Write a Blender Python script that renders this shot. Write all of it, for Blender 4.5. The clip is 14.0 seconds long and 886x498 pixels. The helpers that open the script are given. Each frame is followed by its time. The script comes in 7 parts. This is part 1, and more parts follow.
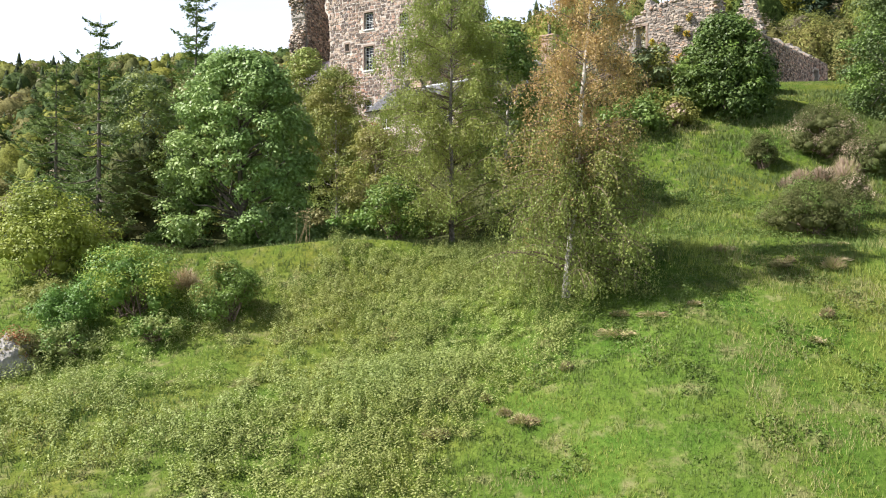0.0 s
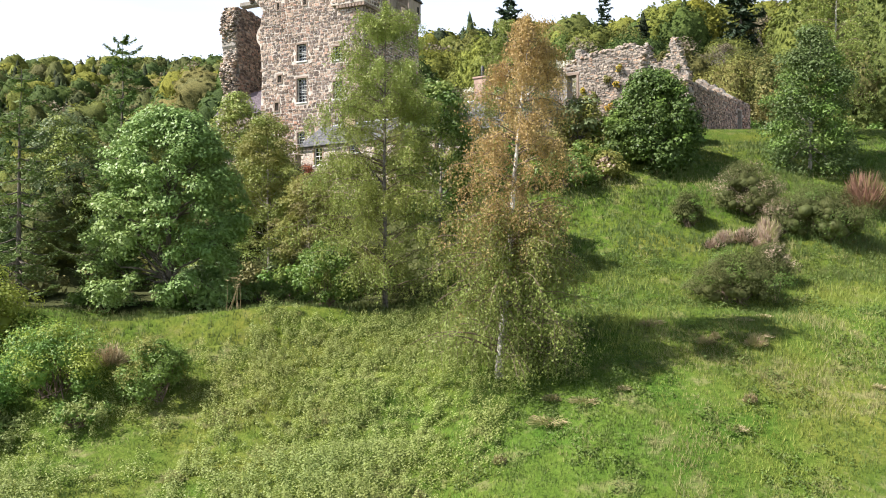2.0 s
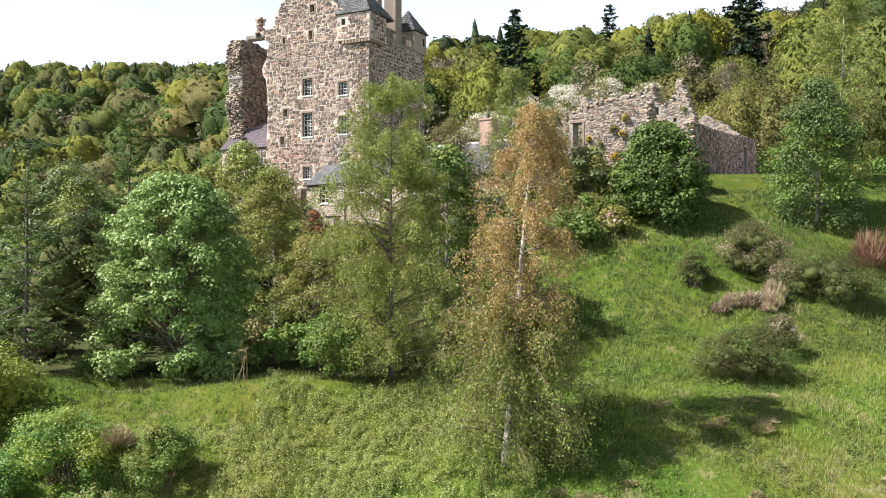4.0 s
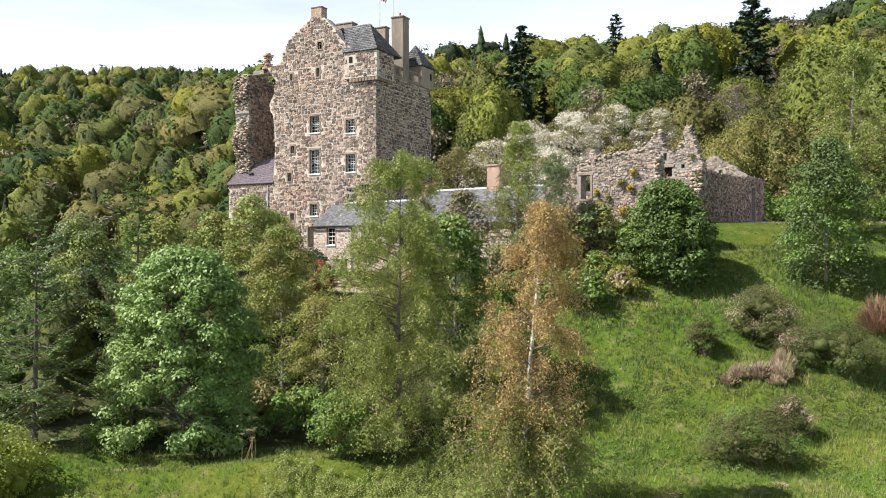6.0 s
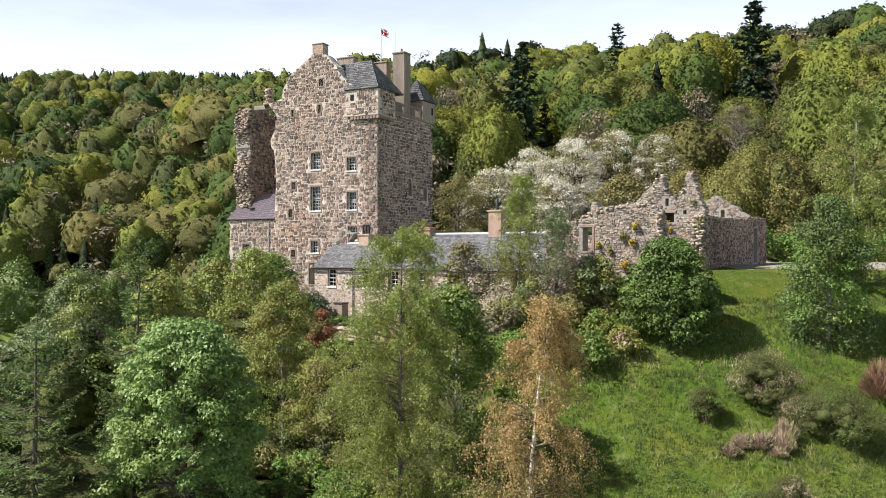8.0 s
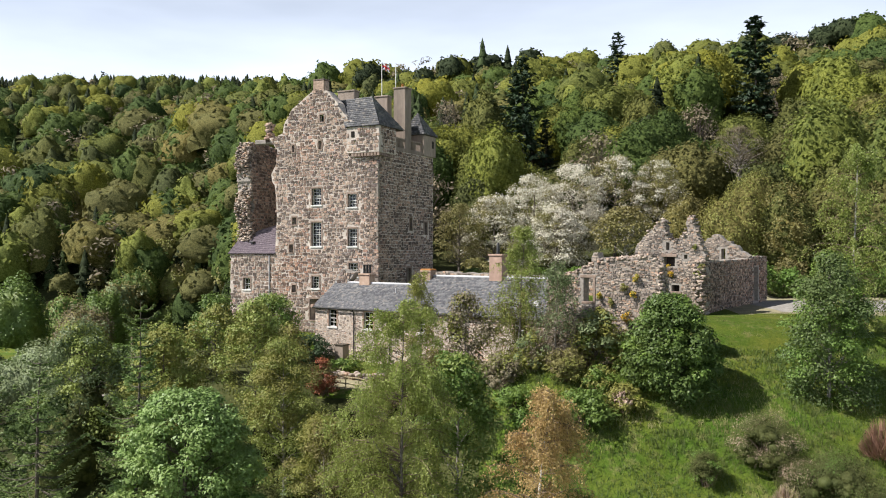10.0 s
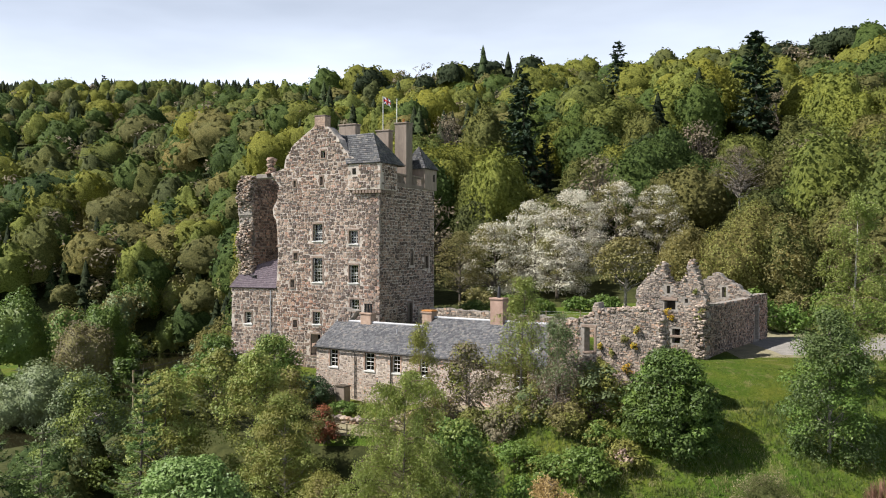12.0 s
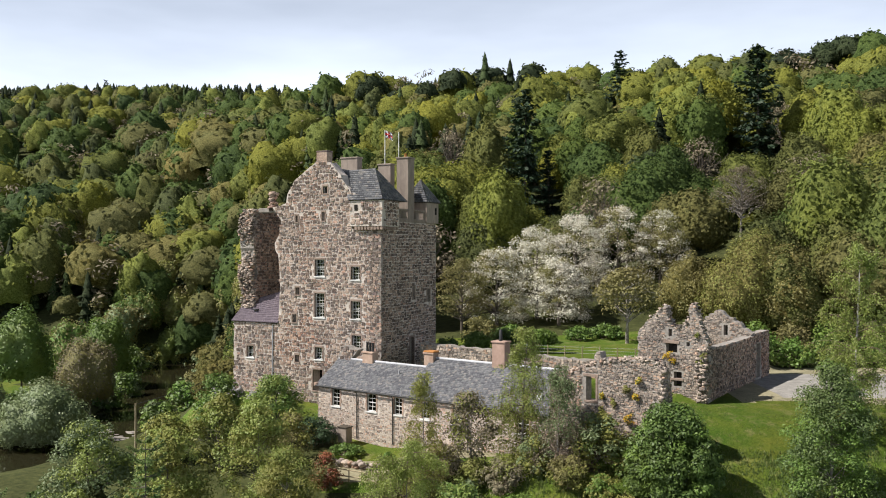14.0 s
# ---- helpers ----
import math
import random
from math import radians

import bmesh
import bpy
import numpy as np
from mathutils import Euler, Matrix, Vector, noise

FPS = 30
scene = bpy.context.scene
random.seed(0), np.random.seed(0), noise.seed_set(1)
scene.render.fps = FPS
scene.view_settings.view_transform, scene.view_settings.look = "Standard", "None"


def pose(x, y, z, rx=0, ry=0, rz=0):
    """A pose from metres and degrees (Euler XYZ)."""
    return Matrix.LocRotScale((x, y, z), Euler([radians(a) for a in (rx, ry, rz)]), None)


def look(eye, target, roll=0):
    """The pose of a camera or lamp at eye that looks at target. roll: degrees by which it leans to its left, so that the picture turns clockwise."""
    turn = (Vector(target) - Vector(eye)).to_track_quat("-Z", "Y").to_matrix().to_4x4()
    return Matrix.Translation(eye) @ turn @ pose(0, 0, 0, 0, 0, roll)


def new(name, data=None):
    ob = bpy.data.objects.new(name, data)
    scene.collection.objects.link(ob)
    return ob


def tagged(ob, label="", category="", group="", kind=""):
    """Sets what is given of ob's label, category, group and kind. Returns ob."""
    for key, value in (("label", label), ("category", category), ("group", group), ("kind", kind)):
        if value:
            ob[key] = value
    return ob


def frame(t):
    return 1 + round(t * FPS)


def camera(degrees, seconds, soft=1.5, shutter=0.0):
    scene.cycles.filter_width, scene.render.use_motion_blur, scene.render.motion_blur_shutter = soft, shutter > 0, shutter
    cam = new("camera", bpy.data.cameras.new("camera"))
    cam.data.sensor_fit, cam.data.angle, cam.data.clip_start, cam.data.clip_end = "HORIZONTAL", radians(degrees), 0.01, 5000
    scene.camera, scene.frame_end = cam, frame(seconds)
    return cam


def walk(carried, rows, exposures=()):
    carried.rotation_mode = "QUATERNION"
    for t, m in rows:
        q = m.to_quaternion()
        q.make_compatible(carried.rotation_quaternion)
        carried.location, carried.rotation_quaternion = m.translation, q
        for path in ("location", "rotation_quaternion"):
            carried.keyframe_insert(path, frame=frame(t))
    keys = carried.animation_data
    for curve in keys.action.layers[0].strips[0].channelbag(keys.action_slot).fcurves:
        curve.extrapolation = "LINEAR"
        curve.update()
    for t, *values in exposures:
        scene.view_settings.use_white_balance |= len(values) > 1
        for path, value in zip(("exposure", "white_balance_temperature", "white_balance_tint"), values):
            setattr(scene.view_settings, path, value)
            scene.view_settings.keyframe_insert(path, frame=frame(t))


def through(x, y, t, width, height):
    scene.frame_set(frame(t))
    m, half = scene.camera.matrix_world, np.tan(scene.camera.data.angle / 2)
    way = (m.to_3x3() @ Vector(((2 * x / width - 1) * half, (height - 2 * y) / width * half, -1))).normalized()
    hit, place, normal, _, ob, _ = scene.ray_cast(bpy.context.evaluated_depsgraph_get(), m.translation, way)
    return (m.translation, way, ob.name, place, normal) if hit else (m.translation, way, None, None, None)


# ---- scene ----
cam = camera(55.0, 14.0, soft=1.05)
PATH = [
    (0.0, look((0.243, -0.148, -9.467), (0.119, 1.849, -9.479), -0.3)),
    (0.5, look((0.219, -0.191, -8.709), (0.166, 1.809, -8.717), -0.3)),
    (1.0, look((0.257, -0.165, -7.95), (0.238, 1.835, -7.956), -0.3)),
    (1.5, look((0.277, -0.151, -7.144), (0.258, 1.849, -7.149), -0.3)),
    (2.0, look((0.283, -0.113, -6.422), (0.314, 1.887, -6.424), -0.3)),
    (2.5, look((0.275, -0.107, -5.588), (0.304, 1.893, -5.589), -0.3)),
    (3.0, look((0.265, -0.135, -4.7), (0.294, 1.865, -4.701), -0.3)),
    (3.5, look((0.256, -0.153, -3.827), (0.281, 1.846, -3.827), -0.3)),
    (6.0, look((0.061, -0.096, 0.998), (0.069, 1.904, 0.998), -0.1)),
    (6.5, look((0.045, -0.048, 2.0), (0.052, 1.951, 2.001), -0.1)),
    (7.0, look((0.019, 0.023, 2.995), (0.026, 2.023, 2.996), -0.1)),
    (7.5, look((0.011, 0.053, 3.959), (0.018, 2.053, 3.96), -0.05)),
    (8.0, look((0.033, 0.09, 4.89), (0.039, 2.09, 4.89), -0.0)),
    (8.5, look((0.034, 0.1, 5.901), (0.041, 2.1, 5.9), 0.0)),
    (11.0, look((-0.114, -0.03, 10.471), (-0.108, 1.97, 10.471), 0.1)),
    (11.5, look((-0.126, -0.085, 11.444), (-0.119, 1.915, 11.443), 0.1)),
    (12.0, look((-0.107, -0.094, 12.373), (-0.102, 1.906, 12.373), 0.1)),
    (12.5, look((-0.115, -0.12, 13.284), (-0.111, 1.88, 13.284), 0.1)),
    (13.0, look((-0.104, -0.119, 14.217), (-0.102, 1.881, 14.215), 0.05)),
    (13.5, look((-0.113, -0.144, 15.086), (-0.11, 1.856, 15.087), 0.05)),
    (14.0, look((-0.124, -0.158, 16.033), (-0.123, 1.842, 16.034), 0.1)),
]
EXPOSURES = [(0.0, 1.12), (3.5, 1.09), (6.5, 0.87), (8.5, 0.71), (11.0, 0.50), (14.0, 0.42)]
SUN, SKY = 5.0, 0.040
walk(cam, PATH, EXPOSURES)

# ---- light: high thin cloud, sun from behind and to the left ----
SUN_AZ, SUN_EL = 190.5, 49.0          # degrees: compass-style from +x counterclockwise, and height
sun_from = Vector((math.cos(radians(SUN_AZ)) * math.cos(radians(SUN_EL)),
                   math.sin(radians(SUN_AZ)) * math.cos(radians(SUN_EL)), math.sin(radians(SUN_EL))))
world = bpy.data.worlds.new("sky")
scene.world = world
world.use_nodes = True
wn = world.node_tree.nodes
wl = world.node_tree.links
sky = wn.new("ShaderNodeTexSky")
sky.sky_type = "NISHITA"
sky.sun_disc = False
sky.sun_elevation = radians(SUN_EL)
sky.sun_rotation = radians(90 - SUN_AZ)
sky.dust_density = 1.2
sky.air_density = 0.8
wco = wn.new("ShaderNodeTexCoord")
wmap = wn.new("ShaderNodeMapping")
wmap.inputs["Scale"].default_value = (1.2, 1.2, 5.0)
wnoise = wn.new("ShaderNodeTexNoise")
wnoise.inputs["Scale"].default_value = 1.6
wnoise.inputs["Detail"].default_value = 5.0
wramp = wn.new("ShaderNodeMapRange")
wramp.inputs["From Min"].default_value = 0.25
wramp.inputs["From Max"].default_value = 0.6
wramp.inputs["To Min"].default_value = 0.62
wramp.inputs["To Max"].default_value = 1.0
wsep = wn.new("ShaderNodeSeparateXYZ")
whaze = wn.new("ShaderNodeMapRange")
whaze.inputs["From Min"].default_value = 0.15
whaze.inputs["From Max"].default_value = 0.44
whaze.inputs["To Min"].default_value = 1.0
whaze.inputs["To Max"].default_value = 0.03
wmul = wn.new("ShaderNodeMath")
wmul.operation = "MULTIPLY"
wmix = wn.new("ShaderNodeMix")
wmix.data_type = "RGBA"
wmix.inputs["B"].default_value = (22.0, 24.3, 28.6, 1)
wl.new(wco.outputs["Generated"], wmap.inputs["Vector"])
wl.new(wmap.outputs["Vector"], wnoise.inputs["Vector"])
wl.new(wnoise.outputs["Fac"], wramp.inputs["Value"])
wl.new(wco.outputs["Generated"], wsep.inputs[0])
wl.new(wsep.outputs["Z"], whaze.inputs["Value"])
wl.new(wramp.outputs["Result"], wmul.inputs[0])
wl.new(whaze.outputs["Result"], wmul.inputs[1])
wl.new(wmul.outputs[0], wmix.inputs["Factor"])
wl.new(sky.outputs["Color"], wmix.inputs["A"])
wl.new(wmix.outputs["Result"], wn["Background"].inputs["Color"])
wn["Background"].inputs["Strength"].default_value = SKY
sun = new("sun", bpy.data.lights.new("sun", "SUN"))
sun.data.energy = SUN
sun.data.angle = radians(0.6)
sun.data.color = (1.0, 0.96, 0.90)
sun.matrix_world = look(sun_from * 300, (0, 0, 0))


# ---- materials ----
def rgb(*c):
    return (*c, 1.0)


def nodes_of(name):
    m = bpy.data.materials.new(name)
    m.use_nodes = True
    n = m.node_tree.nodes
    return m, n, m.node_tree.links, n["Principled BSDF"]


def ramp_node(n, stops):
    r = n.new("ShaderNodeValToRGB")
    el = r.color_ramp.elements
    while len(el) < len(stops):
        el.new(0.5)
    for e, (p, c) in zip(el, stops):
        e.position, e.color = p, rgb(*c)
    return r


def noise_node(n, l, scale, detail=4.0, rough=0.6, vec=None):
    t = n.new("ShaderNodeTexNoise")
    t.inputs["Scale"].default_value = scale
    t.inputs["Detail"].default_value = detail
    t.inputs["Roughness"].default_value = rough
    if vec is not None:
        l.new(vec, t.inputs["Vector"])
    return t


def place(n):
    return n.new("ShaderNodeNewGeometry").outputs["Position"]


def mix_node(n, l, a, b, fac, mode="MIX"):
    m = n.new("ShaderNodeMix")
    m.data_type, m.blend_type = "RGBA", mode
    for key, v in (("A", a), ("B", b), ("Factor", fac)):
        sock = m.inputs[key] if key == "Factor" else [s for s in m.inputs if s.name == key and s.type == "RGBA"][0]
        if isinstance(v, (int, float)):
            sock.default_value = v
        elif isinstance(v, tuple):
            sock.default_value = rgb(*v)
        else:
            l.new(v, sock)
    return [s for s in m.outputs if s.type == "RGBA"][0]


def bump_node(n, l, height, strength, distance, bsdf):
    b = n.new("ShaderNodeBump")
    b.inputs["Strength"].default_value = strength
    b.inputs["Distance"].default_value = distance
    l.new(height, b.inputs["Height"])
    l.new(b.outputs["Normal"], bsdf.inputs["Normal"])


def mat_leaf(name, dark, mid, light, through=0.35, rough=0.55, vary=0.35, spec=0.3):
    """Foliage: tint from leaf to leaf and from tree to tree, part of the light passes through."""
    m, n, l, p = nodes_of(name)
    geo = n.new("ShaderNodeNewGeometry")
    info = n.new("ShaderNodeObjectInfo")
    r = ramp_node(n, [(0.0, tuple(0.45 * a + 0.55 * b for a, b in zip(dark, mid))), (0.55, mid), (1.0, tuple(0.55 * a + 0.45 * b for a, b in zip(light, mid)))])
    l.new(geo.outputs["Random Per Island"], r.inputs["Fac"])
    big = noise_node(n, l, 0.13, 2.0, 0.5, geo.outputs["Position"])
    hsv = n.new("ShaderNodeHueSaturation")
    ma = n.new("ShaderNodeMath")
    ma.operation = "MULTIPLY_ADD"
    l.new(info.outputs["Random"], ma.inputs[0])
    ma.inputs[1].default_value = vary
    ma.inputs[2].default_value = 1.0 - vary / 2
    l.new(ma.outputs[0], hsv.inputs["Value"])
    mh = n.new("ShaderNodeMath")
    mh.operation = "MULTIPLY_ADD"
    l.new(big.outputs["Fac"], mh.inputs[0])
    mh.inputs[1].default_value = 0.07
    mh.inputs[2].default_value = 0.465
    l.new(mh.outputs[0], hsv.inputs["Hue"])
    l.new(r.outputs["Color"], hsv.inputs["Color"])
    l.new(hsv.outputs["Color"], p.inputs["Base Color"])
    p.inputs["Roughness"].default_value = rough
    p.inputs["Specular IOR Level"].default_value = spec
    t = n.new("ShaderNodeBsdfTranslucent")
    l.new(hsv.outputs["Color"], t.inputs["Color"])
    mx = n.new("ShaderNodeMixShader")
    mx.inputs["Fac"].default_value = through * 0.65
    l.new(p.outputs[0], mx.inputs[1])
    l.new(t.outputs[0], mx.inputs[2])
    l.new(mx.outputs[0], n["Material Output"].inputs["Surface"])
    return m


def mat_canopy(name, dark, mid, light):
    """The closed crown of a tree far off: leaf grain, clumps, and a tint of its own for each tree."""
    m, n, l, p = nodes_of(name)
    geo = n.new("ShaderNodeNewGeometry")
    info = n.new("ShaderNodeObjectInfo")
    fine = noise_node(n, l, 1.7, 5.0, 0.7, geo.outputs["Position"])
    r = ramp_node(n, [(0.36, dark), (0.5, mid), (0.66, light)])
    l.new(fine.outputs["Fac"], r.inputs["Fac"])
    wide = noise_node(n, l, 0.11, 2.0, 0.5, geo.outputs["Position"])

    def sums(*terms):
        last = None
        for sock, gain in terms:
            ma = n.new("ShaderNodeMath")
            ma.operation = "MULTIPLY_ADD"
            l.new(sock, ma.inputs[0])
            ma.inputs[1].default_value = gain
            if last is None:
                ma.inputs[2].default_value = 0.0
            else:
                l.new(last, ma.inputs[2])
            last = ma.outputs[0]
        return last

    tint = sums((info.outputs["Random"], 0.9), (geo.outputs["Random Per Island"], 0.5), (wide.outputs["Fac"], 0.9))
    hsv = n.new("ShaderNodeHueSaturation")
    for key, a, b in (("Value", 0.42, 0.50), ("Hue", -0.030, 0.533), ("Saturation", 0.12, 0.84)):
        ma = n.new("ShaderNodeMath")
        ma.operation = "MULTIPLY_ADD"
        l.new(tint, ma.inputs[0])
        ma.inputs[1].default_value = a
        ma.inputs[2].default_value = b
        l.new(ma.outputs[0], hsv.inputs[key])
    l.new(r.outputs["Color"], hsv.inputs["Color"])
    l.new(hsv.outputs["Color"], p.inputs["Base Color"])
    p.inputs["Roughness"].default_value = 0.8
    p.inputs["Specular IOR Level"].default_value = 0.15
    bump_node(n, l, fine.outputs["Fac"], 0.7, 0.5, p)
    t = n.new("ShaderNodeBsdfTranslucent")
    l.new(hsv.outputs["Color"], t.inputs["Color"])
    mx = n.new("ShaderNodeMixShader")
    mx.inputs["Fac"].default_value = 0.28
    l.new(p.outputs[0], mx.inputs[1])
    l.new(t.outputs[0], mx.inputs[2])
    l.new(mx.outputs[0], n["Material Output"].inputs["Surface"])
    return m


def mat_bark(name, a, b, scale=6.0, streak=(1, 1, 0.25)):
    m, n, l, p = nodes_of(name)
    mp = n.new("ShaderNodeMapping")
    mp.inputs["Scale"].default_value = streak
    l.new(place(n), mp.inputs["Vector"])
    t = noise_node(n, l, scale, 6.0, 0.7, mp.outputs["Vector"])
    r = ramp_node(n, [(0.35, a), (0.65, b)])
    l.new(t.outputs["Fac"], r.inputs["Fac"])
    l.new(r.outputs["Color"], p.inputs["Base Color"])
    p.inputs["Roughness"].default_value = 0.9
    bump_node(n, l, t.outputs["Fac"], 0.6, 0.03, p)
    return m


def mat_stone(name, stops, grain=5.0, stain=0.5, rough=0.92, warm=0.0):
    """Single stones: tint from stone to stone, lichen and stains across them."""
    m, n, l, p = nodes_of(name)
    geo = n.new("ShaderNodeNewGeometry")
    info = n.new("ShaderNodeObjectInfo")
    add = n.new("ShaderNodeMath")
    add.operation = "ADD"
    l.new(geo.outputs["Random Per Island"], add.inputs[0])
    l.new(info.outputs["Random"], add.inputs[1])
    fr = n.new("ShaderNodeMath")
    fr.operation = "FRACT"
    l.new(add.outputs[0], fr.inputs[0])
    r = ramp_node(n, stops)
    r.color_ramp.interpolation = "CONSTANT"
    l.new(fr.outputs[0], r.inputs["Fac"])
    g = noise_node(n, l, grain, 6.0, 0.7, geo.outputs["Position"])
    s = noise_node(n, l, 0.35, 4.0, 0.6, geo.outputs["Position"])
    rs = ramp_node(n, [(0.4, (1, 1, 1)), (0.7, (1 - stain, 1 - stain, 1 - stain * 0.95))])
    l.new(s.outputs["Fac"], rs.inputs["Fac"])
    rg = ramp_node(n, [(0.34, (0.58, 0.58, 0.6)), (0.66, (1.4, 1.36, 1.3))])
    l.new(g.outputs["Fac"], rg.inputs["Fac"])
    c = mix_node(n, l, r.outputs["Color"], rg.outputs["Color"], 1.0, "MULTIPLY")
    c = mix_node(n, l, c, rs.outputs["Color"], 0.8, "MULTIPLY")
    w = noise_node(n, l, 0.16, 3.0, 0.6, geo.outputs["Position"])
    rw = ramp_node(n, [(0.38, (1.08, 1.06, 1.05)), (0.55, (1.0, 0.97, 0.95)), (0.68, (1.02, 0.84, 0.76))])
    l.new(w.outputs["Fac"], rw.inputs["Fac"])
    c = mix_node(n, l, c, rw.outputs["Color"], warm, "MULTIPLY")
    l.new(c, p.inputs["Base Color"])
    p.inputs["Roughness"].default_value = rough
    p.inputs["Specular IOR Level"].default_value = 0.2
    bump_node(n, l, g.outputs["Fac"], 0.5, 0.04, p)
    return m


def mat_plain(name, a, b, scale=3.0, rough=0.85, bump=0.3, dist=0.02, metal=0.0, stretch=(1, 1, 1)):
    m, n, l, p = nodes_of(name)
    mp = n.new("ShaderNodeMapping")
    mp.inputs["Scale"].default_value = stretch
    l.new(place(n), mp.inputs["Vector"])
    t = noise_node(n, l, scale, 6.0, 0.65, mp.outputs["Vector"])
    t2 = noise_node(n, l, scale * 0.13, 3.0, 0.6, mp.outputs["Vector"])
    r = ramp_node(n, [(0.3, a), (0.7, b)])
    l.new(t.outputs["Fac"], r.inputs["Fac"])
    r2 = ramp_node(n, [(0.35, (0.8, 0.8, 0.8)), (0.65, (1.12, 1.12, 1.12))])
    l.new(t2.outputs["Fac"], r2.inputs["Fac"])
    c = mix_node(n, l, r.outputs["Color"], r2.outputs["Color"], 1.0, "MULTIPLY")
    l.new(c, p.inputs["Base Color"])
    p.inputs["Roughness"].default_value = rough
    p.inputs["Specular IOR Level"].default_value = 0.12 if rough > 0.8 else 0.4
    p.inputs["Metallic"].default_value = metal
    if bump:
        bump_node(n, l, t.outputs["Fac"], bump, dist, p)
    return m


def mat_meadow(name, tone):
    m, n, l, p = nodes_of(name)
    pos = place(n)
    fine = noise_node(n, l, 5.0, 8.0, 0.75, pos)
    mid = noise_node(n, l, 0.45, 5.0, 0.6, pos)
    big = noise_node(n, l, 0.09, 3.0, 0.5, pos)
    dry = noise_node(n, l, 0.8, 5.0, 0.7, pos)
    r = ramp_node(n, [(0.3, (0.075, 0.115, 0.022)), (0.5, (0.14, 0.19, 0.04)), (0.72, (0.23, 0.27, 0.075))])
    l.new(fine.outputs["Fac"], r.inputs["Fac"])
    r2 = ramp_node(n, [(0.35, (0.75, 0.9, 0.7)), (0.65, (1.25, 1.1, 1.05))])
    l.new(mid.outputs["Fac"], r2.inputs["Fac"])
    c = mix_node(n, l, r.outputs["Color"], r2.outputs["Color"], 1.0, "MULTIPLY")
    r3 = ramp_node(n, [(0.4, (0.85, 1.0, 0.8)), (0.62, (1.2, 1.05, 1.0))])
    l.new(big.outputs["Fac"], r3.inputs["Fac"])
    c = mix_node(n, l, c, r3.outputs["Color"], 1.0, "MULTIPLY")
    rd = ramp_node(n, [(0.53, (0, 0, 0)), (0.68, (0.8, 0.8, 0.8))])
    l.new(dry.outputs["Fac"], rd.inputs["Fac"])
    c = mix_node(n, l, c, (0.33, 0.29, 0.14), rd.outputs["Color"])
    c = mix_node(n, l, c, tone, 1.0, "MULTIPLY")
    l.new(c, p.inputs["Base Color"])
    p.inputs["Roughness"].default_value = 0.95
    p.inputs["Specular IOR Level"].default_value = 0.1
    bump_node(n, l, fine.outputs["Fac"], 0.9, 0.12, p)
    return m


M = {}
M["meadow"] = mat_meadow("meadow_grass", (0.76, 0.80, 0.78))
M["meadow_lush"] = mat_meadow("lush_meadow_grass", (0.64, 0.68, 0.58))
# floor of the woods, its dark colour includes shade under the trees
M["shaded_litter"] = mat_plain("shaded_woodland_floor", (0.03, 0.038, 0.012), (0.085, 0.09, 0.032), 1.2, 0.95, 0.8, 0.15)
M["lawn"] = mat_meadow("mown_lawn", (0.52, 0.56, 0.44))
M["gravel"] = mat_plain("gravel", (0.24, 0.22, 0.2), (0.36, 0.34, 0.31), 9.0, 0.95, 0.6, 0.03)
M["path"] = mat_plain("garden_path", (0.22, 0.20, 0.12), (0.34, 0.30, 0.20), 4.0, 0.95, 0.5, 0.03)
M["rock"] = mat_plain("grey_rock", (0.16, 0.15, 0.14), (0.42, 0.40, 0.38), 1.6, 0.9, 0.9, 0.15)
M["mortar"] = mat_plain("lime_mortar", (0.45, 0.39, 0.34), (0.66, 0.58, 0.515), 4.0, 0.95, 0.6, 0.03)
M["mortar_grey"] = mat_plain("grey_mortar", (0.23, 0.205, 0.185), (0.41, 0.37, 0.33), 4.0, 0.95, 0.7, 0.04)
M["tower_stone"] = mat_stone("whin_rubble", [(0.0, (0.137, 0.110, 0.097)), (0.26, (0.242, 0.188, 0.156)), (0.42, (0.352, 0.272, 0.224)),
                                              (0.62, (0.452, 0.356, 0.293)), (0.8, (0.431, 0.293, 0.234)), (0.9, (0.200, 0.160, 0.148))], 4.0, 0.35, 0.92, 0.8)
M["ruin_stone"] = mat_stone("weathered_rubble", [(0.0, (0.157, 0.135, 0.118)), (0.2, (0.315, 0.265, 0.227)), (0.45, (0.442, 0.374, 0.319)),
                                                 (0.65, (0.525, 0.437, 0.365)), (0.82, (0.462, 0.322, 0.242)), (0.93, (0.220, 0.187, 0.169))], 4.0, 0.45, 0.92, 0.3)
M["cottage_stone"] = mat_stone("cottage_rubble", [(0.0, (0.230, 0.189, 0.162)), (0.2, (0.395, 0.327, 0.271)), (0.45, (0.519, 0.437, 0.368)),
                                                  (0.7, (0.588, 0.505, 0.423)), (0.86, (0.532, 0.368, 0.285))], 5.0, 0.2)
M["dressed"] = mat_plain("dressed_sandstone", (0.36, 0.24, 0.18), (0.48, 0.36, 0.28), 3.0, 0.9, 0.3, 0.02)
M["dressed_tower"] = mat_plain("weathered_dressing", (0.22, 0.165, 0.135), (0.36, 0.275, 0.225), 3.0, 0.9, 0.3, 0.02)
M["render"] = mat_plain("brown_harling", (0.24, 0.195, 0.165), (0.36, 0.295, 0.245), 3.0, 0.95, 0.3, 0.02, 0.0, (1, 1, 0.3))
M["pink_render"] = mat_plain("pink_render", (0.36, 0.24, 0.19), (0.44, 0.31, 0.25), 4.0, 0.95, 0.2)
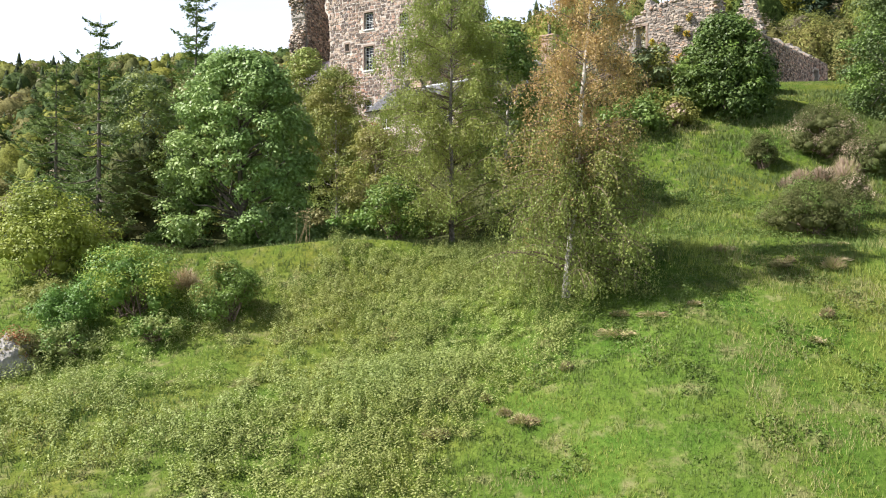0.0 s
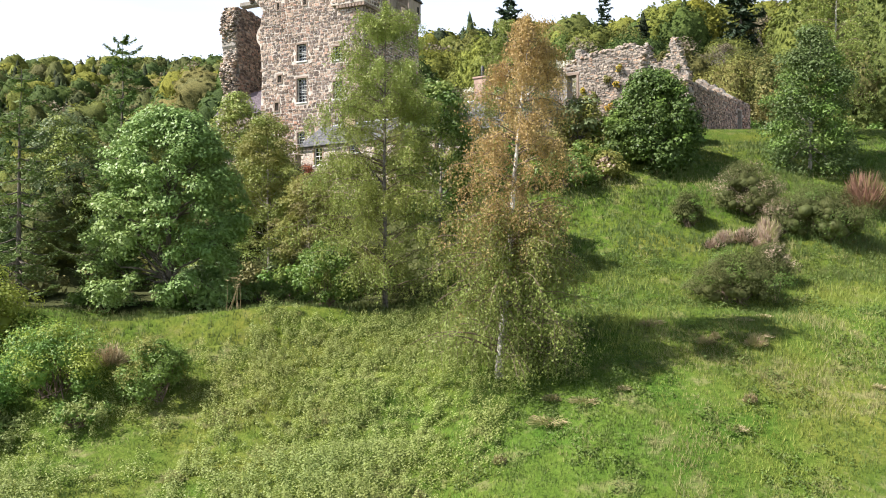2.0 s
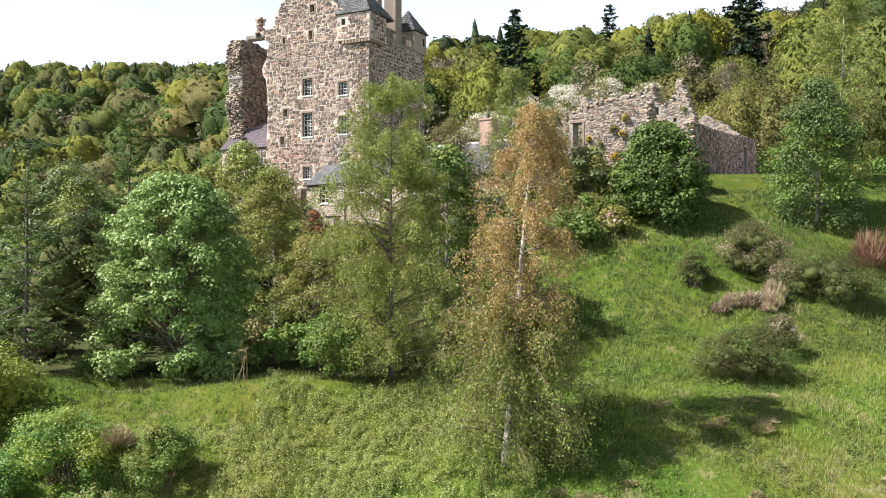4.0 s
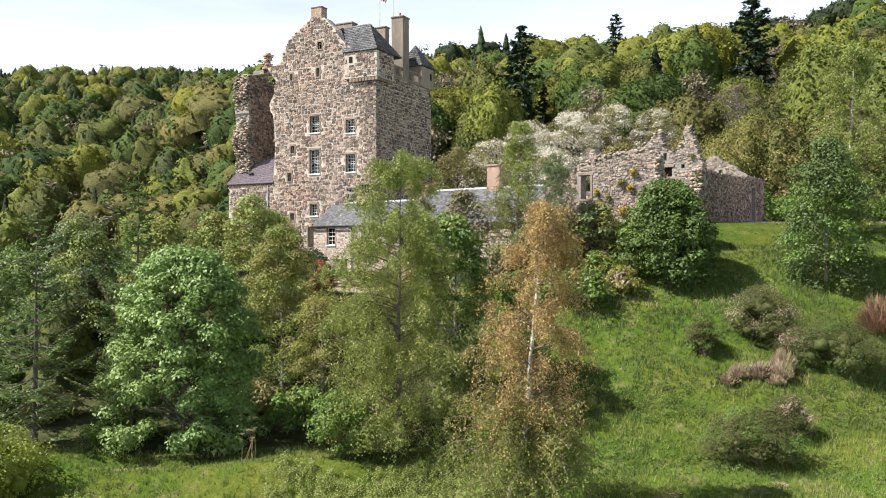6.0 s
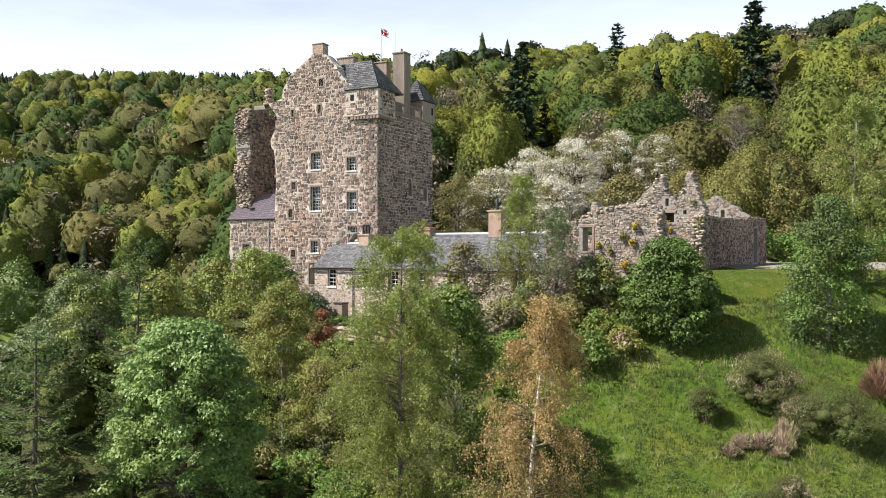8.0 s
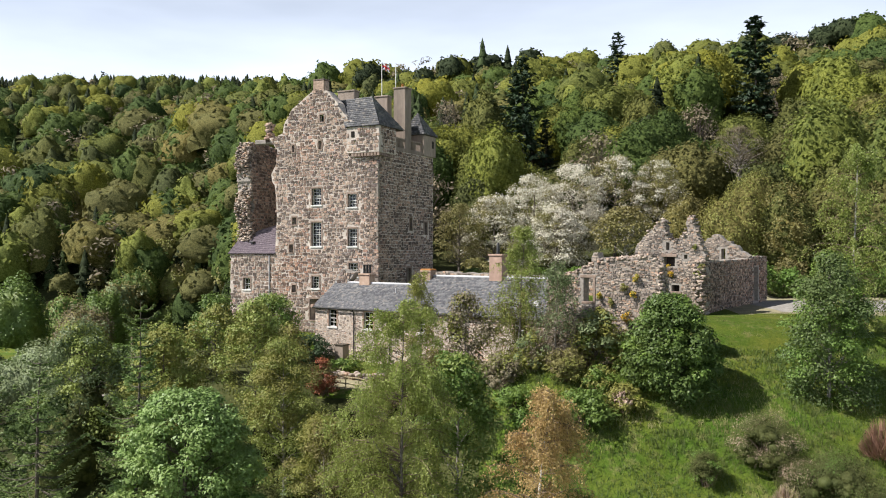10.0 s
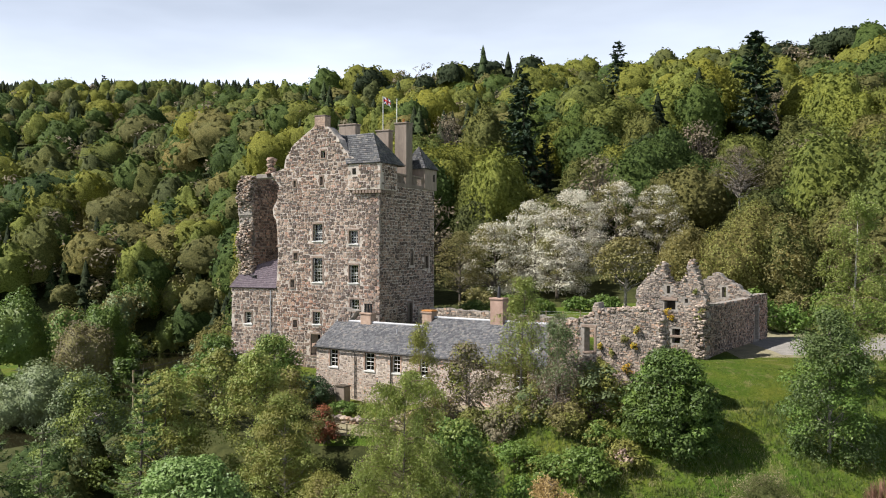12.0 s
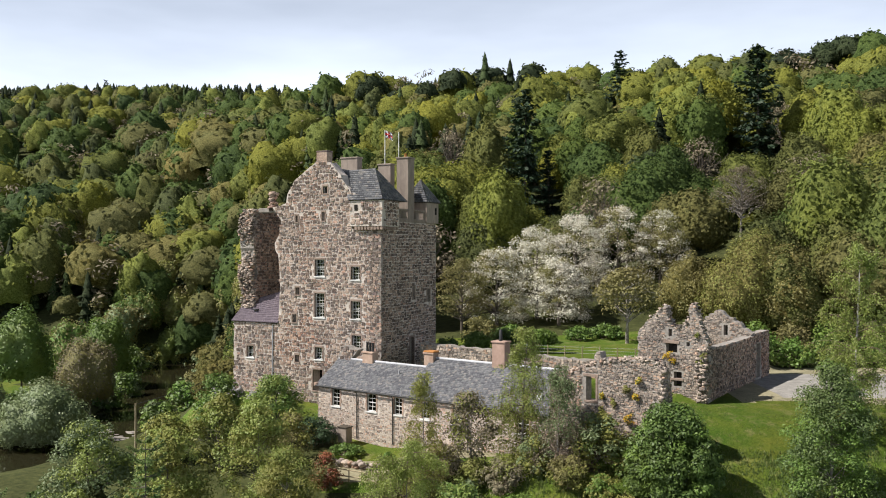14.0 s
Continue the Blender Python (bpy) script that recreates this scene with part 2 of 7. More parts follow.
M["slate"] = mat_stone("blue_slate", [(0.0, (0.10, 0.103, 0.115)), (0.3, (0.135, 0.138, 0.15)), (0.6, (0.17, 0.172, 0.18)), (0.85, (0.21, 0.20, 0.195))], 6.0, 0.25, 0.7)
M["slate_purple"] = mat_stone("purple_slate", [(0.0, (0.155, 0.125, 0.15)), (0.4, (0.165, 0.135, 0.16)), (0.8, (0.18, 0.148, 0.172))], 6.0, 0.15, 0.75)
M["lead"] = mat_plain("lead_ridge", (0.42, 0.42, 0.44), (0.58, 0.58, 0.60), 3.0, 0.6, 0.1)
M["white_paint"] = mat_plain("white_paint", (0.68, 0.67, 0.63), (0.8, 0.79, 0.76), 6.0, 0.55, 0.1, 0.005)
M["dark_metal"] = mat_plain("black_iron", (0.02, 0.02, 0.022), (0.05, 0.05, 0.05), 8.0, 0.5, 0.1, 0.005)
# near-black colour stands in for the missing light indoors
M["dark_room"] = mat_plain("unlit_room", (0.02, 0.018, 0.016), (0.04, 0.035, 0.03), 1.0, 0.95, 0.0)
# stone darkened to stand for the shade inside the gable recess
M["soot"] = mat_plain("recess_shade_stone", (0.03, 0.027, 0.025), (0.085, 0.075, 0.066), 3.0, 0.95, 0.4)
M["terracotta"] = mat_plain("terracotta", (0.42, 0.17, 0.05), (0.55, 0.27, 0.10), 8.0, 0.85, 0.2)
M["timber"] = mat_plain("weathered_timber", (0.30, 0.24, 0.15), (0.46, 0.38, 0.25), 8.0, 0.9, 0.3, 0.01, 0.0, (1, 1, 0.2))
M["dark_timber"] = mat_plain("creosoted_timber", (0.06, 0.05, 0.04), (0.12, 0.10, 0.08), 8.0, 0.9, 0.3, 0.01)
M["bark"] = mat_bark("grey_brown_bark", (0.06, 0.05, 0.04), (0.17, 0.14, 0.11))
M["bark_birch"] = mat_bark("silver_birch_bark", (0.10, 0.085, 0.075), (0.72, 0.67, 0.60), 2.2, (1, 1, 1.4))
M["bark_alder"] = mat_bark("pale_alder_bark", (0.12, 0.10, 0.085), (0.42, 0.38, 0.33), 2.2, (1, 1, 1.2))
M["bark_dark"] = mat_bark("dark_birch_bark", (0.05, 0.042, 0.035), (0.24, 0.21, 0.18), 2.2, (1, 1, 1.2))
M["twig"] = mat_bark("brown_twigs", (0.11, 0.075, 0.05), (0.22, 0.16, 0.12))
M["lf_maple"] = mat_leaf("sycamore_leaf", (0.12, 0.20, 0.052), (0.215, 0.32, 0.095), (0.34, 0.44, 0.165), 0.36, 0.5, 0.2, 0.35)
M["lf_birch"] = mat_leaf("birch_leaf", (0.166, 0.218, 0.048), (0.259, 0.311, 0.076), (0.351, 0.399, 0.123), 0.4, 0.5, 0.2)
M["lf_rust"] = mat_leaf("rusty_birch_leaf", (0.36, 0.25, 0.095), (0.50, 0.355, 0.145), (0.58, 0.44, 0.21), 0.4, 0.6, 0.2)
M["lf_olive"] = mat_leaf("olive_birch_leaf", (0.155, 0.172, 0.04), (0.238, 0.246, 0.06), (0.325, 0.315, 0.095), 0.4, 0.6, 0.2)
M["lf_whitebeam"] = mat_leaf("whitebeam_leaf", (0.05, 0.09, 0.022), (0.088, 0.145, 0.034), (0.15, 0.21, 0.055), 0.3, 0.5, 0.2)
M["lf_sallow"] = mat_leaf("sallow_leaf", (0.058, 0.092, 0.026), (0.098, 0.140, 0.044), (0.155, 0.198, 0.074), 0.35, 0.55, 0.2)
M["lf_alder"] = mat_leaf("alder_leaf", (0.081, 0.145, 0.029), (0.138, 0.225, 0.043), (0.227, 0.319, 0.080), 0.35, 0.5, 0.25)
M["lf_larch"] = mat_leaf("larch_needles", (0.085, 0.135, 0.038), (0.13, 0.19, 0.052), (0.19, 0.26, 0.08), 0.35, 0.6, 0.2)
M["lf_beech"] = mat_leaf("beech_leaf", (0.11, 0.15, 0.018), (0.175, 0.215, 0.03), (0.27, 0.3, 0.055), 0.35, 0.55, 0.4)
M["lf_green"] = mat_leaf("green_leaf", (0.084, 0.149, 0.030), (0.140, 0.215, 0.045), (0.224, 0.308, 0.081), 0.38, 0.5, 0.3)
M["lf_dull"] = mat_leaf("grey_green_leaf", (0.10, 0.14, 0.06), (0.165, 0.215, 0.095), (0.24, 0.29, 0.14), 0.35, 0.55, 0.3)
M["lf_willow"] = mat_leaf("willow_leaf", (0.14, 0.18, 0.08), (0.21, 0.255, 0.118), (0.29, 0.335, 0.17), 0.35, 0.5, 0.15)
M["lf_brown"] = mat_leaf("opening_oak_leaf", (0.15, 0.135, 0.05), (0.225, 0.205, 0.075), (0.3, 0.27, 0.11), 0.38, 0.6, 0.25)
M["lf_bare"] = mat_leaf("budding_twigs", (0.14, 0.115, 0.07), (0.22, 0.185, 0.12), (0.29, 0.25, 0.17), 0.25, 0.8, 0.3)
M["lf_fir"] = mat_leaf("fir_needles", (0.016, 0.032, 0.016), (0.028, 0.05, 0.024), (0.05, 0.078, 0.035), 0.15, 0.6, 0.35)
M["lf_pine"] = mat_leaf("pine_needles", (0.038, 0.068, 0.030), (0.060, 0.098, 0.042), (0.090, 0.135, 0.060), 0.15, 0.6, 0.3)
M["lf_blossom"] = mat_leaf("cherry_blossom", (0.50, 0.46, 0.36), (0.70, 0.66, 0.55), (0.85, 0.82, 0.74), 0.3, 0.6, 0.1)
M["lf_broom"] = mat_leaf("broom_stems", (0.05, 0.058, 0.016), (0.088, 0.098, 0.028), (0.14, 0.142, 0.048), 0.2, 0.7, 0.3)
M["lf_gorse"] = mat_leaf("reddish_gorse", (0.20, 0.11, 0.075), (0.30, 0.175, 0.12), (0.40, 0.26, 0.18), 0.2, 0.8, 0.2)
M["lf_dead"] = mat_leaf("dead_gorse", (0.31, 0.22, 0.165), (0.46, 0.345, 0.26), (0.58, 0.46, 0.36), 0.2, 0.8, 0.2)
M["lf_yellow"] = mat_leaf("gorse_flower", (0.500, 0.300, 0.020), (0.650, 0.420, 0.030), (0.750, 0.550, 0.080), 0.2, 0.6, 0.1)
M["lf_red"] = mat_leaf("copper_leaf", (0.195, 0.065, 0.036), (0.325, 0.116, 0.058), (0.455, 0.203, 0.087), 0.35, 0.5, 0.2)
M["lf_lime"] = mat_leaf("lime_green_leaf", (0.196, 0.241, 0.035), (0.287, 0.333, 0.055), (0.391, 0.425, 0.100), 0.4, 0.5, 0.2)
M["lf_nettle"] = mat_leaf("nettle_leaf", (0.182, 0.222, 0.061), (0.269, 0.311, 0.092), (0.365, 0.39, 0.149), 0.35, 0.55, 0.2)
M["blade"] = mat_leaf("grass_blade", (0.085, 0.145, 0.03), (0.138, 0.205, 0.045), (0.215, 0.265, 0.08), 0.35, 0.6, 0.2)
M["blade_dry"] = mat_leaf("dry_grass_blade", (0.24, 0.24, 0.09), (0.33, 0.32, 0.13), (0.43, 0.40, 0.2), 0.3, 0.8, 0.2)
M["straw"] = mat_leaf("bleached_straw", (0.4, 0.31, 0.19), (0.52, 0.42, 0.27), (0.6, 0.5, 0.34), 0.25, 0.8, 0.15)
M["blade_lime"] = mat_leaf("yellow_green_blade", (0.18, 0.23, 0.04), (0.27, 0.32, 0.065), (0.36, 0.40, 0.11), 0.35, 0.6, 0.2)
M["blade_deep"] = mat_leaf("deep_green_blade", (0.074, 0.120, 0.03), (0.124, 0.168, 0.045), (0.20, 0.23, 0.07), 0.35, 0.6, 0.2)
M["tussock"] = mat_leaf("brown_tussock", (0.26, 0.18, 0.1), (0.38, 0.28, 0.17), (0.48, 0.38, 0.25), 0.2, 0.8, 0.2)


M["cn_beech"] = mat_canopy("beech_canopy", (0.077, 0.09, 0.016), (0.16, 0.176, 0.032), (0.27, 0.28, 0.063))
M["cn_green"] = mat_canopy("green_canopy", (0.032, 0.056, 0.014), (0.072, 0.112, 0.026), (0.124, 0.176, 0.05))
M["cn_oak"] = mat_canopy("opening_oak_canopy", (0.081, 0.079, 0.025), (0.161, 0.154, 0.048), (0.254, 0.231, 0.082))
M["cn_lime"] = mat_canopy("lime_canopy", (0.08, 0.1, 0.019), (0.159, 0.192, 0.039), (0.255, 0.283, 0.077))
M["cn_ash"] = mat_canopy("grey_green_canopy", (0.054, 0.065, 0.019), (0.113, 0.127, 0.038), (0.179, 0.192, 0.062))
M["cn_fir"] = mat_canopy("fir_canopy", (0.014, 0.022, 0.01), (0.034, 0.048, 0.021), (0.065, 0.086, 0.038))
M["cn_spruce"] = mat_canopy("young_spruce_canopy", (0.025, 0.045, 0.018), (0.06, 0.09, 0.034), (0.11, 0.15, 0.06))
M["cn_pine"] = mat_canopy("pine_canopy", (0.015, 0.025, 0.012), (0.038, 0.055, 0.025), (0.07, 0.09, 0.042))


def mat_glass():
    m, n, l, p = nodes_of("window_glass")
    p.inputs["Base Color"].default_value = rgb(0.16, 0.18, 0.18)
    p.inputs["Roughness"].default_value = 0.03
    p.inputs["Transmission Weight"].default_value = 1.0
    p.inputs["IOR"].default_value = 1.45
    return m


def mat_water():
    m, n, l, p = nodes_of("peaty_river_water")
    mp = n.new("ShaderNodeMapping")
    mp.inputs["Scale"].default_value = (1, 0.45, 1)
    l.new(place(n), mp.inputs["Vector"])
    t = noise_node(n, l, 0.9, 4.0, 0.6, mp.outputs["Vector"])
    p.inputs["Base Color"].default_value = rgb(0.02, 0.018, 0.009)
    p.inputs["Roughness"].default_value = 0.06
    bump_node(n, l, t.outputs["Fac"], 0.15, 0.05, p)
    return m


M["glass"] = mat_glass()
M["water"] = mat_water()
M["foam"] = mat_plain("white_water", (0.22, 0.19, 0.16), (0.42, 0.38, 0.34), 2.5, 0.5, 0.8, 0.1)


# ---- geometry helpers ----
class Geo:
    """Collects points and faces with a material number each; becomes one mesh."""

    def __init__(self):
        self.v, self.f, self.k, self.n = [], [], [], 0

    def add(self, verts, faces, k=0):
        verts = np.asarray(verts, dtype=float).reshape(-1, 3)
        faces = np.asarray(faces, dtype=int) + self.n
        self.v.append(verts)
        self.f.append(faces)
        self.k.append(np.full(len(faces), k))
        self.n += len(verts)

    def mesh(self, name, mats):
        me = bpy.data.meshes.new(name)
        v = np.concatenate(self.v)
        sizes = np.concatenate([np.full(len(f), f.shape[1]) for f in self.f])
        loops = np.concatenate([f.ravel() for f in self.f])
        me.vertices.add(len(v))
        me.vertices.foreach_set("co", v.ravel())
        me.loops.add(len(loops))
        me.loops.foreach_set("vertex_index", loops)
        me.polygons.add(len(sizes))
        me.polygons.foreach_set("loop_start", np.concatenate([[0], np.cumsum(sizes)[:-1]]))
        me.polygons.foreach_set("material_index", np.concatenate(self.k))
        for m in mats:
            me.materials.append(m)
        me.update(calc_edges=True)
        me.validate()
        return me


def smooth(me):
    me.polygons.foreach_set("use_smooth", np.ones(len(me.polygons), dtype=bool))


def part(name, shape, material, parent, label=""):
    """Links a bmesh, a Geo or a mesh as one mesh object under a thing or a part."""
    mats = material if isinstance(material, (list, tuple)) else [material]
    if isinstance(shape, Geo):
        me = shape.mesh(name, mats)
    elif isinstance(shape, bmesh.types.BMesh):
        me = bpy.data.meshes.new(name)
        shape.to_mesh(me)
        shape.free()
        for m in mats:
            me.materials.append(m)
    else:
        me = shape
    ob = new(name, me)
    ob.parent = parent
    if label:
        ob["label"] = label
    return ob


def thing(name, m, label, category, group="", kind=""):
    ob = new(name)
    ob.empty_display_size = 0.2
    ob.matrix_basis = m
    return tagged(ob, label, category, group, kind)


def box(bm, x0, y0, z0, x1, y1, z1, bevel=0.0):
    made = bmesh.ops.create_cube(bm, size=1)["verts"]
    bmesh.ops.scale(bm, vec=(x1 - x0, y1 - y0, z1 - z0), verts=made)
    bmesh.ops.translate(bm, vec=((x0 + x1) / 2, (y0 + y1) / 2, (z0 + z1) / 2), verts=made)
    if bevel:
        es = list({e for v in made for e in v.link_edges})
        bmesh.ops.bevel(bm, geom=es, offset=bevel, segments=1, affect="EDGES")
    return made


def boxed(*args, bevel=0.02):
    bm = bmesh.new()
    box(bm, *args, bevel=bevel)
    return bm


def prism(points, y0, y1):
    """A solid from an outline in x and z, from y0 to y1."""
    bm = bmesh.new()
    vs = [bm.verts.new((x, y0, z)) for x, z in points]
    f = bm.faces.new(vs)
    out = bmesh.ops.extrude_face_region(bm, geom=[f])
    bmesh.ops.translate(bm, vec=(0, y1 - y0, 0), verts=[g for g in out["geom"] if isinstance(g, bmesh.types.BMVert)])
    bmesh.ops.recalc_face_normals(bm, faces=bm.faces)
    return bm


def ragged(points, step, amount, rng, skip=()):
    """An outline with its edges broken into short uneven lengths, but for the edges named in skip."""
    out = []
    for i, (a, b) in enumerate(zip(points, points[1:] + points[:1])):
        out.append(a)
        if i in skip:
            continue
        d = math.dist(a, b)
        k = max(1, int(d / step))
        for j in range(1, k):
            q = j / k
            out.append((a[0] + (b[0] - a[0]) * q + rng.uniform(-amount, amount), a[1] + (b[1] - a[1]) * q + rng.uniform(-amount, amount)))
    return out


def wall_slab(outline, holes, thick):
    """A wall in x and z, its outer face at y = 0, with openings right through it."""
    bm = bmesh.new()

    def loop(pts):
        vs = [bm.verts.new((x, 0, z)) for x, z in pts]
        return [bm.edges.new((a, b)) for a, b in zip(vs, vs[1:] + vs[:1])]

    es = loop(outline)
    for x0, z0, x1, z1 in holes:
        es += loop([(x0, z0), (x1, z0), (x1, z1), (x0, z1)])
    bmesh.ops.triangle_fill(bm, use_beauty=True, use_dissolve=False, edges=es, normal=(0, -1, 0))
    out = bmesh.ops.extrude_face_region(bm, geom=list(bm.faces))
    bmesh.ops.translate(bm, vec=(0, thick, 0), verts=[g for g in out["geom"] if isinstance(g, bmesh.types.BMVert)])
    bmesh.ops.recalc_face_normals(bm, faces=bm.faces)
    return bm


def inside(outline, x, z):
    hit = False
    for (ax, az), (bx, bz) in zip(outline, outline[1:] + outline[:1]):
        if (az > z) != (bz > z) and x < (bx - ax) * (z - az) / (bz - az) + ax:
            hit = not hit
    return hit


def rubble(outline, holes, rng, size=0.5, tall=0.38, proud=0.05, margin=0.06):
    """Uneven angular stones in rough, broken courses over a wall face: a list of (x, z, points, depth)."""
    xs = [p[0] for p in outline]
    zs = [p[1] for p in outline]
    stones = []
    corners = ((-1, -0.72), (-0.78, -1), (0.7, -1), (1, -0.66), (1, 0.7), (0.76, 1), (-0.7, 1), (-1, 0.72))

    def lay(cx, cz, w, hh):
        if not all(inside(outline, cx + sx * w * 0.2, cz + sz * hh * 0.2) for sx in (-1, 1) for sz in (-1, 1)):
            return
        if any(a - margin < cx + w * 0.4 and cx - w * 0.4 < c + margin and b - margin < cz + hh * 0.4 and cz - hh * 0.4 < d + margin for a, b, c, d in holes):
            return
        tilt = rng.uniform(-0.16, 0.16)
        pts = []
        for sx, sz in corners:
            px, pz = sx * w * 0.49 * rng.uniform(0.68, 1.04), sz * hh * 0.49 * rng.uniform(0.68, 1.04)
            pts.append((px, pz + tilt * px))
        stones.append((cx, cz, pts, proud * rng.uniform(0.3, 1.3)))

    z = min(zs) + 0.02
    while z < max(zs):
        h = tall * rng.uniform(0.75, 1.35)
        x = min(xs) + rng.uniform(-0.4, 0.0)
        while x < max(xs):
            w = size * rng.uniform(0.5, 1.6)
            cx, cz = x + w / 2, z + h / 2 + rng.uniform(-0.05, 0.05)
            if h > tall * 0.95 and rng.uniform(0, 1) < 0.24:
                cut = rng.uniform(0.38, 0.62)
                lay(cx, z + h * cut / 2, w, h * cut)
                lay(cx, z + h * (1 + cut) / 2, w, h * (1 - cut))
            else:
                lay(cx, cz, w, h * rng.uniform(0.86, 1.1))
            x += w
        z += h
    return stones


def stone_geo(stones):
    g = Geo()
    for cx, cz, pts, pr in stones:
        k = len(pts)
        v = [(cx + a, 0.005, cz + b) for a, b in pts] + [(cx + a * 0.92, -pr, cz + b * 0.92) for a, b in pts]
        g.add(v, [(i, (i + 1) % k, k + (i + 1) % k, k + i) for i in range(k)])
        g.add(v[k:], [tuple(range(k))])
    return g


def lay_stones(parent, stones, material, near, count=60):
    """The stones nearest to a point of the wall are single pieces, the rest is joined."""
    order = sorted(stones, key=lambda s: math.hypot(s[0] - near[0], s[1] - near[1]))
    for s in order[:count]:
        g = stone_geo([(0, 0, s[2], s[3])])
        ob = part("stone", g, material, parent)
        ob.location = (s[0], 0, s[1])
    if order[count:]:
        ob = part("rubble_facing", stone_geo(order[count:]), material, parent)
        ob["kind"] = "stuff"


def slates(bm_geo, a, b, c, d, course=0.28, width=0.3, rng=random, k=0, thick=1.0):
    """Slates over a roof plane: a to b along the eave, d to c along the top."""
    a, b, c, d = (np.array(p, float) for p in (a, b, c, d))
    nrm = np.cross(b - a, d - a)
    nrm /= np.linalg.norm(nrm)
    rows = max(1, int(np.linalg.norm(d - a) / course))
    for i in range(rows):
        p0, p1 = i / rows, min(1.0, (i + 1.15) / rows)
        l0, r0 = a + (d - a) * p0, b + (c - b) * p0
        l1, r1 = a + (d - a) * p1, b + (c - b) * p1
        cols = max(1, int(np.linalg.norm(r0 - l0) / width))
        off = 0.5 * (i % 2)
        for j in range(-1, cols + 1):
            q0, q1 = (j + off) / cols, (j + off + 0.97) / cols
            q0, q1 = max(q0, 0.0), min(q1, 1.0)
            if q1 - q0 < 0.2 / cols:
                continue
            e = rng.uniform(0.035, 0.06) * thick
            low = rng.uniform(-0.02, 0.02)
            A = l0 + (r0 - l0) * q0 + nrm * e + (a - d) / np.linalg.norm(d - a) * low
            B = l0 + (r0 - l0) * q1 + nrm * e + (a - d) / np.linalg.norm(d - a) * low
            Cc = l1 + (r1 - l1) * q1 + nrm * 0.012 * thick
            D = l1 + (r1 - l1) * q0 + nrm * 0.012 * thick
            bm_geo.add([A, B, Cc, D, A - nrm * e, B - nrm * e], [(0, 1, 2, 3), (4, 5, 1, 0)], k)


def tube(g, pts, radii, sides=6, k=0, cap=True):
    pts = np.asarray(pts, float)
    n = len(pts)
    t = np.gradient(pts, axis=0)
    t /= np.linalg.norm(t, axis=1)[:, None] + 1e-9
    ref = np.where(np.abs(t[:, 2:3]) > 0.9, np.array([[1.0, 0, 0]]), np.array([[0, 0, 1.0]]))
    u = np.cross(t, ref)
    u /= np.linalg.norm(u, axis=1)[:, None] + 1e-9
    w = np.cross(t, u)
    a = np.linspace(0, 2 * np.pi, sides, endpoint=False)
    ring = np.cos(a)[None, :, None] * u[:, None, :] + np.sin(a)[None, :, None] * w[:, None, :]
    v = (pts[:, None, :] + ring * np.asarray(radii, float)[:, None, None]).reshape(-1, 3)
    i, j = np.meshgrid(np.arange(n - 1), np.arange(sides), indexing="ij")
    j2 = (j + 1) % sides
    f = np.stack([i * sides + j, i * sides + j2, (i + 1) * sides + j2, (i + 1) * sides + j], -1).reshape(-1, 4)
    g.add(v, f, k)


def unit(a):
    return a / (np.linalg.norm(a, axis=-1, keepdims=True) + 1e-9)


def leaves(g, c, nrm, size, rng, k=0, long=1.5, droop=None, loose=0.33):
    """Diamond-shaped leaves, folded a little along the middle, at the points c."""
    m = len(c)
    nrm = unit(unit(nrm) + rng.normal(0, loose, (m, 3)))
    r = rng.normal(0, 1, (m, 3))
    if droop is not None:
        r = r * 0.5 + np.array(droop)
    a = unit(r - nrm * np.sum(r * nrm, 1)[:, None])
    b = np.cross(nrm, a)
    s = (np.asarray(size) * rng.uniform(0.7, 1.3, m))[:, None]
    fold = nrm * s * 0.18
    if np.max(size) < 0.17:
        w = b * s * 0.48
        v = np.stack([c - a * s * long * 0.4 - w, c - a * s * long * 0.4 + w + fold, c + a * s * long * 0.6], 1).reshape(-1, 3)
        g.add(v, np.arange(3 * m).reshape(-1, 3), k)
        return
    v = np.stack([c - a * s * long / 2, c + b * s / 2 + fold, c + a * s * long / 2, c - b * s / 2 + fold], 1).reshape(-1, 3)
    g.add(v, np.arange(4 * m).reshape(-1, 4), k)


def sphere_dirs(m, rng):
    return unit(rng.normal(0, 1, (m, 3)))


ICO = {}


def ico(level):
    if level not in ICO:
        bm = bmesh.new()
        bmesh.ops.create_icosphere(bm, subdivisions=level, radius=1)
        ICO[level] = (np.array([v.co[:] for v in bm.verts]), np.array([[v.index for v in f.verts] for f in bm.faces]))
        bm.free()
    return ICO[level]


def shard(g, c, r, rng, k=0):
    """An angular flat stone: a box with pushed corners, turned a little."""
    v = np.array([(x, y, z) for x in (-1, 1) for y in (-1, 1) for z in (-1, 1)], float) * rng.uniform(0.6, 1.05, (8, 3)) * np.asarray(r)
    a, t = rng.normal(0, 0.35), rng.normal(0, 0.12)
    v = np.stack([v[:, 0] * math.cos(a) - v[:, 1] * math.sin(a), v[:, 0] * math.sin(a) + v[:, 1] * math.cos(a), v[:, 2] + t * v[:, 0]], 1)
    g.add(v + np.asarray(c), [(0, 1, 3, 2), (4, 6, 7, 5), (0, 4, 5, 1), (2, 3, 7, 6), (0, 2, 6, 4), (1, 5, 7, 3)], k)


def lump(g, c, r, rng, level=1, k=0, rough=0.25):
    v, f = ico(level)
    s = 1 + rng.uniform(-rough, rough, (len(v), 1))
    g.add(np.asarray(c) + v * s * np.asarray(r), f, k)


# ---- the ground ----
def step(a, b, x):
    t = np.clip((x - a) / (b - a), 0, 1)
    return t * t * (3 - 2 * t)


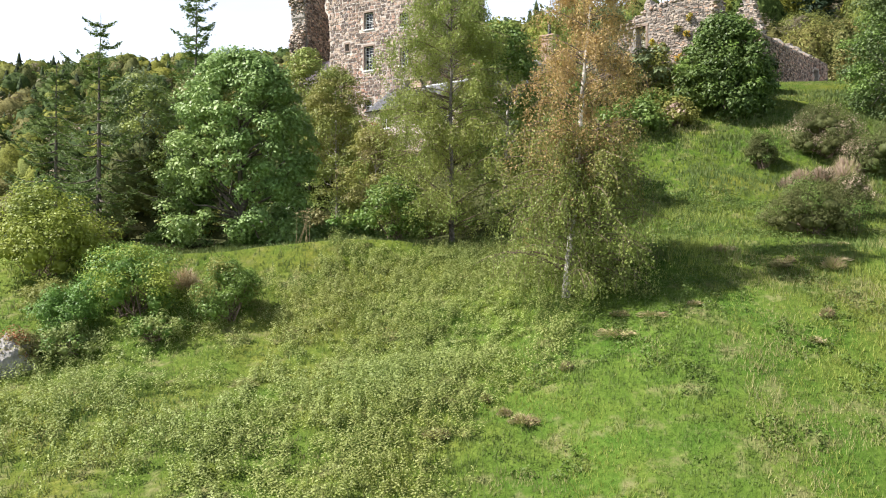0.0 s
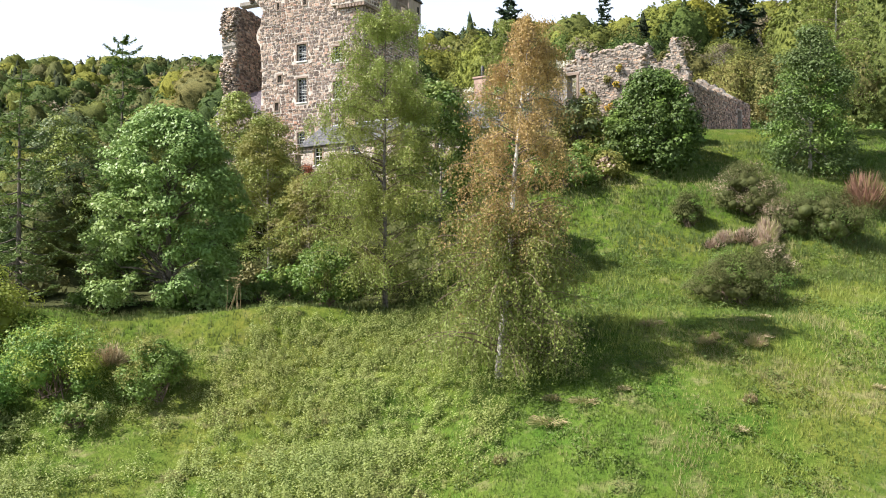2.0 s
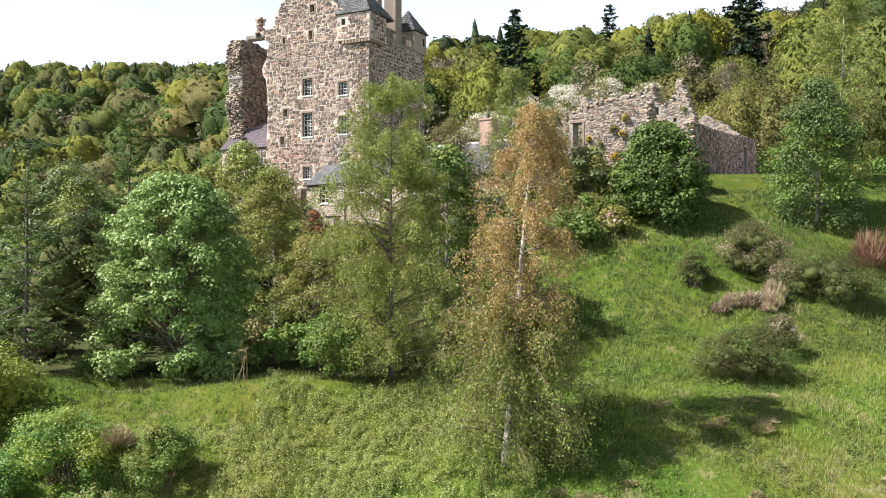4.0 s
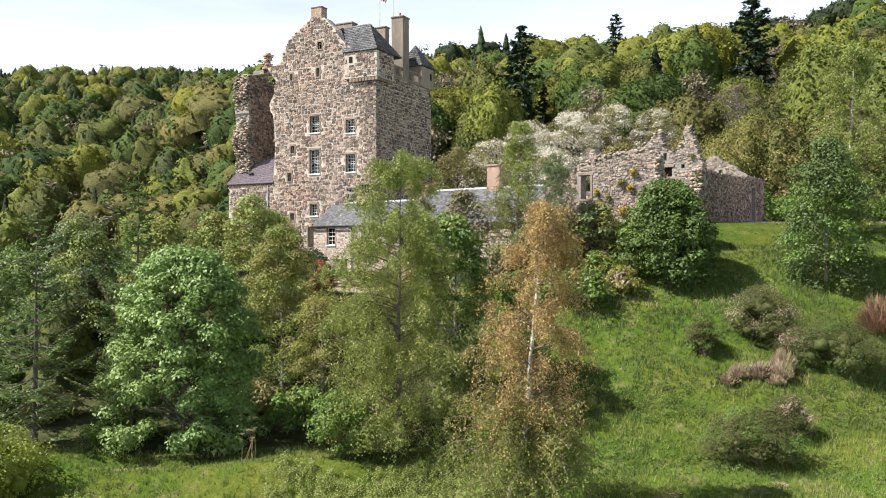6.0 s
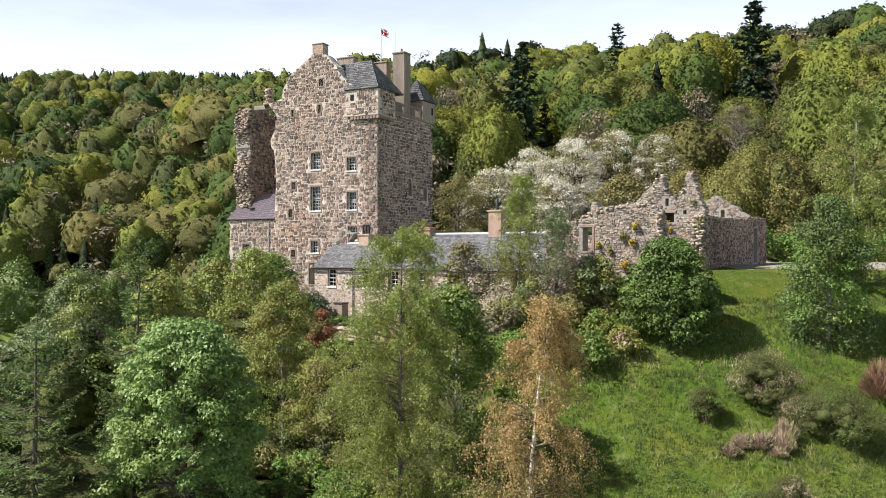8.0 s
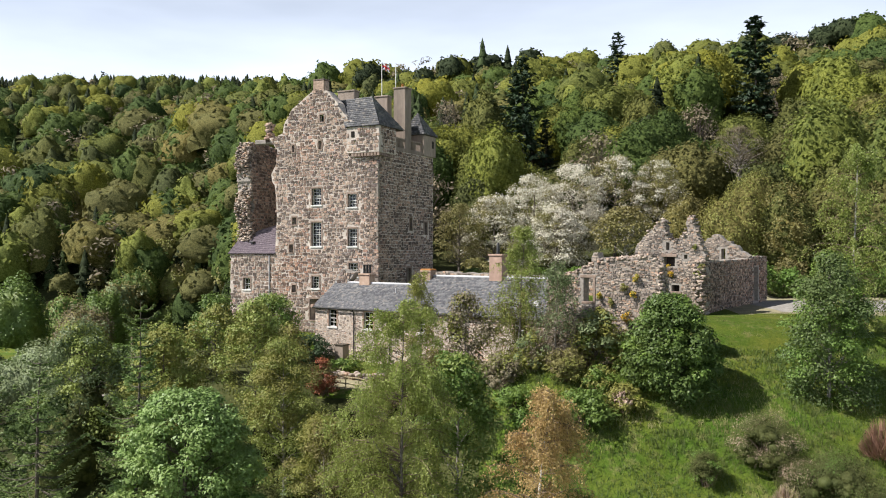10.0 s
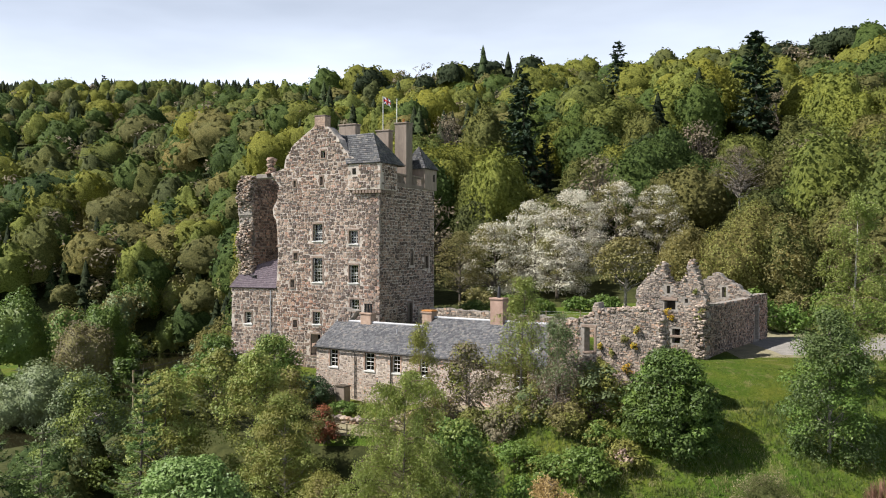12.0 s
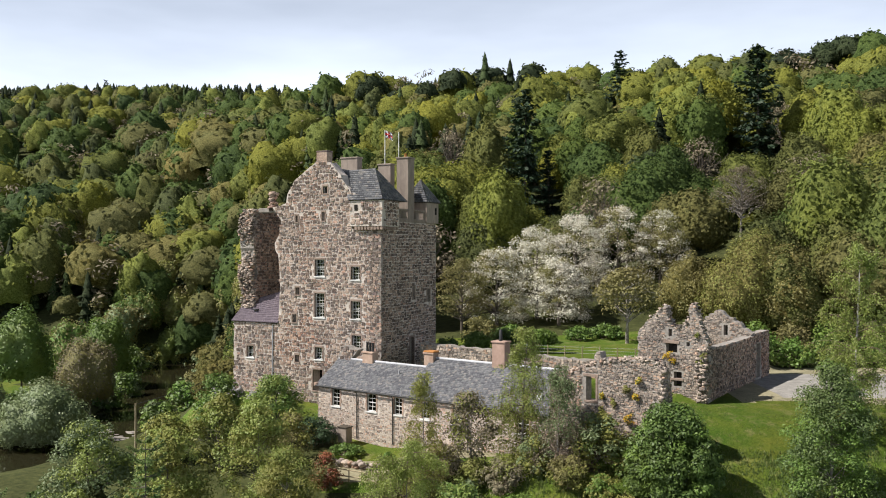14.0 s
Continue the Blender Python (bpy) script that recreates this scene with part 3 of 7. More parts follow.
RIGHT_Y = [-400, 10, 27, 30.4, 36, 40, 45, 50.5, 54, 60, 64, 67, 75, 90, 100]
RIGHT_Z = [-23, -22, -14.2, -12.3, -9.9, -9.2, -7.6, -5.1, -2.8, 0.4, 2.1, 2.9, 3.35, 3.5, 4.2]
LEFT_Y = [-400, 10, 27, 31.6, 35, 38, 41, 56, 61, 67, 72, 79, 84, 92, 100]
LEFT_Z = [-23, -22, -15.2, -14.2, -12.5, -11.2, -9.6, -9.1, -6.0, -2.5, -2.0, -1.3, -0.8, 0.2, 1.5]
HILL_Q = [80, 105, 130, 189, 230, 263, 355, 418, 470, 700, 1500]
HILL_Z = [4.4, 4.7, 8.0, 23, 36, 46, 67, 90, 100.5, 105, 60]
FAR_Y = [230, 270, 323, 405, 509, 800, 900, 2000]
FAR_Z = [-21, -18, 4, 38, 78, 158, 162, 80]
VALLEY_Y = [60, 150, 200, 250, 320, 364, 500, 900]
VALLEY_X = [-50, -47, -46, -64, -118, -150, -260, -500]
RIVER_Y = [-300, 100, 130, 150, 173, 205, 250, 290, 330]
RIVER_X = [-150, -125, -100, -84, -70, -70, -80, -87, -60]


def hash_noise(x, y, scale, seed):
    """Smooth noise on a grid of random values."""
    r = np.random.RandomState(seed)
    table = r.uniform(-1, 1, (64, 64))
    u, v = x / scale, y / scale
    i, j = np.floor(u).astype(int), np.floor(v).astype(int)
    a, b = u - i, v - j
    a, b = a * a * (3 - 2 * a), b * b * (3 - 2 * b)
    t = lambda p, q: table[p % 64, q % 64]
    return (t(i, j) * (1 - a) + t(i + 1, j) * a) * (1 - b) + (t(i, j + 1) * (1 - a) + t(i + 1, j + 1) * a) * b


def land(x, y):
    x, y = np.asarray(x, float), np.asarray(y, float)
    side = step(-6, 9, x)
    near = np.interp(y, LEFT_Y, LEFT_Z) * (1 - side) + np.interp(y, RIGHT_Y, RIGHT_Z) * side
    bumps = 0.22 * hash_noise(x, y, 2.3, 1) + 0.35 * hash_noise(x, y, 7.0, 2)
    near = near + bumps * (1 - step(52, 61, y))
    # raised courtyard behind the cottage range
    rx0, ry0 = x + 11.7, y - 80.5
    along, back = 0.8043 * rx0 - 0.5942 * ry0, 0.5942 * rx0 + 0.8043 * ry0
    court = step(4.5, 7.0, back) * step(2.0, 7.0, along) * (1 - step(30.0, 32.4, along)) * (1 - step(24.0, 25.5, along) * (1 - step(12.0, 13.4, back)))
    near = near * (1 - court) + 4.5 * court
    below = step(-9.0, -5.0, back) * (1 - step(0.5, 3.0, back)) * step(9, 16, along) * (1 - step(33.5, 36.5, along))
    near = near * (1 - below) + np.minimum(near, -0.9 + 0.06 * (along - 12)) * below
    drop = step(24, 46, -x) * (1 - 0.35 * (1 - step(30, 60, y)))
    near = near * (1 - drop) + -21.0 * drop
    q = 0.45 * x + 0.89 * y
    hill = np.interp(q, HILL_Q, HILL_Z)
    vx = np.interp(y, VALLEY_Y, VALLEY_X)
    f = step(0, 1, (x - vx) / np.interp(y, [150, 230, 300, 360], [40, 45, 95, 70]))
    hill = -20.5 + (hill + 20.5) * f
    hill = np.maximum(hill, np.interp(y, FAR_Y, FAR_Z))
    hill = hill + step(150, 300, y) * (4.0 * hash_noise(x, y, 60, 3) + 1.5 * hash_noise(x, y, 23, 4))
    b = step(92, 118, y)
    z = near * (1 - b) + hill * b
    rx = np.interp(y, RIVER_Y, RIVER_X)
    bed = (1 - step(0, 4.5, np.abs(x - rx) - np.interp(y, [120, 150, 172, 210, 250], [18, 13, 7, 9, 11]))) * step(60, 95, y) * (1 - step(286, 298, y))
    return np.minimum(z, z * (1 - bed) + -24.0 * bed)


def at(x, y, sink=0.0):
    return float(land(x, y)) - sink


def spaced(lo, hi, fine_lo, fine_hi, fine, grow=1.12):
    out = list(np.arange(fine_lo, fine_hi + 1e-6, fine))
    s = fine
    while out[-1] < hi:
        s *= grow
        out.append(out[-1] + s)
    s = fine
    while out[0] > lo:
        s *= grow
        out.insert(0, out[0] - s)
    return np.array(out)


def build_ground():
    xs = spaced(-2600, 2600, -36, 40, 0.6)
    ys = spaced(-900, 3200, 20, 100, 0.6)
    X, Y = np.meshgrid(xs, ys, indexing="ij")
    Z = land(X, Y)
    n, m = X.shape
    i, j = np.meshgrid(np.arange(n - 1), np.arange(m - 1), indexing="ij")
    f = np.stack([i * m + j, (i + 1) * m + j, (i + 1) * m + j + 1, i * m + j + 1], -1).reshape(-1, 4)
    cx, cy = (X[:-1, :-1] + X[1:, 1:]).ravel() / 2, (Y[:-1, :-1] + Y[1:, 1:]).ravel() / 2
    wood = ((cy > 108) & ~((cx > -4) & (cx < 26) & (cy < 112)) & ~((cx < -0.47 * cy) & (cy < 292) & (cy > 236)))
    # bank behind the meadow trees: dark floor colour stands for their shade
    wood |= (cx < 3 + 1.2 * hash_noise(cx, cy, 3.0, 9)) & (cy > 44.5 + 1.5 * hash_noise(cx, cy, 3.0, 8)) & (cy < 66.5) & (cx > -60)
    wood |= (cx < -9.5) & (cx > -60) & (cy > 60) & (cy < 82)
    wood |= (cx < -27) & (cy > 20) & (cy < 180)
    lawn = (cx > 15) & (cx < 48) & (cy > 61.5) & (cy < 75)
    gravel = (cx > 29.4 + 0.5 * hash_noise(cx, cy, 2.0, 61)) & (cy > 73.4 + 0.5 * hash_noise(cx, cy, 2.0, 62)) & (cy < 86) & (cx < 80)
    verge = (cx > 25) & (cx < 46) & (cy > 71.6 + 1.2 * hash_noise(cx, cy, 1.6, 63)) & (cy < 90)
    garden = (cx > -9.5) & (cx < 4) & (cy > 67.2) & (cy < 72.5)
    g = Geo()
    k = np.zeros(len(f), int)
    # left of x = 0 the darker lush grass also carries the trees' shade
    lush = ((cy + 2.0 * hash_noise(cx, cy, 4.0, 17) > 41.5) & (cx > 0)) | ((cy + 1.2 * hash_noise(cx, cy, 4.0, 18) > 38.6) & (cx <= 0) & (cx > -24))
    k[lush] = 5
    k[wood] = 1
    k[(cx < -0.5 * cy) & (cy > 205) & (cy < 290) & (cx > -320)] = 5
    # dark floor colour also carries the shade below trees behind the ruin
    k[(cx > 27) & (cy > 87.5) & (cy < 110)] = 1
    k[lawn] = 2
    k[verge] = 4
    k[gravel] = 3
    k[garden] = 4
    g.add(np.stack([X, Y, Z], -1).reshape(-1, 3), f, 0)
    g.k = [k]
    ob = part("ground", g, [M["meadow"], M["shaded_litter"], M["lawn"], M["gravel"], M["path"], M["meadow_lush"]], None)
    smooth(ob.data)
    tagged(ob, "rough sloping meadow with a lawn, gravel drive and wooded hillsides", "ground", "", "structure")


build_ground()


def build_river():
    bm = bmesh.new()
    bmesh.ops.create_grid(bm, x_segments=8, y_segments=8, size=1)
    bmesh.ops.scale(bm, vec=(80, 125, 1), verts=bm.verts)
    bmesh.ops.translate(bm, vec=(-95, 195, -22.3), verts=bm.verts)
    tagged(part("water", bm, M["water"], None), "dark peaty river with a smooth reflecting surface", "river", "", "structure")


build_river()

# ---- the tower house ----
CASTLE = pose(-6.3, 85.6, 0, 0, 0, -27.0)
tower = thing("tower_house", CASTLE, "tall ruined-edged medieval rubble tower house with sash windows", "castle")
rng = random.Random(4)
# x0, z0, x1, z1 of openings in the front, with rows and columns of panes (0: a plain dark slit)
FRONT = [(-8.1, 13.2, -6.9, 14.95, 5, 3), (-3.6, 12.9, -2.55, 14.25, 4, 3), (-8.15, 8.9, -6.9, 11.4, 7, 3), (-3.6, 8.9, -2.5, 10.7, 5, 3),
         (-3.5, 5.8, -2.4, 7.2, 4, 3), (-8.1, 4.5, -7.15, 5.75, 4, 3), (-10.6, 11.2, -10.1, 11.95, 0, 0), (-11.0, 8.25, -10.5, 9.1, 0, 0),
         (-10.65, 4.05, -10.15, 4.8, 0, 0), (-7.25, 19.0, -6.88, 19.9, 0, 0), (-10.62, 18.9, -10.34, 19.6, 0, 0), (-7.1, 21.85, -6.58, 22.6, 1, 1),
         (-17.2, 4.2, -16.25, 5.45, 3, 2), (-8.35, 1.2, -7.15, 3.4, 0, 0), (-3.0, 19.98, -2.62, 20.58, 1, 1)]
front_line = [(-19, -4.5), (0, -4.5), (0, 18.9), (0, 21.2), (-3.6, 21.8), (-4.5, 23.0), (-5.2, 24.0), (-6.3, 25.1), (-7.9, 25.3), (-9.3, 24.35), (-10.6, 23.5), (-11.5, 22.3),
              (-11.9, 20.95), (-13.7, 20.55), (-12.6, 19.2), (-12.7, 17.9), (-13.4, 16.6), (-12.8, 14.5), (-12.65, 12.0), (-12.9, 8.2), (-19, 8.2)]
holes = [h[:4] for h in FRONT]
part("wall", wall_slab(ragged(front_line, 0.4, 0.11, rng, (0, 1, 2, 17, 18, 19)), holes, 1.3), M["mortar"], tower)
stones = rubble(front_line, [(a - 0.10, b - 0.10, c + 0.10, d + 0.14) for a, b, c, d in holes], rng, 0.43, 0.29, 0.045)
lay_stones(tower, stones, M["tower_stone"], (-4.5, 12.0), 150)


def window(parent, x0, z0, x1, z1, rows, cols, y=0.28, dress="dressed_tower", frame_mat="white_paint"):
    """A sash window in a wall whose outer face is y = 0, with dressed stones round it."""
    ob = new("window")
    ob.parent = parent
    w = x1 - x0
    part("lintel", boxed(x0 - 0.14, -0.045, z1, x1 + 0.14, 0.25, z1 + 0.2, bevel=0.015), M[dress], ob)
    z = z0
    i = 0
    while z < z1 - 0.05:
        h = min(0.36, z1 - z)
        e = 0.24 if i % 2 else 0.14
        part("jamb_stone", boxed(x0 - e, -0.04, z, x0, 0.25, z + h - 0.012, bevel=0.012), M[dress], ob)
        part("jamb_stone", boxed(x1, -0.04, z, x1 + e, 0.25, z + h - 0.012, bevel=0.012), M[dress], ob)
        z += h
        i += 1
    part("sill", boxed(x0 - 0.12, -0.09, z0 - 0.14, x1 + 0.12, y, z0, bevel=0.015), M["white_paint" if rows > 1 else dress], ob)
    if rows == 0:
        return ob
    t = 0.07 if w > 0.8 else 0.05
    fr = bmesh.new()
    box(fr, x0, y, z0, x0 + t, y + 0.08, z1)
    box(fr, x1 - t, y, z0, x1, y + 0.08, z1)
    box(fr, x0 + t, y, z0, x1 - t, y + 0.08, z0 + t)
    box(fr, x0 + t, y, z1 - t, x1 - t, y + 0.08, z1)
    zm = (z0 + z1) / 2
    if rows > 2:
        box(fr, x0 + t, y - 0.02, zm - 0.03, x1 - t, y + 0.07, zm + 0.03)
    part("frame", fr, M[frame_mat], ob)
    for j in range(1, cols):
        xx = x0 + t + (w - 2 * t) * j / cols
        part("glazing_bar", boxed(xx - 0.018, y + 0.01, z0 + t, xx + 0.018, y + 0.055, z1 - t, bevel=0.0), M[frame_mat], ob)
    for i in range(1, rows):
        zz = z0 + t + (z1 - z0 - 2 * t) * i / rows
        if rows > 2 and abs(zz - zm) < 0.06:
            continue
        part("glazing_bar", boxed(x0 + t, y + 0.012, zz - 0.018, x1 - t, y + 0.053, zz + 0.018, bevel=0.0), M[frame_mat], ob)
    gl = part("pane", boxed(x0 + t, y + 0.03, z0 + t, x1 - t, y + 0.036, z1 - t, bevel=0.0), M["glass"], ob)
    gl.visible_shadow = False
    return ob


for x0, z0, x1, z1, rows, cols in FRONT:
    window(tower, x0, z0, x1, z1, rows, cols, 0.3)

# side and rear walls; the side face stands along the depth of the tower
side = new("side_wall")
side.parent = tower
side.matrix_basis = pose(0, 0, 0, 0, 0, 90)
SIDE = [(5.9, 3.2, 6.8, 6.6, 0, 0), (9.8, 10.2, 10.5, 11.6, 0, 0), (6.5, 10.6, 7.0, 12.0, 0, 0)]
side_line = [(0, -4.5), (11.9, -4.5), (11.9, 18.9), (0, 18.9)]
part("side_masonry", wall_slab(side_line, [h[:4] for h in SIDE], 1.3), M["mortar"], side)
st = rubble(side_line, [(a - 0.04, b - 0.04, c + 0.04, d + 0.06) for a, b, c, d, _, _ in SIDE], rng, 0.43, 0.29, 0.055)
st_ob = part("side_rubble", stone_geo(st), M["tower_stone"], side)
st_ob["kind"] = "stuff"
for h in SIDE:
    sur = bmesh.new()
    a, b, c, d = h[:4]
    box(sur, a - 0.16, -0.04, b, a, 0.3, d, 0.01)
    box(sur, c, -0.04, b, c + 0.16, 0.3, d, 0.01)
    box(sur, a - 0.16, -0.045, d, c + 0.16, 0.3, d + 0.2, 0.01)
    part("door_surround", sur, M["dressed_tower"], side)
part("rear_wall", boxed(-12.6, 10.7, -4.5, -1.31, 11.9, 18.9), M["mortar"], tower)
part("left_wall", boxed(-12.6, 5.6, -4.5, -11.4, 10.69, 18.9), M["mortar"], tower)
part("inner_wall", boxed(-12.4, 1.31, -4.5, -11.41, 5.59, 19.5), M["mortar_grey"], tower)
part("floor_slab", boxed(-11.4, 1.31, 18.2, -1.31, 10.69, 18.8), M["render"], tower)
# solid block; the dark of the tower rooms is its colour
part("unlit_room_block", boxed(-11.39, 3.2, -4, -1.6, 10.6, 18.1), M["dark_room"], tower)

# broken standing wall at the far corner, with its rough edge to the front
broken = new("broken_wall")
broken.parent = tower
broken.matrix_basis = pose(-17.1, 0, 0, 0, 0, 90)
b_line = [(1.3, -4), (7.0, -4), (7.0, 20.2), (1.5, 20.5), (1.3, 18.5), (0.95, 17), (1.2, 15), (1.6, 13.6), (1.25, 12), (1.4, 10)]
b_line = ragged(b_line, 0.4, 0.16, rng, (0, 1))
part("broken_masonry", wall_slab(b_line, [], 1.9), M["mortar_grey"], broken)
part("inner_face", stone_geo(rubble(b_line, [], rng, 0.42, 0.3, 0.1)), M["tower_stone"], broken)["kind"] = "stuff"
edge = Geo()
nr = np.random.RandomState(3)
for i in range(1500):
    z = 9.5 + 11 * i / 1500
    shard(edge, (-17.1 - nr.uniform(0.0, 1.9), 1.05 + 0.3 * math.sin(z * 1.3) + nr.uniform(-0.15, 0.35), z), nr.uniform(0.07, 0.2, 3) * (1.2, 0.9, 0.55), nr)
part("broken_edge", edge, M["ruin_stone"], tower, "pale ragged rubble core of the broken wall")["kind"] = "stuff"
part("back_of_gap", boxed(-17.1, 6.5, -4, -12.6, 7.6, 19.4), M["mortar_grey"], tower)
pin = Geo()
for i in range(26):
    z = 20.3 + 1.9 * i / 26
    w = 0.42 - 0.34 * i / 26
    shard(pin, (-14.1 + nr.uniform(-w, w), 0.6 + nr.uniform(-0.3, 0.3), z), nr.uniform(0.2, 0.36, 3) * (1.2, 1, 0.6), nr)
part("broken_pinnacle", pin, M["tower_stone"], tower)
part("gap_lintel", boxed(-16.0, 0.4, 20.0, -13.3, 1.4, 20.5, bevel=0.08), M["mortar_grey"], tower)

# low wing with its purple lean-to roof
part("wing_side_wall", boxed(-19, 1.31, -4.5, -18.0, 7.0, 8.1), M["mortar"], tower)
wr = Geo()
slates(wr, (-19.25, -0.2, 8.12), (-12.85, -0.2, 8.12), (-12.85, 3.4, 11.9), (-18.7, 1.5, 10.1), 0.2, 0.3, rng, 0, 0.3)
part("wing_roof", wr, M["slate_purple"], tower, "smooth purple slate lean-to roof")
part("wing_roof_board", prism([(-19.2, 8.05), (-12.85, 8.05), (-12.85, 8.13), (-19.2, 8.13)], -0.15, 1.4), M["dark_timber"], tower)
part("rooflight", boxed(-16.9, 0.55, 9.3, -16.3, 0.95, 9.45), M["dark_metal"], tower)
tube(pp := Geo(), [(-13.6, -0.1, 7.9), (-13.6, -0.1, -1)], [0.06, 0.06], 6)
part("downpipe", pp, M["lead"], tower)

# main roof behind the gable
roof = Geo()
for x, k in ((-12.4, 0), (-2.2, 1)):
    a, b = ((x, 11.3, 20.2), (x, 1.2, 20.2)) if k == 0 else ((x, 1.2, 20.2), (x, 11.3, 20.2))
    d, c = ((-7.0, 11.3, 24.7), (-7.0, 1.2, 24.7)) if k == 0 else ((-7.0, 1.2, 24.7), (-7.0, 11.3, 24.7))
    slates(roof, a, b, c, d, 0.3, 0.35, rng)
part("main_roof", roof, M["slate"], tower)
part("roof_core", prism([(-12.3, 18.9), (-2.2, 18.9), (-2.2, 20.1), (-7.0, 24.6), (-12.3, 20.1)], 1.31, 11.2), M["dark_timber"], tower)

# corner cap-house on corbels
part("cap_house_front", boxed(-3.6, -0.32, 18.35, 0.32, 0.3, 21.15, bevel=0.05), M["mortar"], tower)
caps = rubble([(-3.6, 18.5), (0.3, 18.5), (0.3, 21.1), (-3.6, 21.1)], [(-3.15, 19.85, -2.5, 20.75)], rng, 0.45, 0.33, 0.05)
ch = part("cap_house_rubble", stone_geo(caps), M["tower_stone"], tower)
ch.location = (0, -0.32, 0)
ch["kind"] = "stuff"
part("cap_house_side", boxed(-0.3, 0.31, 18.35, 0.32, 3.0, 21.15, bevel=0.05), M["mortar"], tower)
csr = part("cap_side_rubble", stone_geo(rubble([(0.0, 18.4), (3.0, 18.4), (3.0, 21.1), (0.0, 21.1)], [], rng, 0.43, 0.3, 0.04)), M["tower_stone"], tower)
csr.matrix_basis = pose(0.32, 0, 0, 0, 0, 90)
csr["kind"] = "stuff"
# near-black slab on the wall, painted as an unlit opening
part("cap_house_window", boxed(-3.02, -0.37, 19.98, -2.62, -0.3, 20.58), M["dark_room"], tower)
for i in range(9):
    cb = prism([(0, 0), (0.28, 0), (0.28, 0.3), (0, 0.3)], -0.34, 0.0)
    ob = part("corbel", cb, M["dressed_tower"], tower)
    ob.location = (-3.0 + i * 0.38, 0, 18.02)
for i in range(7):
    ob = part("corbel", boxed(0, 0, 0, 0.34, 0.28, 0.3, bevel=0.02), M["dressed_tower"], tower)
    ob.location = (0, 0.15 + i * 0.4, 18.02)
hip = Geo()
B, Cn = (0.45, -0.45, 21.05), (0.45, 4.6, 21.05)
R2 = (-2.0, 2.1, 24.45)
slates(hip, (-3.7, -0.45, 21.05), B, R2, (-6.0, 2.1, 24.35), 0.3, 0.32, rng)
slates(hip, B, Cn, (-1.99, 2.12, 24.45), (-2.0, 2.08, 24.45), 0.3, 0.32, rng)
part("cap_house_roof", hip, M["slate"], tower, "steep hipped grey slate roof")
hc = bmesh.new()
vs = [hc.verts.new(p) for p in ((-3.7, -0.44, 21.0), (0.42, -0.44, 21.0), (0.42, 4.5, 21.0), (-3.7, 4.5, 21.0), (-5.6, 2.1, 24.3), (-2.0, 2.1, 24.38))]
for f in ((0, 1, 5, 4), (1, 2, 5), (2, 3, 4, 5), (3, 0, 4), (3, 2, 1, 0)):
    hc.faces.new([vs[i] for i in f])
part("roof_boarding", hc, M["dark_timber"], tower)


def chimney(parent, x0, y0, z0, x1, y1, z1, mat, pots=0, cope=0.08, pot_mat="terracotta"):
    ob = new("chimney")
    ob.parent = parent
    part("chimney_shaft", boxed(x0, y0, z0, x1, y1, z1, bevel=0.03), mat, ob)
    part("cope", boxed(x0 - cope, y0 - cope, z1, x1 + cope, y1 + cope, z1 + 0.16, bevel=0.03), mat, ob)
    for i in range(pots):
        g = Geo()
        px, py = x0 + (x1 - x0) * (i + 0.5) / pots, (y0 + y1) / 2
        tube(g, [(px, py, z1 + 0.15), (px, py, z1 + 0.6), (px, py, z1 + 0.62)], [0.14, 0.11, 0.13], 10)
        part("pot", g, M[pot_mat], ob)
    return ob


chimney(tower, -7.95, 0.0, 24.6, -6.6, 1.0, 26.2, M["tower_stone"], 0, 0.03)
chimney(tower, -1.45, 5.55, 18.0, -0.02, 6.9, 25.75, M["render"], 1)
chimney(tower, -9.3, 6.6, 22.0, -7.1, 7.6, 26.2, M["render"])
chimney(tower, -4.6, 6.9, 21.0, -3.0, 7.8, 25.3, M["render"])
# parapet along the side, with its balusters, and the rear turret
part("parapet_rail", boxed(-0.22, 3.1, 20.15, 0.0, 9.3, 20.32), M["render"], tower)
part("parapet_base", boxed(-0.26, 3.1, 18.91, 0.06, 9.3, 19.3), M["render"], tower)
for i in range(24):
    ob = part("baluster", boxed(-0.17, -0.06, 19.3, -0.05, 0.06, 20.15, bevel=0.0), M["render"], tower)
    ob.location = (0, 3.25 + i * 0.26, 0)
part("turret", boxed(-2.6, 9.3, 18.91, 0.25, 12.1, 21.3, bevel=0.04), M["render"], tower)
# dark slab in place of an opening, shade in its colour
part("turret_window", boxed(0.22, 11.2, 19.9, 0.262, 11.6, 20.7, bevel=0.0), M["dark_room"], tower)
tr = Geo()
tp = [(-2.8, 9.1, 21.25), (0.45, 9.1, 21.25), (0.45, 12.3, 21.25), (-2.8, 12.3, 21.25)]
ap = (-1.2, 10.5, 23.9)
for a, b in zip(tp, tp[1:] + tp[:1]):
    slates(tr, a, b, (ap[0] + 0.01, ap[1], ap[2]), ap, 0.3, 0.32, rng)
part("turret_roof", tr, M["slate"], tower)
tc = bmesh.new()
bmesh.ops.create_cone(tc, cap_ends=True, segments=4, radius1=2.2, radius2=0.02, depth=2.6)
bmesh.ops.rotate(tc, matrix=Matrix.Rotation(radians(45), 3, "Z"), verts=tc.verts)
bmesh.ops.translate(tc, vec=(-1.18, 10.7, 22.5), verts=tc.verts)
part("turret_core", tc, M["dark_timber"], tower)

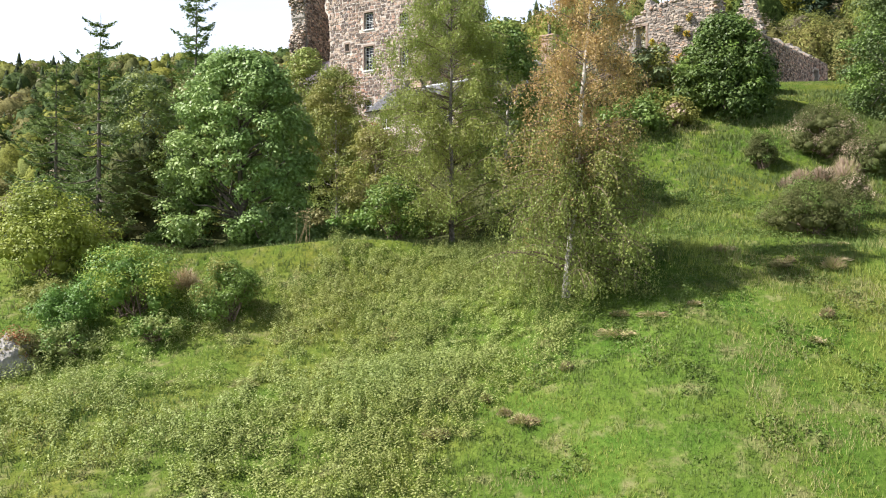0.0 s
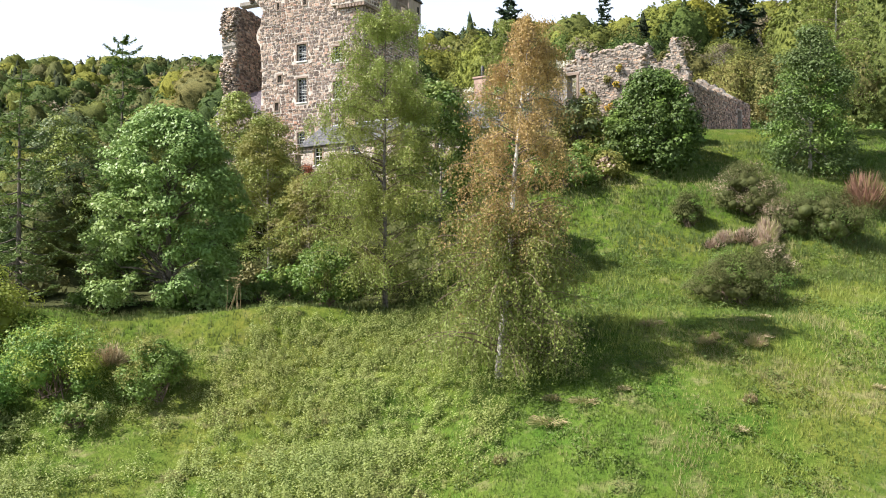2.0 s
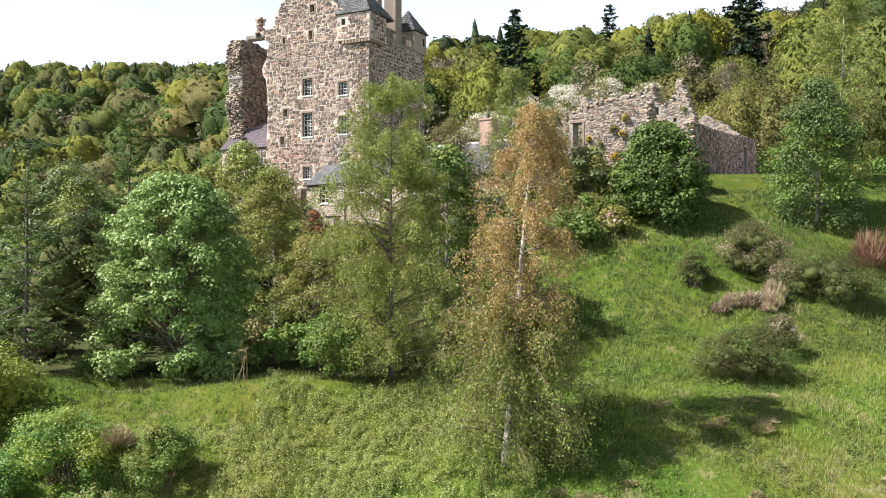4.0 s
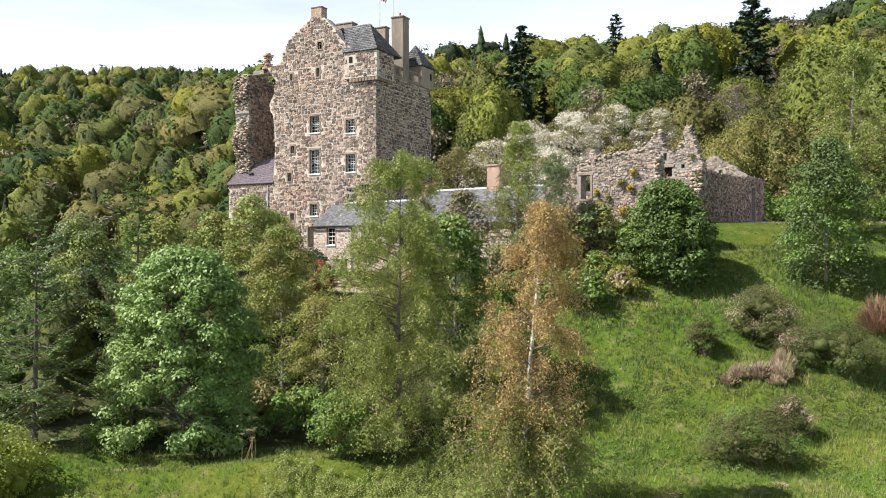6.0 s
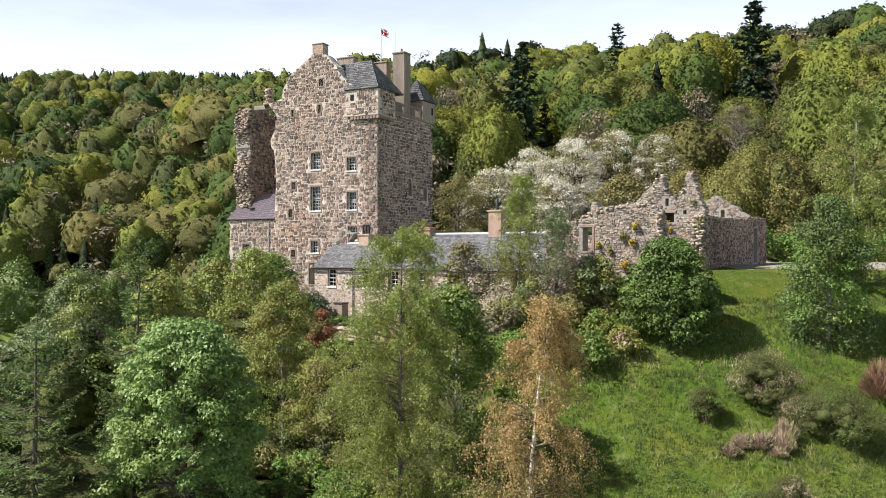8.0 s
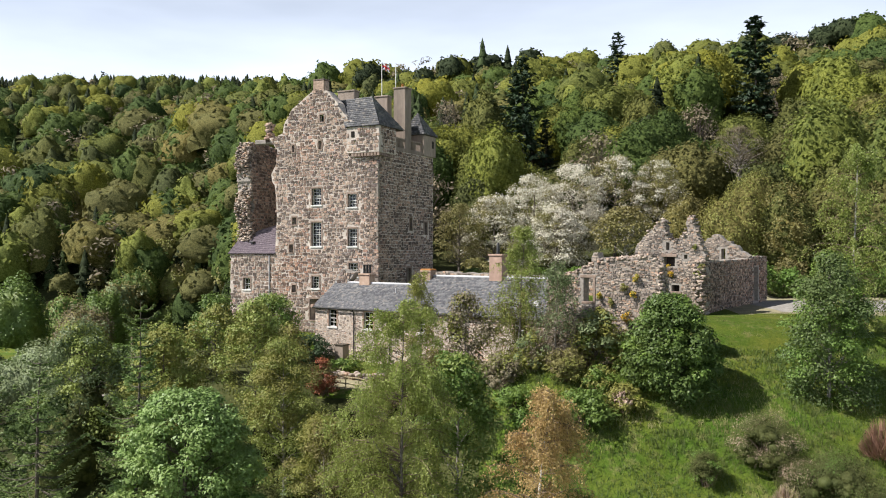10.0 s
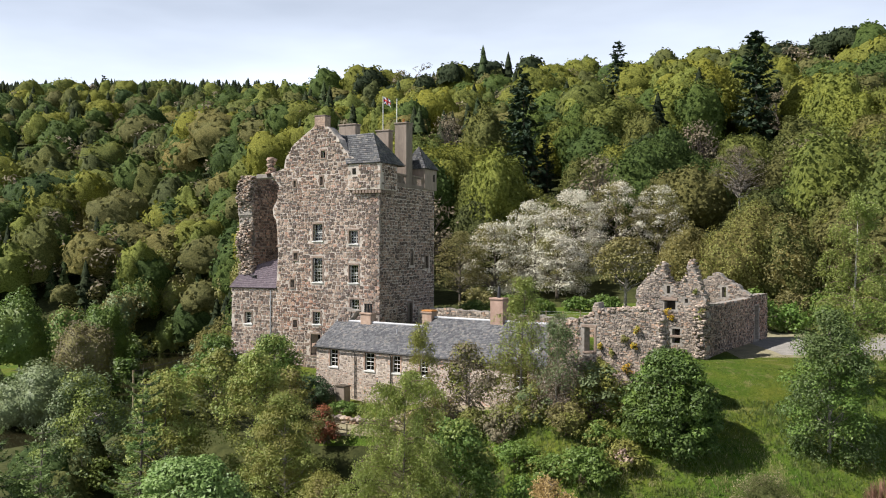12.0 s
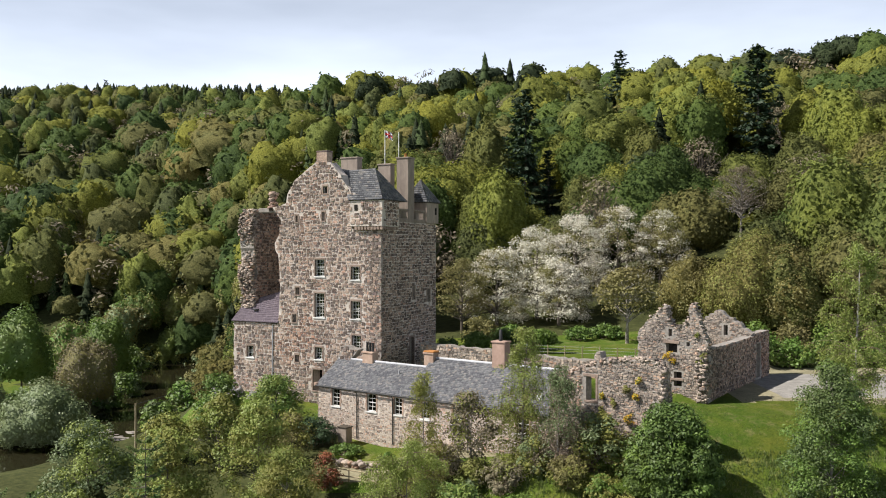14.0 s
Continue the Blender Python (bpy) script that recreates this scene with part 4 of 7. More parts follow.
# flagpoles
for px, py, top, flagged in ((-3.9, 7.2, 29.2, True), (-3.3, 9.2, 29.2, False)):
    fp = thing("flagpole", CASTLE @ pose(px, py, 19.5), "slim white pole with a small flag on the tower roof" if flagged else "slim bare white pole on the tower roof", "flagpole")
    g = Geo()
    tube(g, [(0, 0, 0), (0, 0, top - 19.5)], [0.07, 0.045], 8)
    part("pole", g, M["white_paint"], fp)
    if flagged:
        fl = Geo()
        nx, nz = 14, 8
        # a limp flag in blue, white and red
        v = [((0.05 + 0.95 * i / nx), 0.10 * math.sin(i * 0.8) + 0.05 * math.sin(i * 0.8 + 1.3 * j), top - 19.55 - 0.75 * j / nz - 0.5 * (i / nx) ** 1.5) for i in range(nx + 1) for j in range(nz + 1)]
        faces, ks = [], []
        for i in range(nx):
            for j in range(nz):
                faces.append((i * (nz + 1) + j, (i + 1) * (nz + 1) + j, (i + 1) * (nz + 1) + j + 1, i * (nz + 1) + j + 1))
                u, w = (i + 0.5) / nx - 0.5, (j + 0.5) / nz - 0.5
                cross = min(abs(u), abs(w) * 0.8)
                diag = min(abs(u - w), abs(u + w))
                ks.append(2 if cross < 0.07 else 1 if cross < 0.15 or diag < 0.1 else 0)
        fl.add(v, faces)
        fl.k = [np.array(ks)]
        part("flag", fl, [mat_plain("flag_blue", (0.02, 0.03, 0.15), (0.03, 0.05, 0.2), 5, 0.8, 0), M["white_paint"], mat_plain("flag_red", (0.45, 0.03, 0.03), (0.5, 0.05, 0.05), 5, 0.8, 0)], fp, "blue, white and red flag hanging in folds")

# ---- the cottage range below the tower ----
RANGE = pose(-11.7, 80.5, 0, 0, 0, -36.45)
cottage = thing("cottage", RANGE, "long single-storey rubble cottage with slate roofs and sash windows", "cottage")
COT = [(1.55, 1.4, 2.55, 3.0, 4, 2), (5.9, 1.4, 7.0, 2.98, 4, 2), (9.1, 1.45, 10.0, 2.95, 4, 2), (12.2, 1.45, 13.05, 2.9, 4, 2), (15.5, 1.35, 16.6, 2.95, 4, 3), (21.8, 1.4, 22.9, 2.98, 4, 3)]
cot_line = [(-0.2, -3.5), (24.6, -3.5), (24.6, 3.25), (-0.2, 3.25)]
part("wall", wall_slab(cot_line, [h[:4] for h in COT], 0.6), M["mortar"], cottage)
lay_stones(cottage, rubble(cot_line, [(a - 0.18, b - 0.12, c + 0.18, d + 0.2) for a, b, c, d, _, _ in COT], rng, 0.28, 0.18, 0.022), M["cottage_stone"], (8, 1.5), 120)
for h in COT:
    window(cottage, *h, 0.14, "dressed")
# solid block, coloured near-black for the unlit cottage rooms
part("unlit_room_block", boxed(0.2, 1.2, -1, 24.2, 6.0, 3.2), M["dark_room"], cottage)
part("rear_wall", boxed(-0.2, 6.2, -3, 24.6, 6.8, 3.25), M["mortar"], cottage)
cr = Geo()
slates(cr, (-0.4, -0.22, 3.2), (10.6, -0.22, 3.2), (10.6, 3.0, 5.38), (-0.4, 3.0, 5.38), 0.2, 0.24, rng)
slates(cr, (10.6, -0.22, 3.2), (24.8, -0.22, 3.2), (24.8, 3.6, 6.2), (10.6, 3.6, 6.2), 0.2, 0.24, rng)
part("roof", cr, M["slate"], cottage, "weathered blue-grey slate roof")
for x0, x1, ym, zt in ((-0.35, 10.55, 3.0, 5.34), (10.6, 24.75, 3.6, 6.14)):
    rc = bmesh.new()
    ends = []
    for x in (x0, x1):
        ends.append([rc.verts.new(p) for p in ((x, -0.18, 3.14), (x, ym, zt), (x, 2 * ym + 0.2, 3.14))])
    a, b = ends
    for f in (a, b[::-1], (a[0], b[0], b[1], a[1]), (a[1], b[1], b[2], a[2]), (a[2], b[2], b[0], a[0])):
        rc.faces.new(f)
    bmesh.ops.recalc_face_normals(rc, faces=rc.faces)
    part("roof_body", rc, M["slate"], cottage)
    g = Geo()
    tube(g, [(x0, ym, zt + 0.07), (x1, ym, zt + 0.07)], [0.12, 0.12], 8)
    part("ridge", g, M["lead"], cottage, "pale lead ridge")
    g = Geo()
    tube(g, [(x0, -0.3, 3.14), (x1, -0.3, 3.14)], [0.07, 0.07], 8)
    part("gutter", g, M["dark_metal"], cottage)
# skewed stone edge at the tower end
part("skew", prism([(-0.55, 3.1), (-0.2, 3.1), (-0.2, 3.4), (-0.55, 3.4)], -0.3, 0.3), M["dressed"], cottage)
for x in (4.75, 9.0, 17.1):
    g = Geo()
    tube(g, [(x, -0.28, 3.1), (x, -0.1, 2.8), (x, -0.1, -1.2)], [0.05, 0.05, 0.05], 6)
    part("downpipe", g, M["dark_metal"], cottage)
chimney(cottage, 2.9, 2.7, 4.4, 4.2, 3.5, 6.15, M["dressed"], 0)
cp = Geo()
for i in range(3):
    tube(cp, [(3.2 + i * 0.35, 3.1, 6.3), (3.2 + i * 0.35, 3.1, 7.0), (3.2 + i * 0.35, 3.1, 7.15)], [0.13, 0.11, 0.15], 8)
part("chimney_cowl", cp, M["dark_metal"], cottage)
c2 = chimney(cottage, 10.0, 3.1, 5.0, 11.1, 3.9, 6.55, M["dressed"], 0)
part("pot_row", boxed(9.95, 3.05, 6.7, 11.15, 3.95, 6.85, bevel=0.05), M["terracotta"], c2)
chimney(cottage, 17.3, 3.2, 5.4, 18.6, 4.1, 8.05, M["pink_render"], 0)
tube(cc := Geo(), [(17.95, 3.6, 8.2), (17.95, 3.6, 9.1), (17.95, 3.6, 9.2)], [0.16, 0.13, 0.05], 8)
part("chimney_can", cc, M["dark_metal"], cottage)
tube(vp := Geo(), [(8.1, 1.9, 4.5), (8.1, 1.9, 5.1)], [0.06, 0.06], 6)
part("vent_pipe", vp, M["lead"], cottage)
tube(ae := Geo(), [(10.0, -0.25, 3.2), (10.0, -0.25, 3.9)], [0.03, 0.03], 5)
part("vent_stub", ae, M["lead"], cottage)
part("dormer_light", boxed(23.0, 0.9, 4.0, 23.5, 1.3, 4.55, bevel=0.03), M["white_paint"], cottage)

# broken wall stub between the tower and the cottage
stub = thing("wall_stub", RANGE, "broken rubble wall joining the tower to the cottage roof", "wall")
s_line = ragged([(-3.2, -3), (1.0, -3), (1.0, 5.2), (2.2, 6.4), (0.4, 6.7), (-0.6, 5.2), (-1.4, 3.8), (-2.4, 2.2), (-3.2, 1.2)], 0.4, 0.15, rng, (0, 1))
sm = part("stub_masonry", wall_slab(s_line, [], 0.8), M["mortar_grey"], stub)
sm.location = (0, 2.9, 0)
ss = part("stub_rubble", stone_geo(rubble(s_line, [], rng, 0.4, 0.3, 0.08)), M["tower_stone"], stub)
ss.location = (0, 2.9, 0)
ss["kind"] = "stuff"

# ---- the roofless ruin ----
ruin = thing("ruined_building", RANGE, "roofless rubble ruin with broken gables and empty windows", "ruin")
r_hole = [(27.85, 4.72, 28.65, 6.5)]
r_line = [(24.7, -2.5), (33.9, -2.5), (33.9, 5.0), (33.8, 7.5), (33.4, 8.0), (32.9, 8.2), (31.5, 8.0), (30.2, 7.9), (29.1, 7.95), (29.0, 8.4), (28.7, 8.4), (28.65, 7.2), (27.6, 7.15), (26.6, 6.8), (25.6, 6.5), (24.7, 6.2)]
r_line = ragged(r_line, 0.3, 0.17, rng, (0, 1, 15))
part("front_wall", wall_slab(r_line, r_hole, 0.9), M["mortar_grey"], ruin)
lay_stones(ruin, rubble(r_line, [(27.7, 4.55, 28.8, 6.75)], rng, 0.27, 0.125, 0.05), M["ruin_stone"], (31, 6), 150)
lin = bmesh.new()
box(lin, 27.6, -0.05, 6.5, 28.9, 0.3, 6.72, 0.02)
box(lin, 28.65, -0.05, 4.72, 28.84, 0.4, 6.5, 0.02)
box(lin, 27.7, -0.04, 4.54, 28.84, 0.4, 4.72, 0.02)
part("window_dressing", lin, M["dressed_tower"], ruin)
# return wall on the shaded side
ret = new("return_wall")
ret.parent = ruin
ret.matrix_basis = pose(33.95, 0, 0, 0, 0, 90)
t_line = ragged([(0.0, -2), (1.9, -2), (1.8, 3.6), (1.5, 5.6), (1.2, 6.6), (0.9, 7.4), (0.0, 7.7)], 0.35, 0.12, rng, (0,))
part("return_masonry", wall_slab(t_line, [], 0.8), M["mortar_grey"], ret)
part("return_rubble", stone_geo(rubble(t_line, [], rng, 0.3, 0.18, 0.06)), M["ruin_stone"], ret)["kind"] = "stuff"
# gable with the notch between two peaks
gab = new("gable_wall")
gab.parent = ruin
gab.matrix_basis = pose(-1.0, 12.6, -0.27)
g_line = [(27.5, 2.5), (33.75, 2.5), (33.75, 8.2), (33.3, 9.6), (32.85, 10.9), (32.55, 11.6), (32.2, 11.5), (32.15, 10.4), (31.7, 9.9), (31.2, 9.6), (30.6, 9.9), (30.25, 10.4), (30.2, 11.4), (29.95, 11.5), (28.9, 10.5), (27.6, 9.2), (27.45, 6.0)]
g_line = ragged(g_line, 0.25, 0.13, rng, (0,))
g_hole = [(30.1, 7.45, 31.1, 8.25), (31.9, 8.1, 32.2, 8.45), (30.8, 4.6, 31.5, 5.85), (33.05, 3.2, 33.45, 5.6), (30.32, 8.85, 30.62, 9.5)]
part("gable_masonry", wall_slab(g_line, g_hole, 0.9), M["mortar_grey"], gab)
part("gable_rubble", stone_geo(rubble(g_line, [(a - 0.05, b - 0.05, c + 0.05, d + 0.05) for a, b, c, d in g_hole], rng, 0.27, 0.125, 0.05)), M["ruin_stone"], gab)["kind"] = "stuff"
part("lintel", boxed(29.9, -0.1, 8.25, 31.3, 0.4, 8.5, bevel=0.02), M["dressed_tower"], gab)
part("lintel", boxed(30.5, -0.1, 5.1, 31.7, 0.3, 5.3, bevel=0.02), M["dressed_tower"], gab)
part("jamb", boxed(33.46, -0.1, 3.0, 33.72, 0.3, 5.9, bevel=0.03), M["dressed"], gab)
# block behind the openings; the dark of the recess is in its colour
part("fireplace_back", boxed(29.9, 0.7, 4.0, 31.8, 1.2, 8.6), M["soot"], gab, "soot-blackened fireplace back")
# long shaded side wall
lw = new("long_wall")
lw.parent = ruin
lw.matrix_basis = pose(32.7, 12.4, 0, 0, 0, 90)
l_line = ragged([(0.0, 2.0), (18.3, 2.0), (18.3, 7.95), (13.9, 7.95), (13.7, 7.75), (6, 7.65), (0.0, 7.7)], 0.5, 0.05, rng, (0, 1))
l_hole = [(14.1, 3.6, 15.4, 6.9)]
part("long_masonry", wall_slab(l_line, l_hole, 0.8), M["mortar_grey"], lw)
part("long_rubble", stone_geo(rubble(l_line, [(14.0, 3.5, 15.5, 7.0)], rng, 0.36, 0.22, 0.08)), M["tower_stone"], lw)["kind"] = "stuff"
# rear gable
rg = new("rear_gable")
rg.parent = ruin
rg.matrix_basis = pose(-0.4, 25.3, -0.5)
rg_line = ragged([(25.5, 3), (32.9, 3), (32.9, 8.6), (32.5, 8.9), (31.3, 9.7), (30.2, 10.5), (29.4, 10.3), (28, 9.3), (25.5, 7.6)], 0.25, 0.22, rng, (0,))
part("rear_gable_masonry", wall_slab(rg_line, [(30.3, 8.2, 30.7, 9.2), (31.4, 7.0, 31.8, 8.0)], 0.8), M["mortar_grey"], rg)
part("rear_gable_rubble", stone_geo(rubble(rg_line, [(30.2, 8.1, 30.8, 9.3), (31.3, 6.9, 31.9, 8.1)], rng, 0.3, 0.14, 0.05)), M["ruin_stone"], rg)["kind"] = "stuff"
# loose stones along the broken tops
caps = Geo()
for i in range(420):
    x = nr.uniform(24.8, 33.8)
    z = np.interp(x, [24.7, 25.6, 27.1, 27.6, 28.9, 30.2, 31.5, 32.9, 33.8], [6.2, 6.5, 6.9, 7.1, 7.7, 7.9, 8.0, 8.15, 7.7])
    shard(caps, (x, nr.uniform(0, 0.9), z + nr.uniform(-0.15, 0.12)), nr.uniform(0.08, 0.2, 3) * (1.05, 1.0, 0.65), nr)
heads = ((28.0, 9.6), (28.9, 10.5), (29.9, 11.5), (30.2, 11.3), (30.3, 10.4), (30.6, 9.9), (31.2, 9.6), (31.7, 9.9), (32.15, 10.4), (32.2, 11.5), (32.55, 11.7), (32.85, 10.9), (33.3, 9.6), (33.75, 8.2), (33.8, 6.5), (33.8, 5.0))
for (xa, za), (xb, zb) in zip(heads, heads[1:]):
    for i in range(int(math.dist((xa, za), (xb, zb)) * 11) + 2):
        t = nr.uniform(0, 1)
        shard(caps, (xa + (xb - xa) * t - 1.0 + nr.normal(0, 0.06), 12.6 + nr.uniform(-0.08, 0.9), za + (zb - za) * t - 0.27 + nr.normal(0, 0.08)), nr.uniform(0.07, 0.17, 3) * (1.05, 1.0, 0.65), nr)
for i in range(130):
    z = nr.uniform(2.5, 7.7)
    shard(caps, (33.9 + nr.normal(0, 0.09), nr.uniform(-0.12, 0.25), z), nr.uniform(0.1, 0.24, 3) * (1.1, 1.0, 0.6), nr)
for i in range(160):
    shard(caps, (32.7 - nr.uniform(0, 0.85), 12.36 + nr.uniform(-0.06, 0.12), nr.uniform(2.6, 7.7)), nr.uniform(0.1, 0.24, 3) * (1.1, 0.7, 0.6), nr)
part("wall_head_rubble", caps, M["ruin_stone"], ruin)["kind"] = "stuff"

# courtyard wall behind the cottage
cw = thing("courtyard_wall", RANGE, "rough rubble courtyard wall with a dark shaded face", "wall")
w_line = ragged([(3.0, 2), (26.5, 2), (26.5, 6.0), (14, 6.2), (10, 6.3), (3.0, 6.4)], 0.5, 0.08, rng, (0, 1))
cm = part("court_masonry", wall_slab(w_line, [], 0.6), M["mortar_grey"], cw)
cm.location = (0, 11.5, 0)
cs = part("court_rubble", stone_geo(rubble(w_line, [], rng, 0.36, 0.22, 0.06)), M["ruin_stone"], cw)
cs.location = (0, 11.5, 0)
cs["kind"] = "stuff"


# ---- plants: builders ----
def dome(t, low=0.55, top=0.25):
    """How wide a rounded crown is at the height t, from 0 to 1."""
    return np.clip(low + (1 - low) * np.sin(np.pi * np.clip(t, 0, 1) ** 0.8), 0, 1) * np.sqrt(np.clip(1.02 - t ** 3, 0, 1))


def crown_points(rng, n, r, z0, z1, outer=0.55, low=0.55):
    t = rng.uniform(0, 1, n) ** 0.9
    env = r * dome(t, low)
    a = rng.uniform(0, 2 * np.pi, n)
    rad = env * np.sqrt(outer ** 2 + (1 - outer ** 2) * rng.uniform(0, 1, n))
    return np.stack([rad * np.cos(a), rad * np.sin(a), z0 + (z1 - z0) * t], 1)


def clad(g, c, cr, per, size, rng, k=0, flat=0.75, long=1.5, up=0.5, droop=None, inner=0.55, loose=0.33):
    """Covers the clumps c of radius cr with leaves."""
    m = len(c)
    cr = np.broadcast_to(cr, (m,))
    d = sphere_dirs(m * per, rng)
    d[:, 2] = np.where(rng.uniform(0, 1, m * per) < 0.65, np.abs(d[:, 2]), d[:, 2])
    cc = np.repeat(c, per, 0)
    rr = np.repeat(cr, per)[:, None] * rng.uniform(inner, 1.12, (m * per, 1))
    p = cc + d * rr * np.array([1, 1, flat])
    leaves(g, p, d + np.array([0, 0, up]), size, rng, k, long, droop, loose)


def limb(g, a, b, r0, r1, rng, sag=0.1, sides=5, seg=4):
    a, b = np.asarray(a, float), np.asarray(b, float)
    t = np.linspace(0, 1, seg + 1)[:, None]
    p = a + (b - a) * t
    d = np.linalg.norm(b - a)
    p[1:-1] += rng.normal(0, 0.05 * d, (seg - 1, 3))
    p[:, 2] += sag * d * np.sin(np.pi * t[:, 0])
    tube(g, p, r0 + (r1 - r0) * t[:, 0], sides)


def trunk_line(rng, h, lean=(0, 0), wob=0.15, seg=8):
    t = np.linspace(0, 1, seg + 1)
    p = np.stack([lean[0] * t + np.cumsum(rng.normal(0, wob / seg, seg + 1)), lean[1] * t + np.cumsum(rng.normal(0, wob / seg, seg + 1)), h * t], 1)
    p[0] = (0, 0, -0.3)
    return p


def broadleaf(name, x, y, h, r, leaf, label, seed, clumps=90, cr=0.9, per=90, size=0.22, base=0.12, trunk=0.2, bark="bark", low=0.55,
              outer=0.5, lean=(0, 0), leaf2=None, share=0.3, long=1.4, limbs=40, category="tree", group="", z=None, flat=0.75, droop=None, kind=""):
    rng = np.random.RandomState(seed)
    root = thing(name, pose(x, y, (at(x, y) if z is None else z), 0, 0, 0), label, category, group, kind)
    wood = Geo()
    line = trunk_line(rng, h * 0.86, lean)
    tube(wood, line, trunk * (1 - 0.88 * np.linspace(0, 1, len(line)) ** 0.8), 9)
    c = crown_points(rng, clumps, max(r - cr * 0.6, 0.2), h * base + cr * 0.5, h - cr * 0.7, outer, low)
    c[:, 0] += lean[0] * c[:, 2] / h
    c[:, 1] += lean[1] * c[:, 2] / h
    arms = Geo()
    for q in c[:limbs]:
        zb = max(0.15 * h, q[2] - 0.5 * np.hypot(q[0], q[1]) - 0.3)
        b = np.array([np.interp(zb, line[:, 2], line[:, 0]), np.interp(zb, line[:, 2], line[:, 1]), zb])
        rb = trunk * (1 - 0.85 * min(1, zb / h))
        limb(arms, b, q, max(0.02, rb * 0.45), 0.012, rng, 0.06)
    part("trunk", wood, M[bark], root)
    part("branchwork", arms, M[bark], root)["kind"] = "stuff"
    g = Geo()
    rad = cr * rng.uniform(0.75, 1.25, len(c))
    if leaf2:
        pick = rng.uniform(0, 1, len(c)) < share
        clad(g, c[~pick], rad[~pick], per, size, rng, 0, flat, long, 0.5, droop)
        clad(g, c[pick], rad[pick], per, size, rng, 1, flat, long, 0.5, droop)
        part("crown", g, [M[leaf], M[leaf2]], root)
    else:
        clad(g, c, rad, per, size, rng, 0, flat, long, 0.5, droop)
        part("crown", g, M[leaf], root)
    return root


def birch(name, x, y, h, r, mats, split, label, seed, lean=(0, 0), branches=75, strings=9, per=16, size=0.095, skirt=0.06, bark="bark_birch", trunk=0.16, rise=0.5, z=None, fork=False, wide_low=1.0, clear=0.2, foot=0.55):
    """A weeping birch: rising branches, hung with thin drooping twigs and small leaves. mats go by height, changing at the shares in split."""
    rng = np.random.RandomState(seed)
    root = thing(name, pose(x, y, at(x, y) if z is None else z), label, "tree")
    wood, twigs, g = Geo(), Geo(), Geo()
    line = trunk_line(rng, h * 0.97, lean, 0.5, 12)
    tube(wood, line, trunk * (1 - 0.93 * np.linspace(0, 1, len(line)) ** 0.9), 9)
    if fork:
        f0 = line[5]
        tube(wood, [f0, f0 + (-0.9, 0.1, 1.2), f0 + (-2.0, 0.1, 3.0), f0 + (-2.5, 0, 4.6)], [0.09, 0.07, 0.045, 0.015], 7)
        tube(wood, [line[3], line[3] + (-0.9, -0.3, 1.1), line[3] + (-1.5, -0.4, 2.2)], [0.06, 0.045, 0.015], 6)
    for i in range(branches + (115 if wide_low > 1 else 0)):
        t = 0.05 + 0.94 * rng.uniform(0, 1) ** 1.15 if i < branches else rng.uniform(0.05, 0.46)
        zb = h * t
        b = np.array([np.interp(zb, line[:, 2], line[:, 0]), np.interp(zb, line[:, 2], line[:, 1]), zb])
        ang = rng.uniform(0, 2 * np.pi)
        env = r * (0.25 + 0.95 * (1 - t) ** 0.6) * (wide_low if t < 0.36 else 1.0) * (foot + (1 - foot) * min(1, t / 0.25)) * rng.uniform(0.6, 1.1)
        up = env * rise * rng.uniform(0.4, 1.3)
        e = b + np.array([np.cos(ang) * env, np.sin(ang) * env, up])
        q = np.linspace(0, 1, 7)[:, None]
        p = b + (e - b) * q
        p[:, 2] -= 0.35 * env * q[:, 0] ** 3
        tube(twigs, p, min(0.024, trunk * 0.24 * (1 - t * 0.7)) * (1 - 0.9 * q[:, 0]) + 0.006, 4)
        for s in range(strings if t > 0.36 else int(strings * (1.6 * wide_low - 0.6))):
            w = rng.uniform(0.1 + (clear - 0.1) * min(1.0, max(0.0, (t - 0.15) / 0.45)), 1.0) ** 0.8
            a = b + (e - b) * w
            a[2] -= 0.35 * env * w ** 3
            ln = rng.uniform(0.5, 1.0) * (0.9 + 0.8 * (1 - t))
            ln = min(ln, max(0.2, a[2] - skirt * h))
            side = rng.normal(0, 0.28, 2)
            end = a + np.array([side[0] * ln, side[1] * ln, -ln * 0.85])
            mid = (a + end) / 2 + np.array([side[0] * 0.3, side[1] * 0.3, 0.15 * ln])
            if s % 2 == 0:
                tube(twigs, [a, mid, end], [0.007, 0.005, 0.003], 3)
            u = rng.uniform(0, 1, per)[:, None]
            lp = a * (1 - u) ** 2 + 2 * mid * u * (1 - u) + end * u ** 2 + rng.normal(0, 0.10, (per, 3))
            hh = lp[0, 2] / h + rng.normal(0, 0.09)
            k = int(np.searchsorted(split, hh))
            leaves(g, lp, rng.normal(0, 1, (per, 3)) + np.array([0, 0, 0.4]), size, rng, k, 1.35, (0, 0, -0.8))
    part("trunk", wood, M[bark], root)
    part("twig_work", twigs, M["twig"], root)["kind"] = "stuff"
    part("crown", g, [M[m] for m in mats], root)
    return root


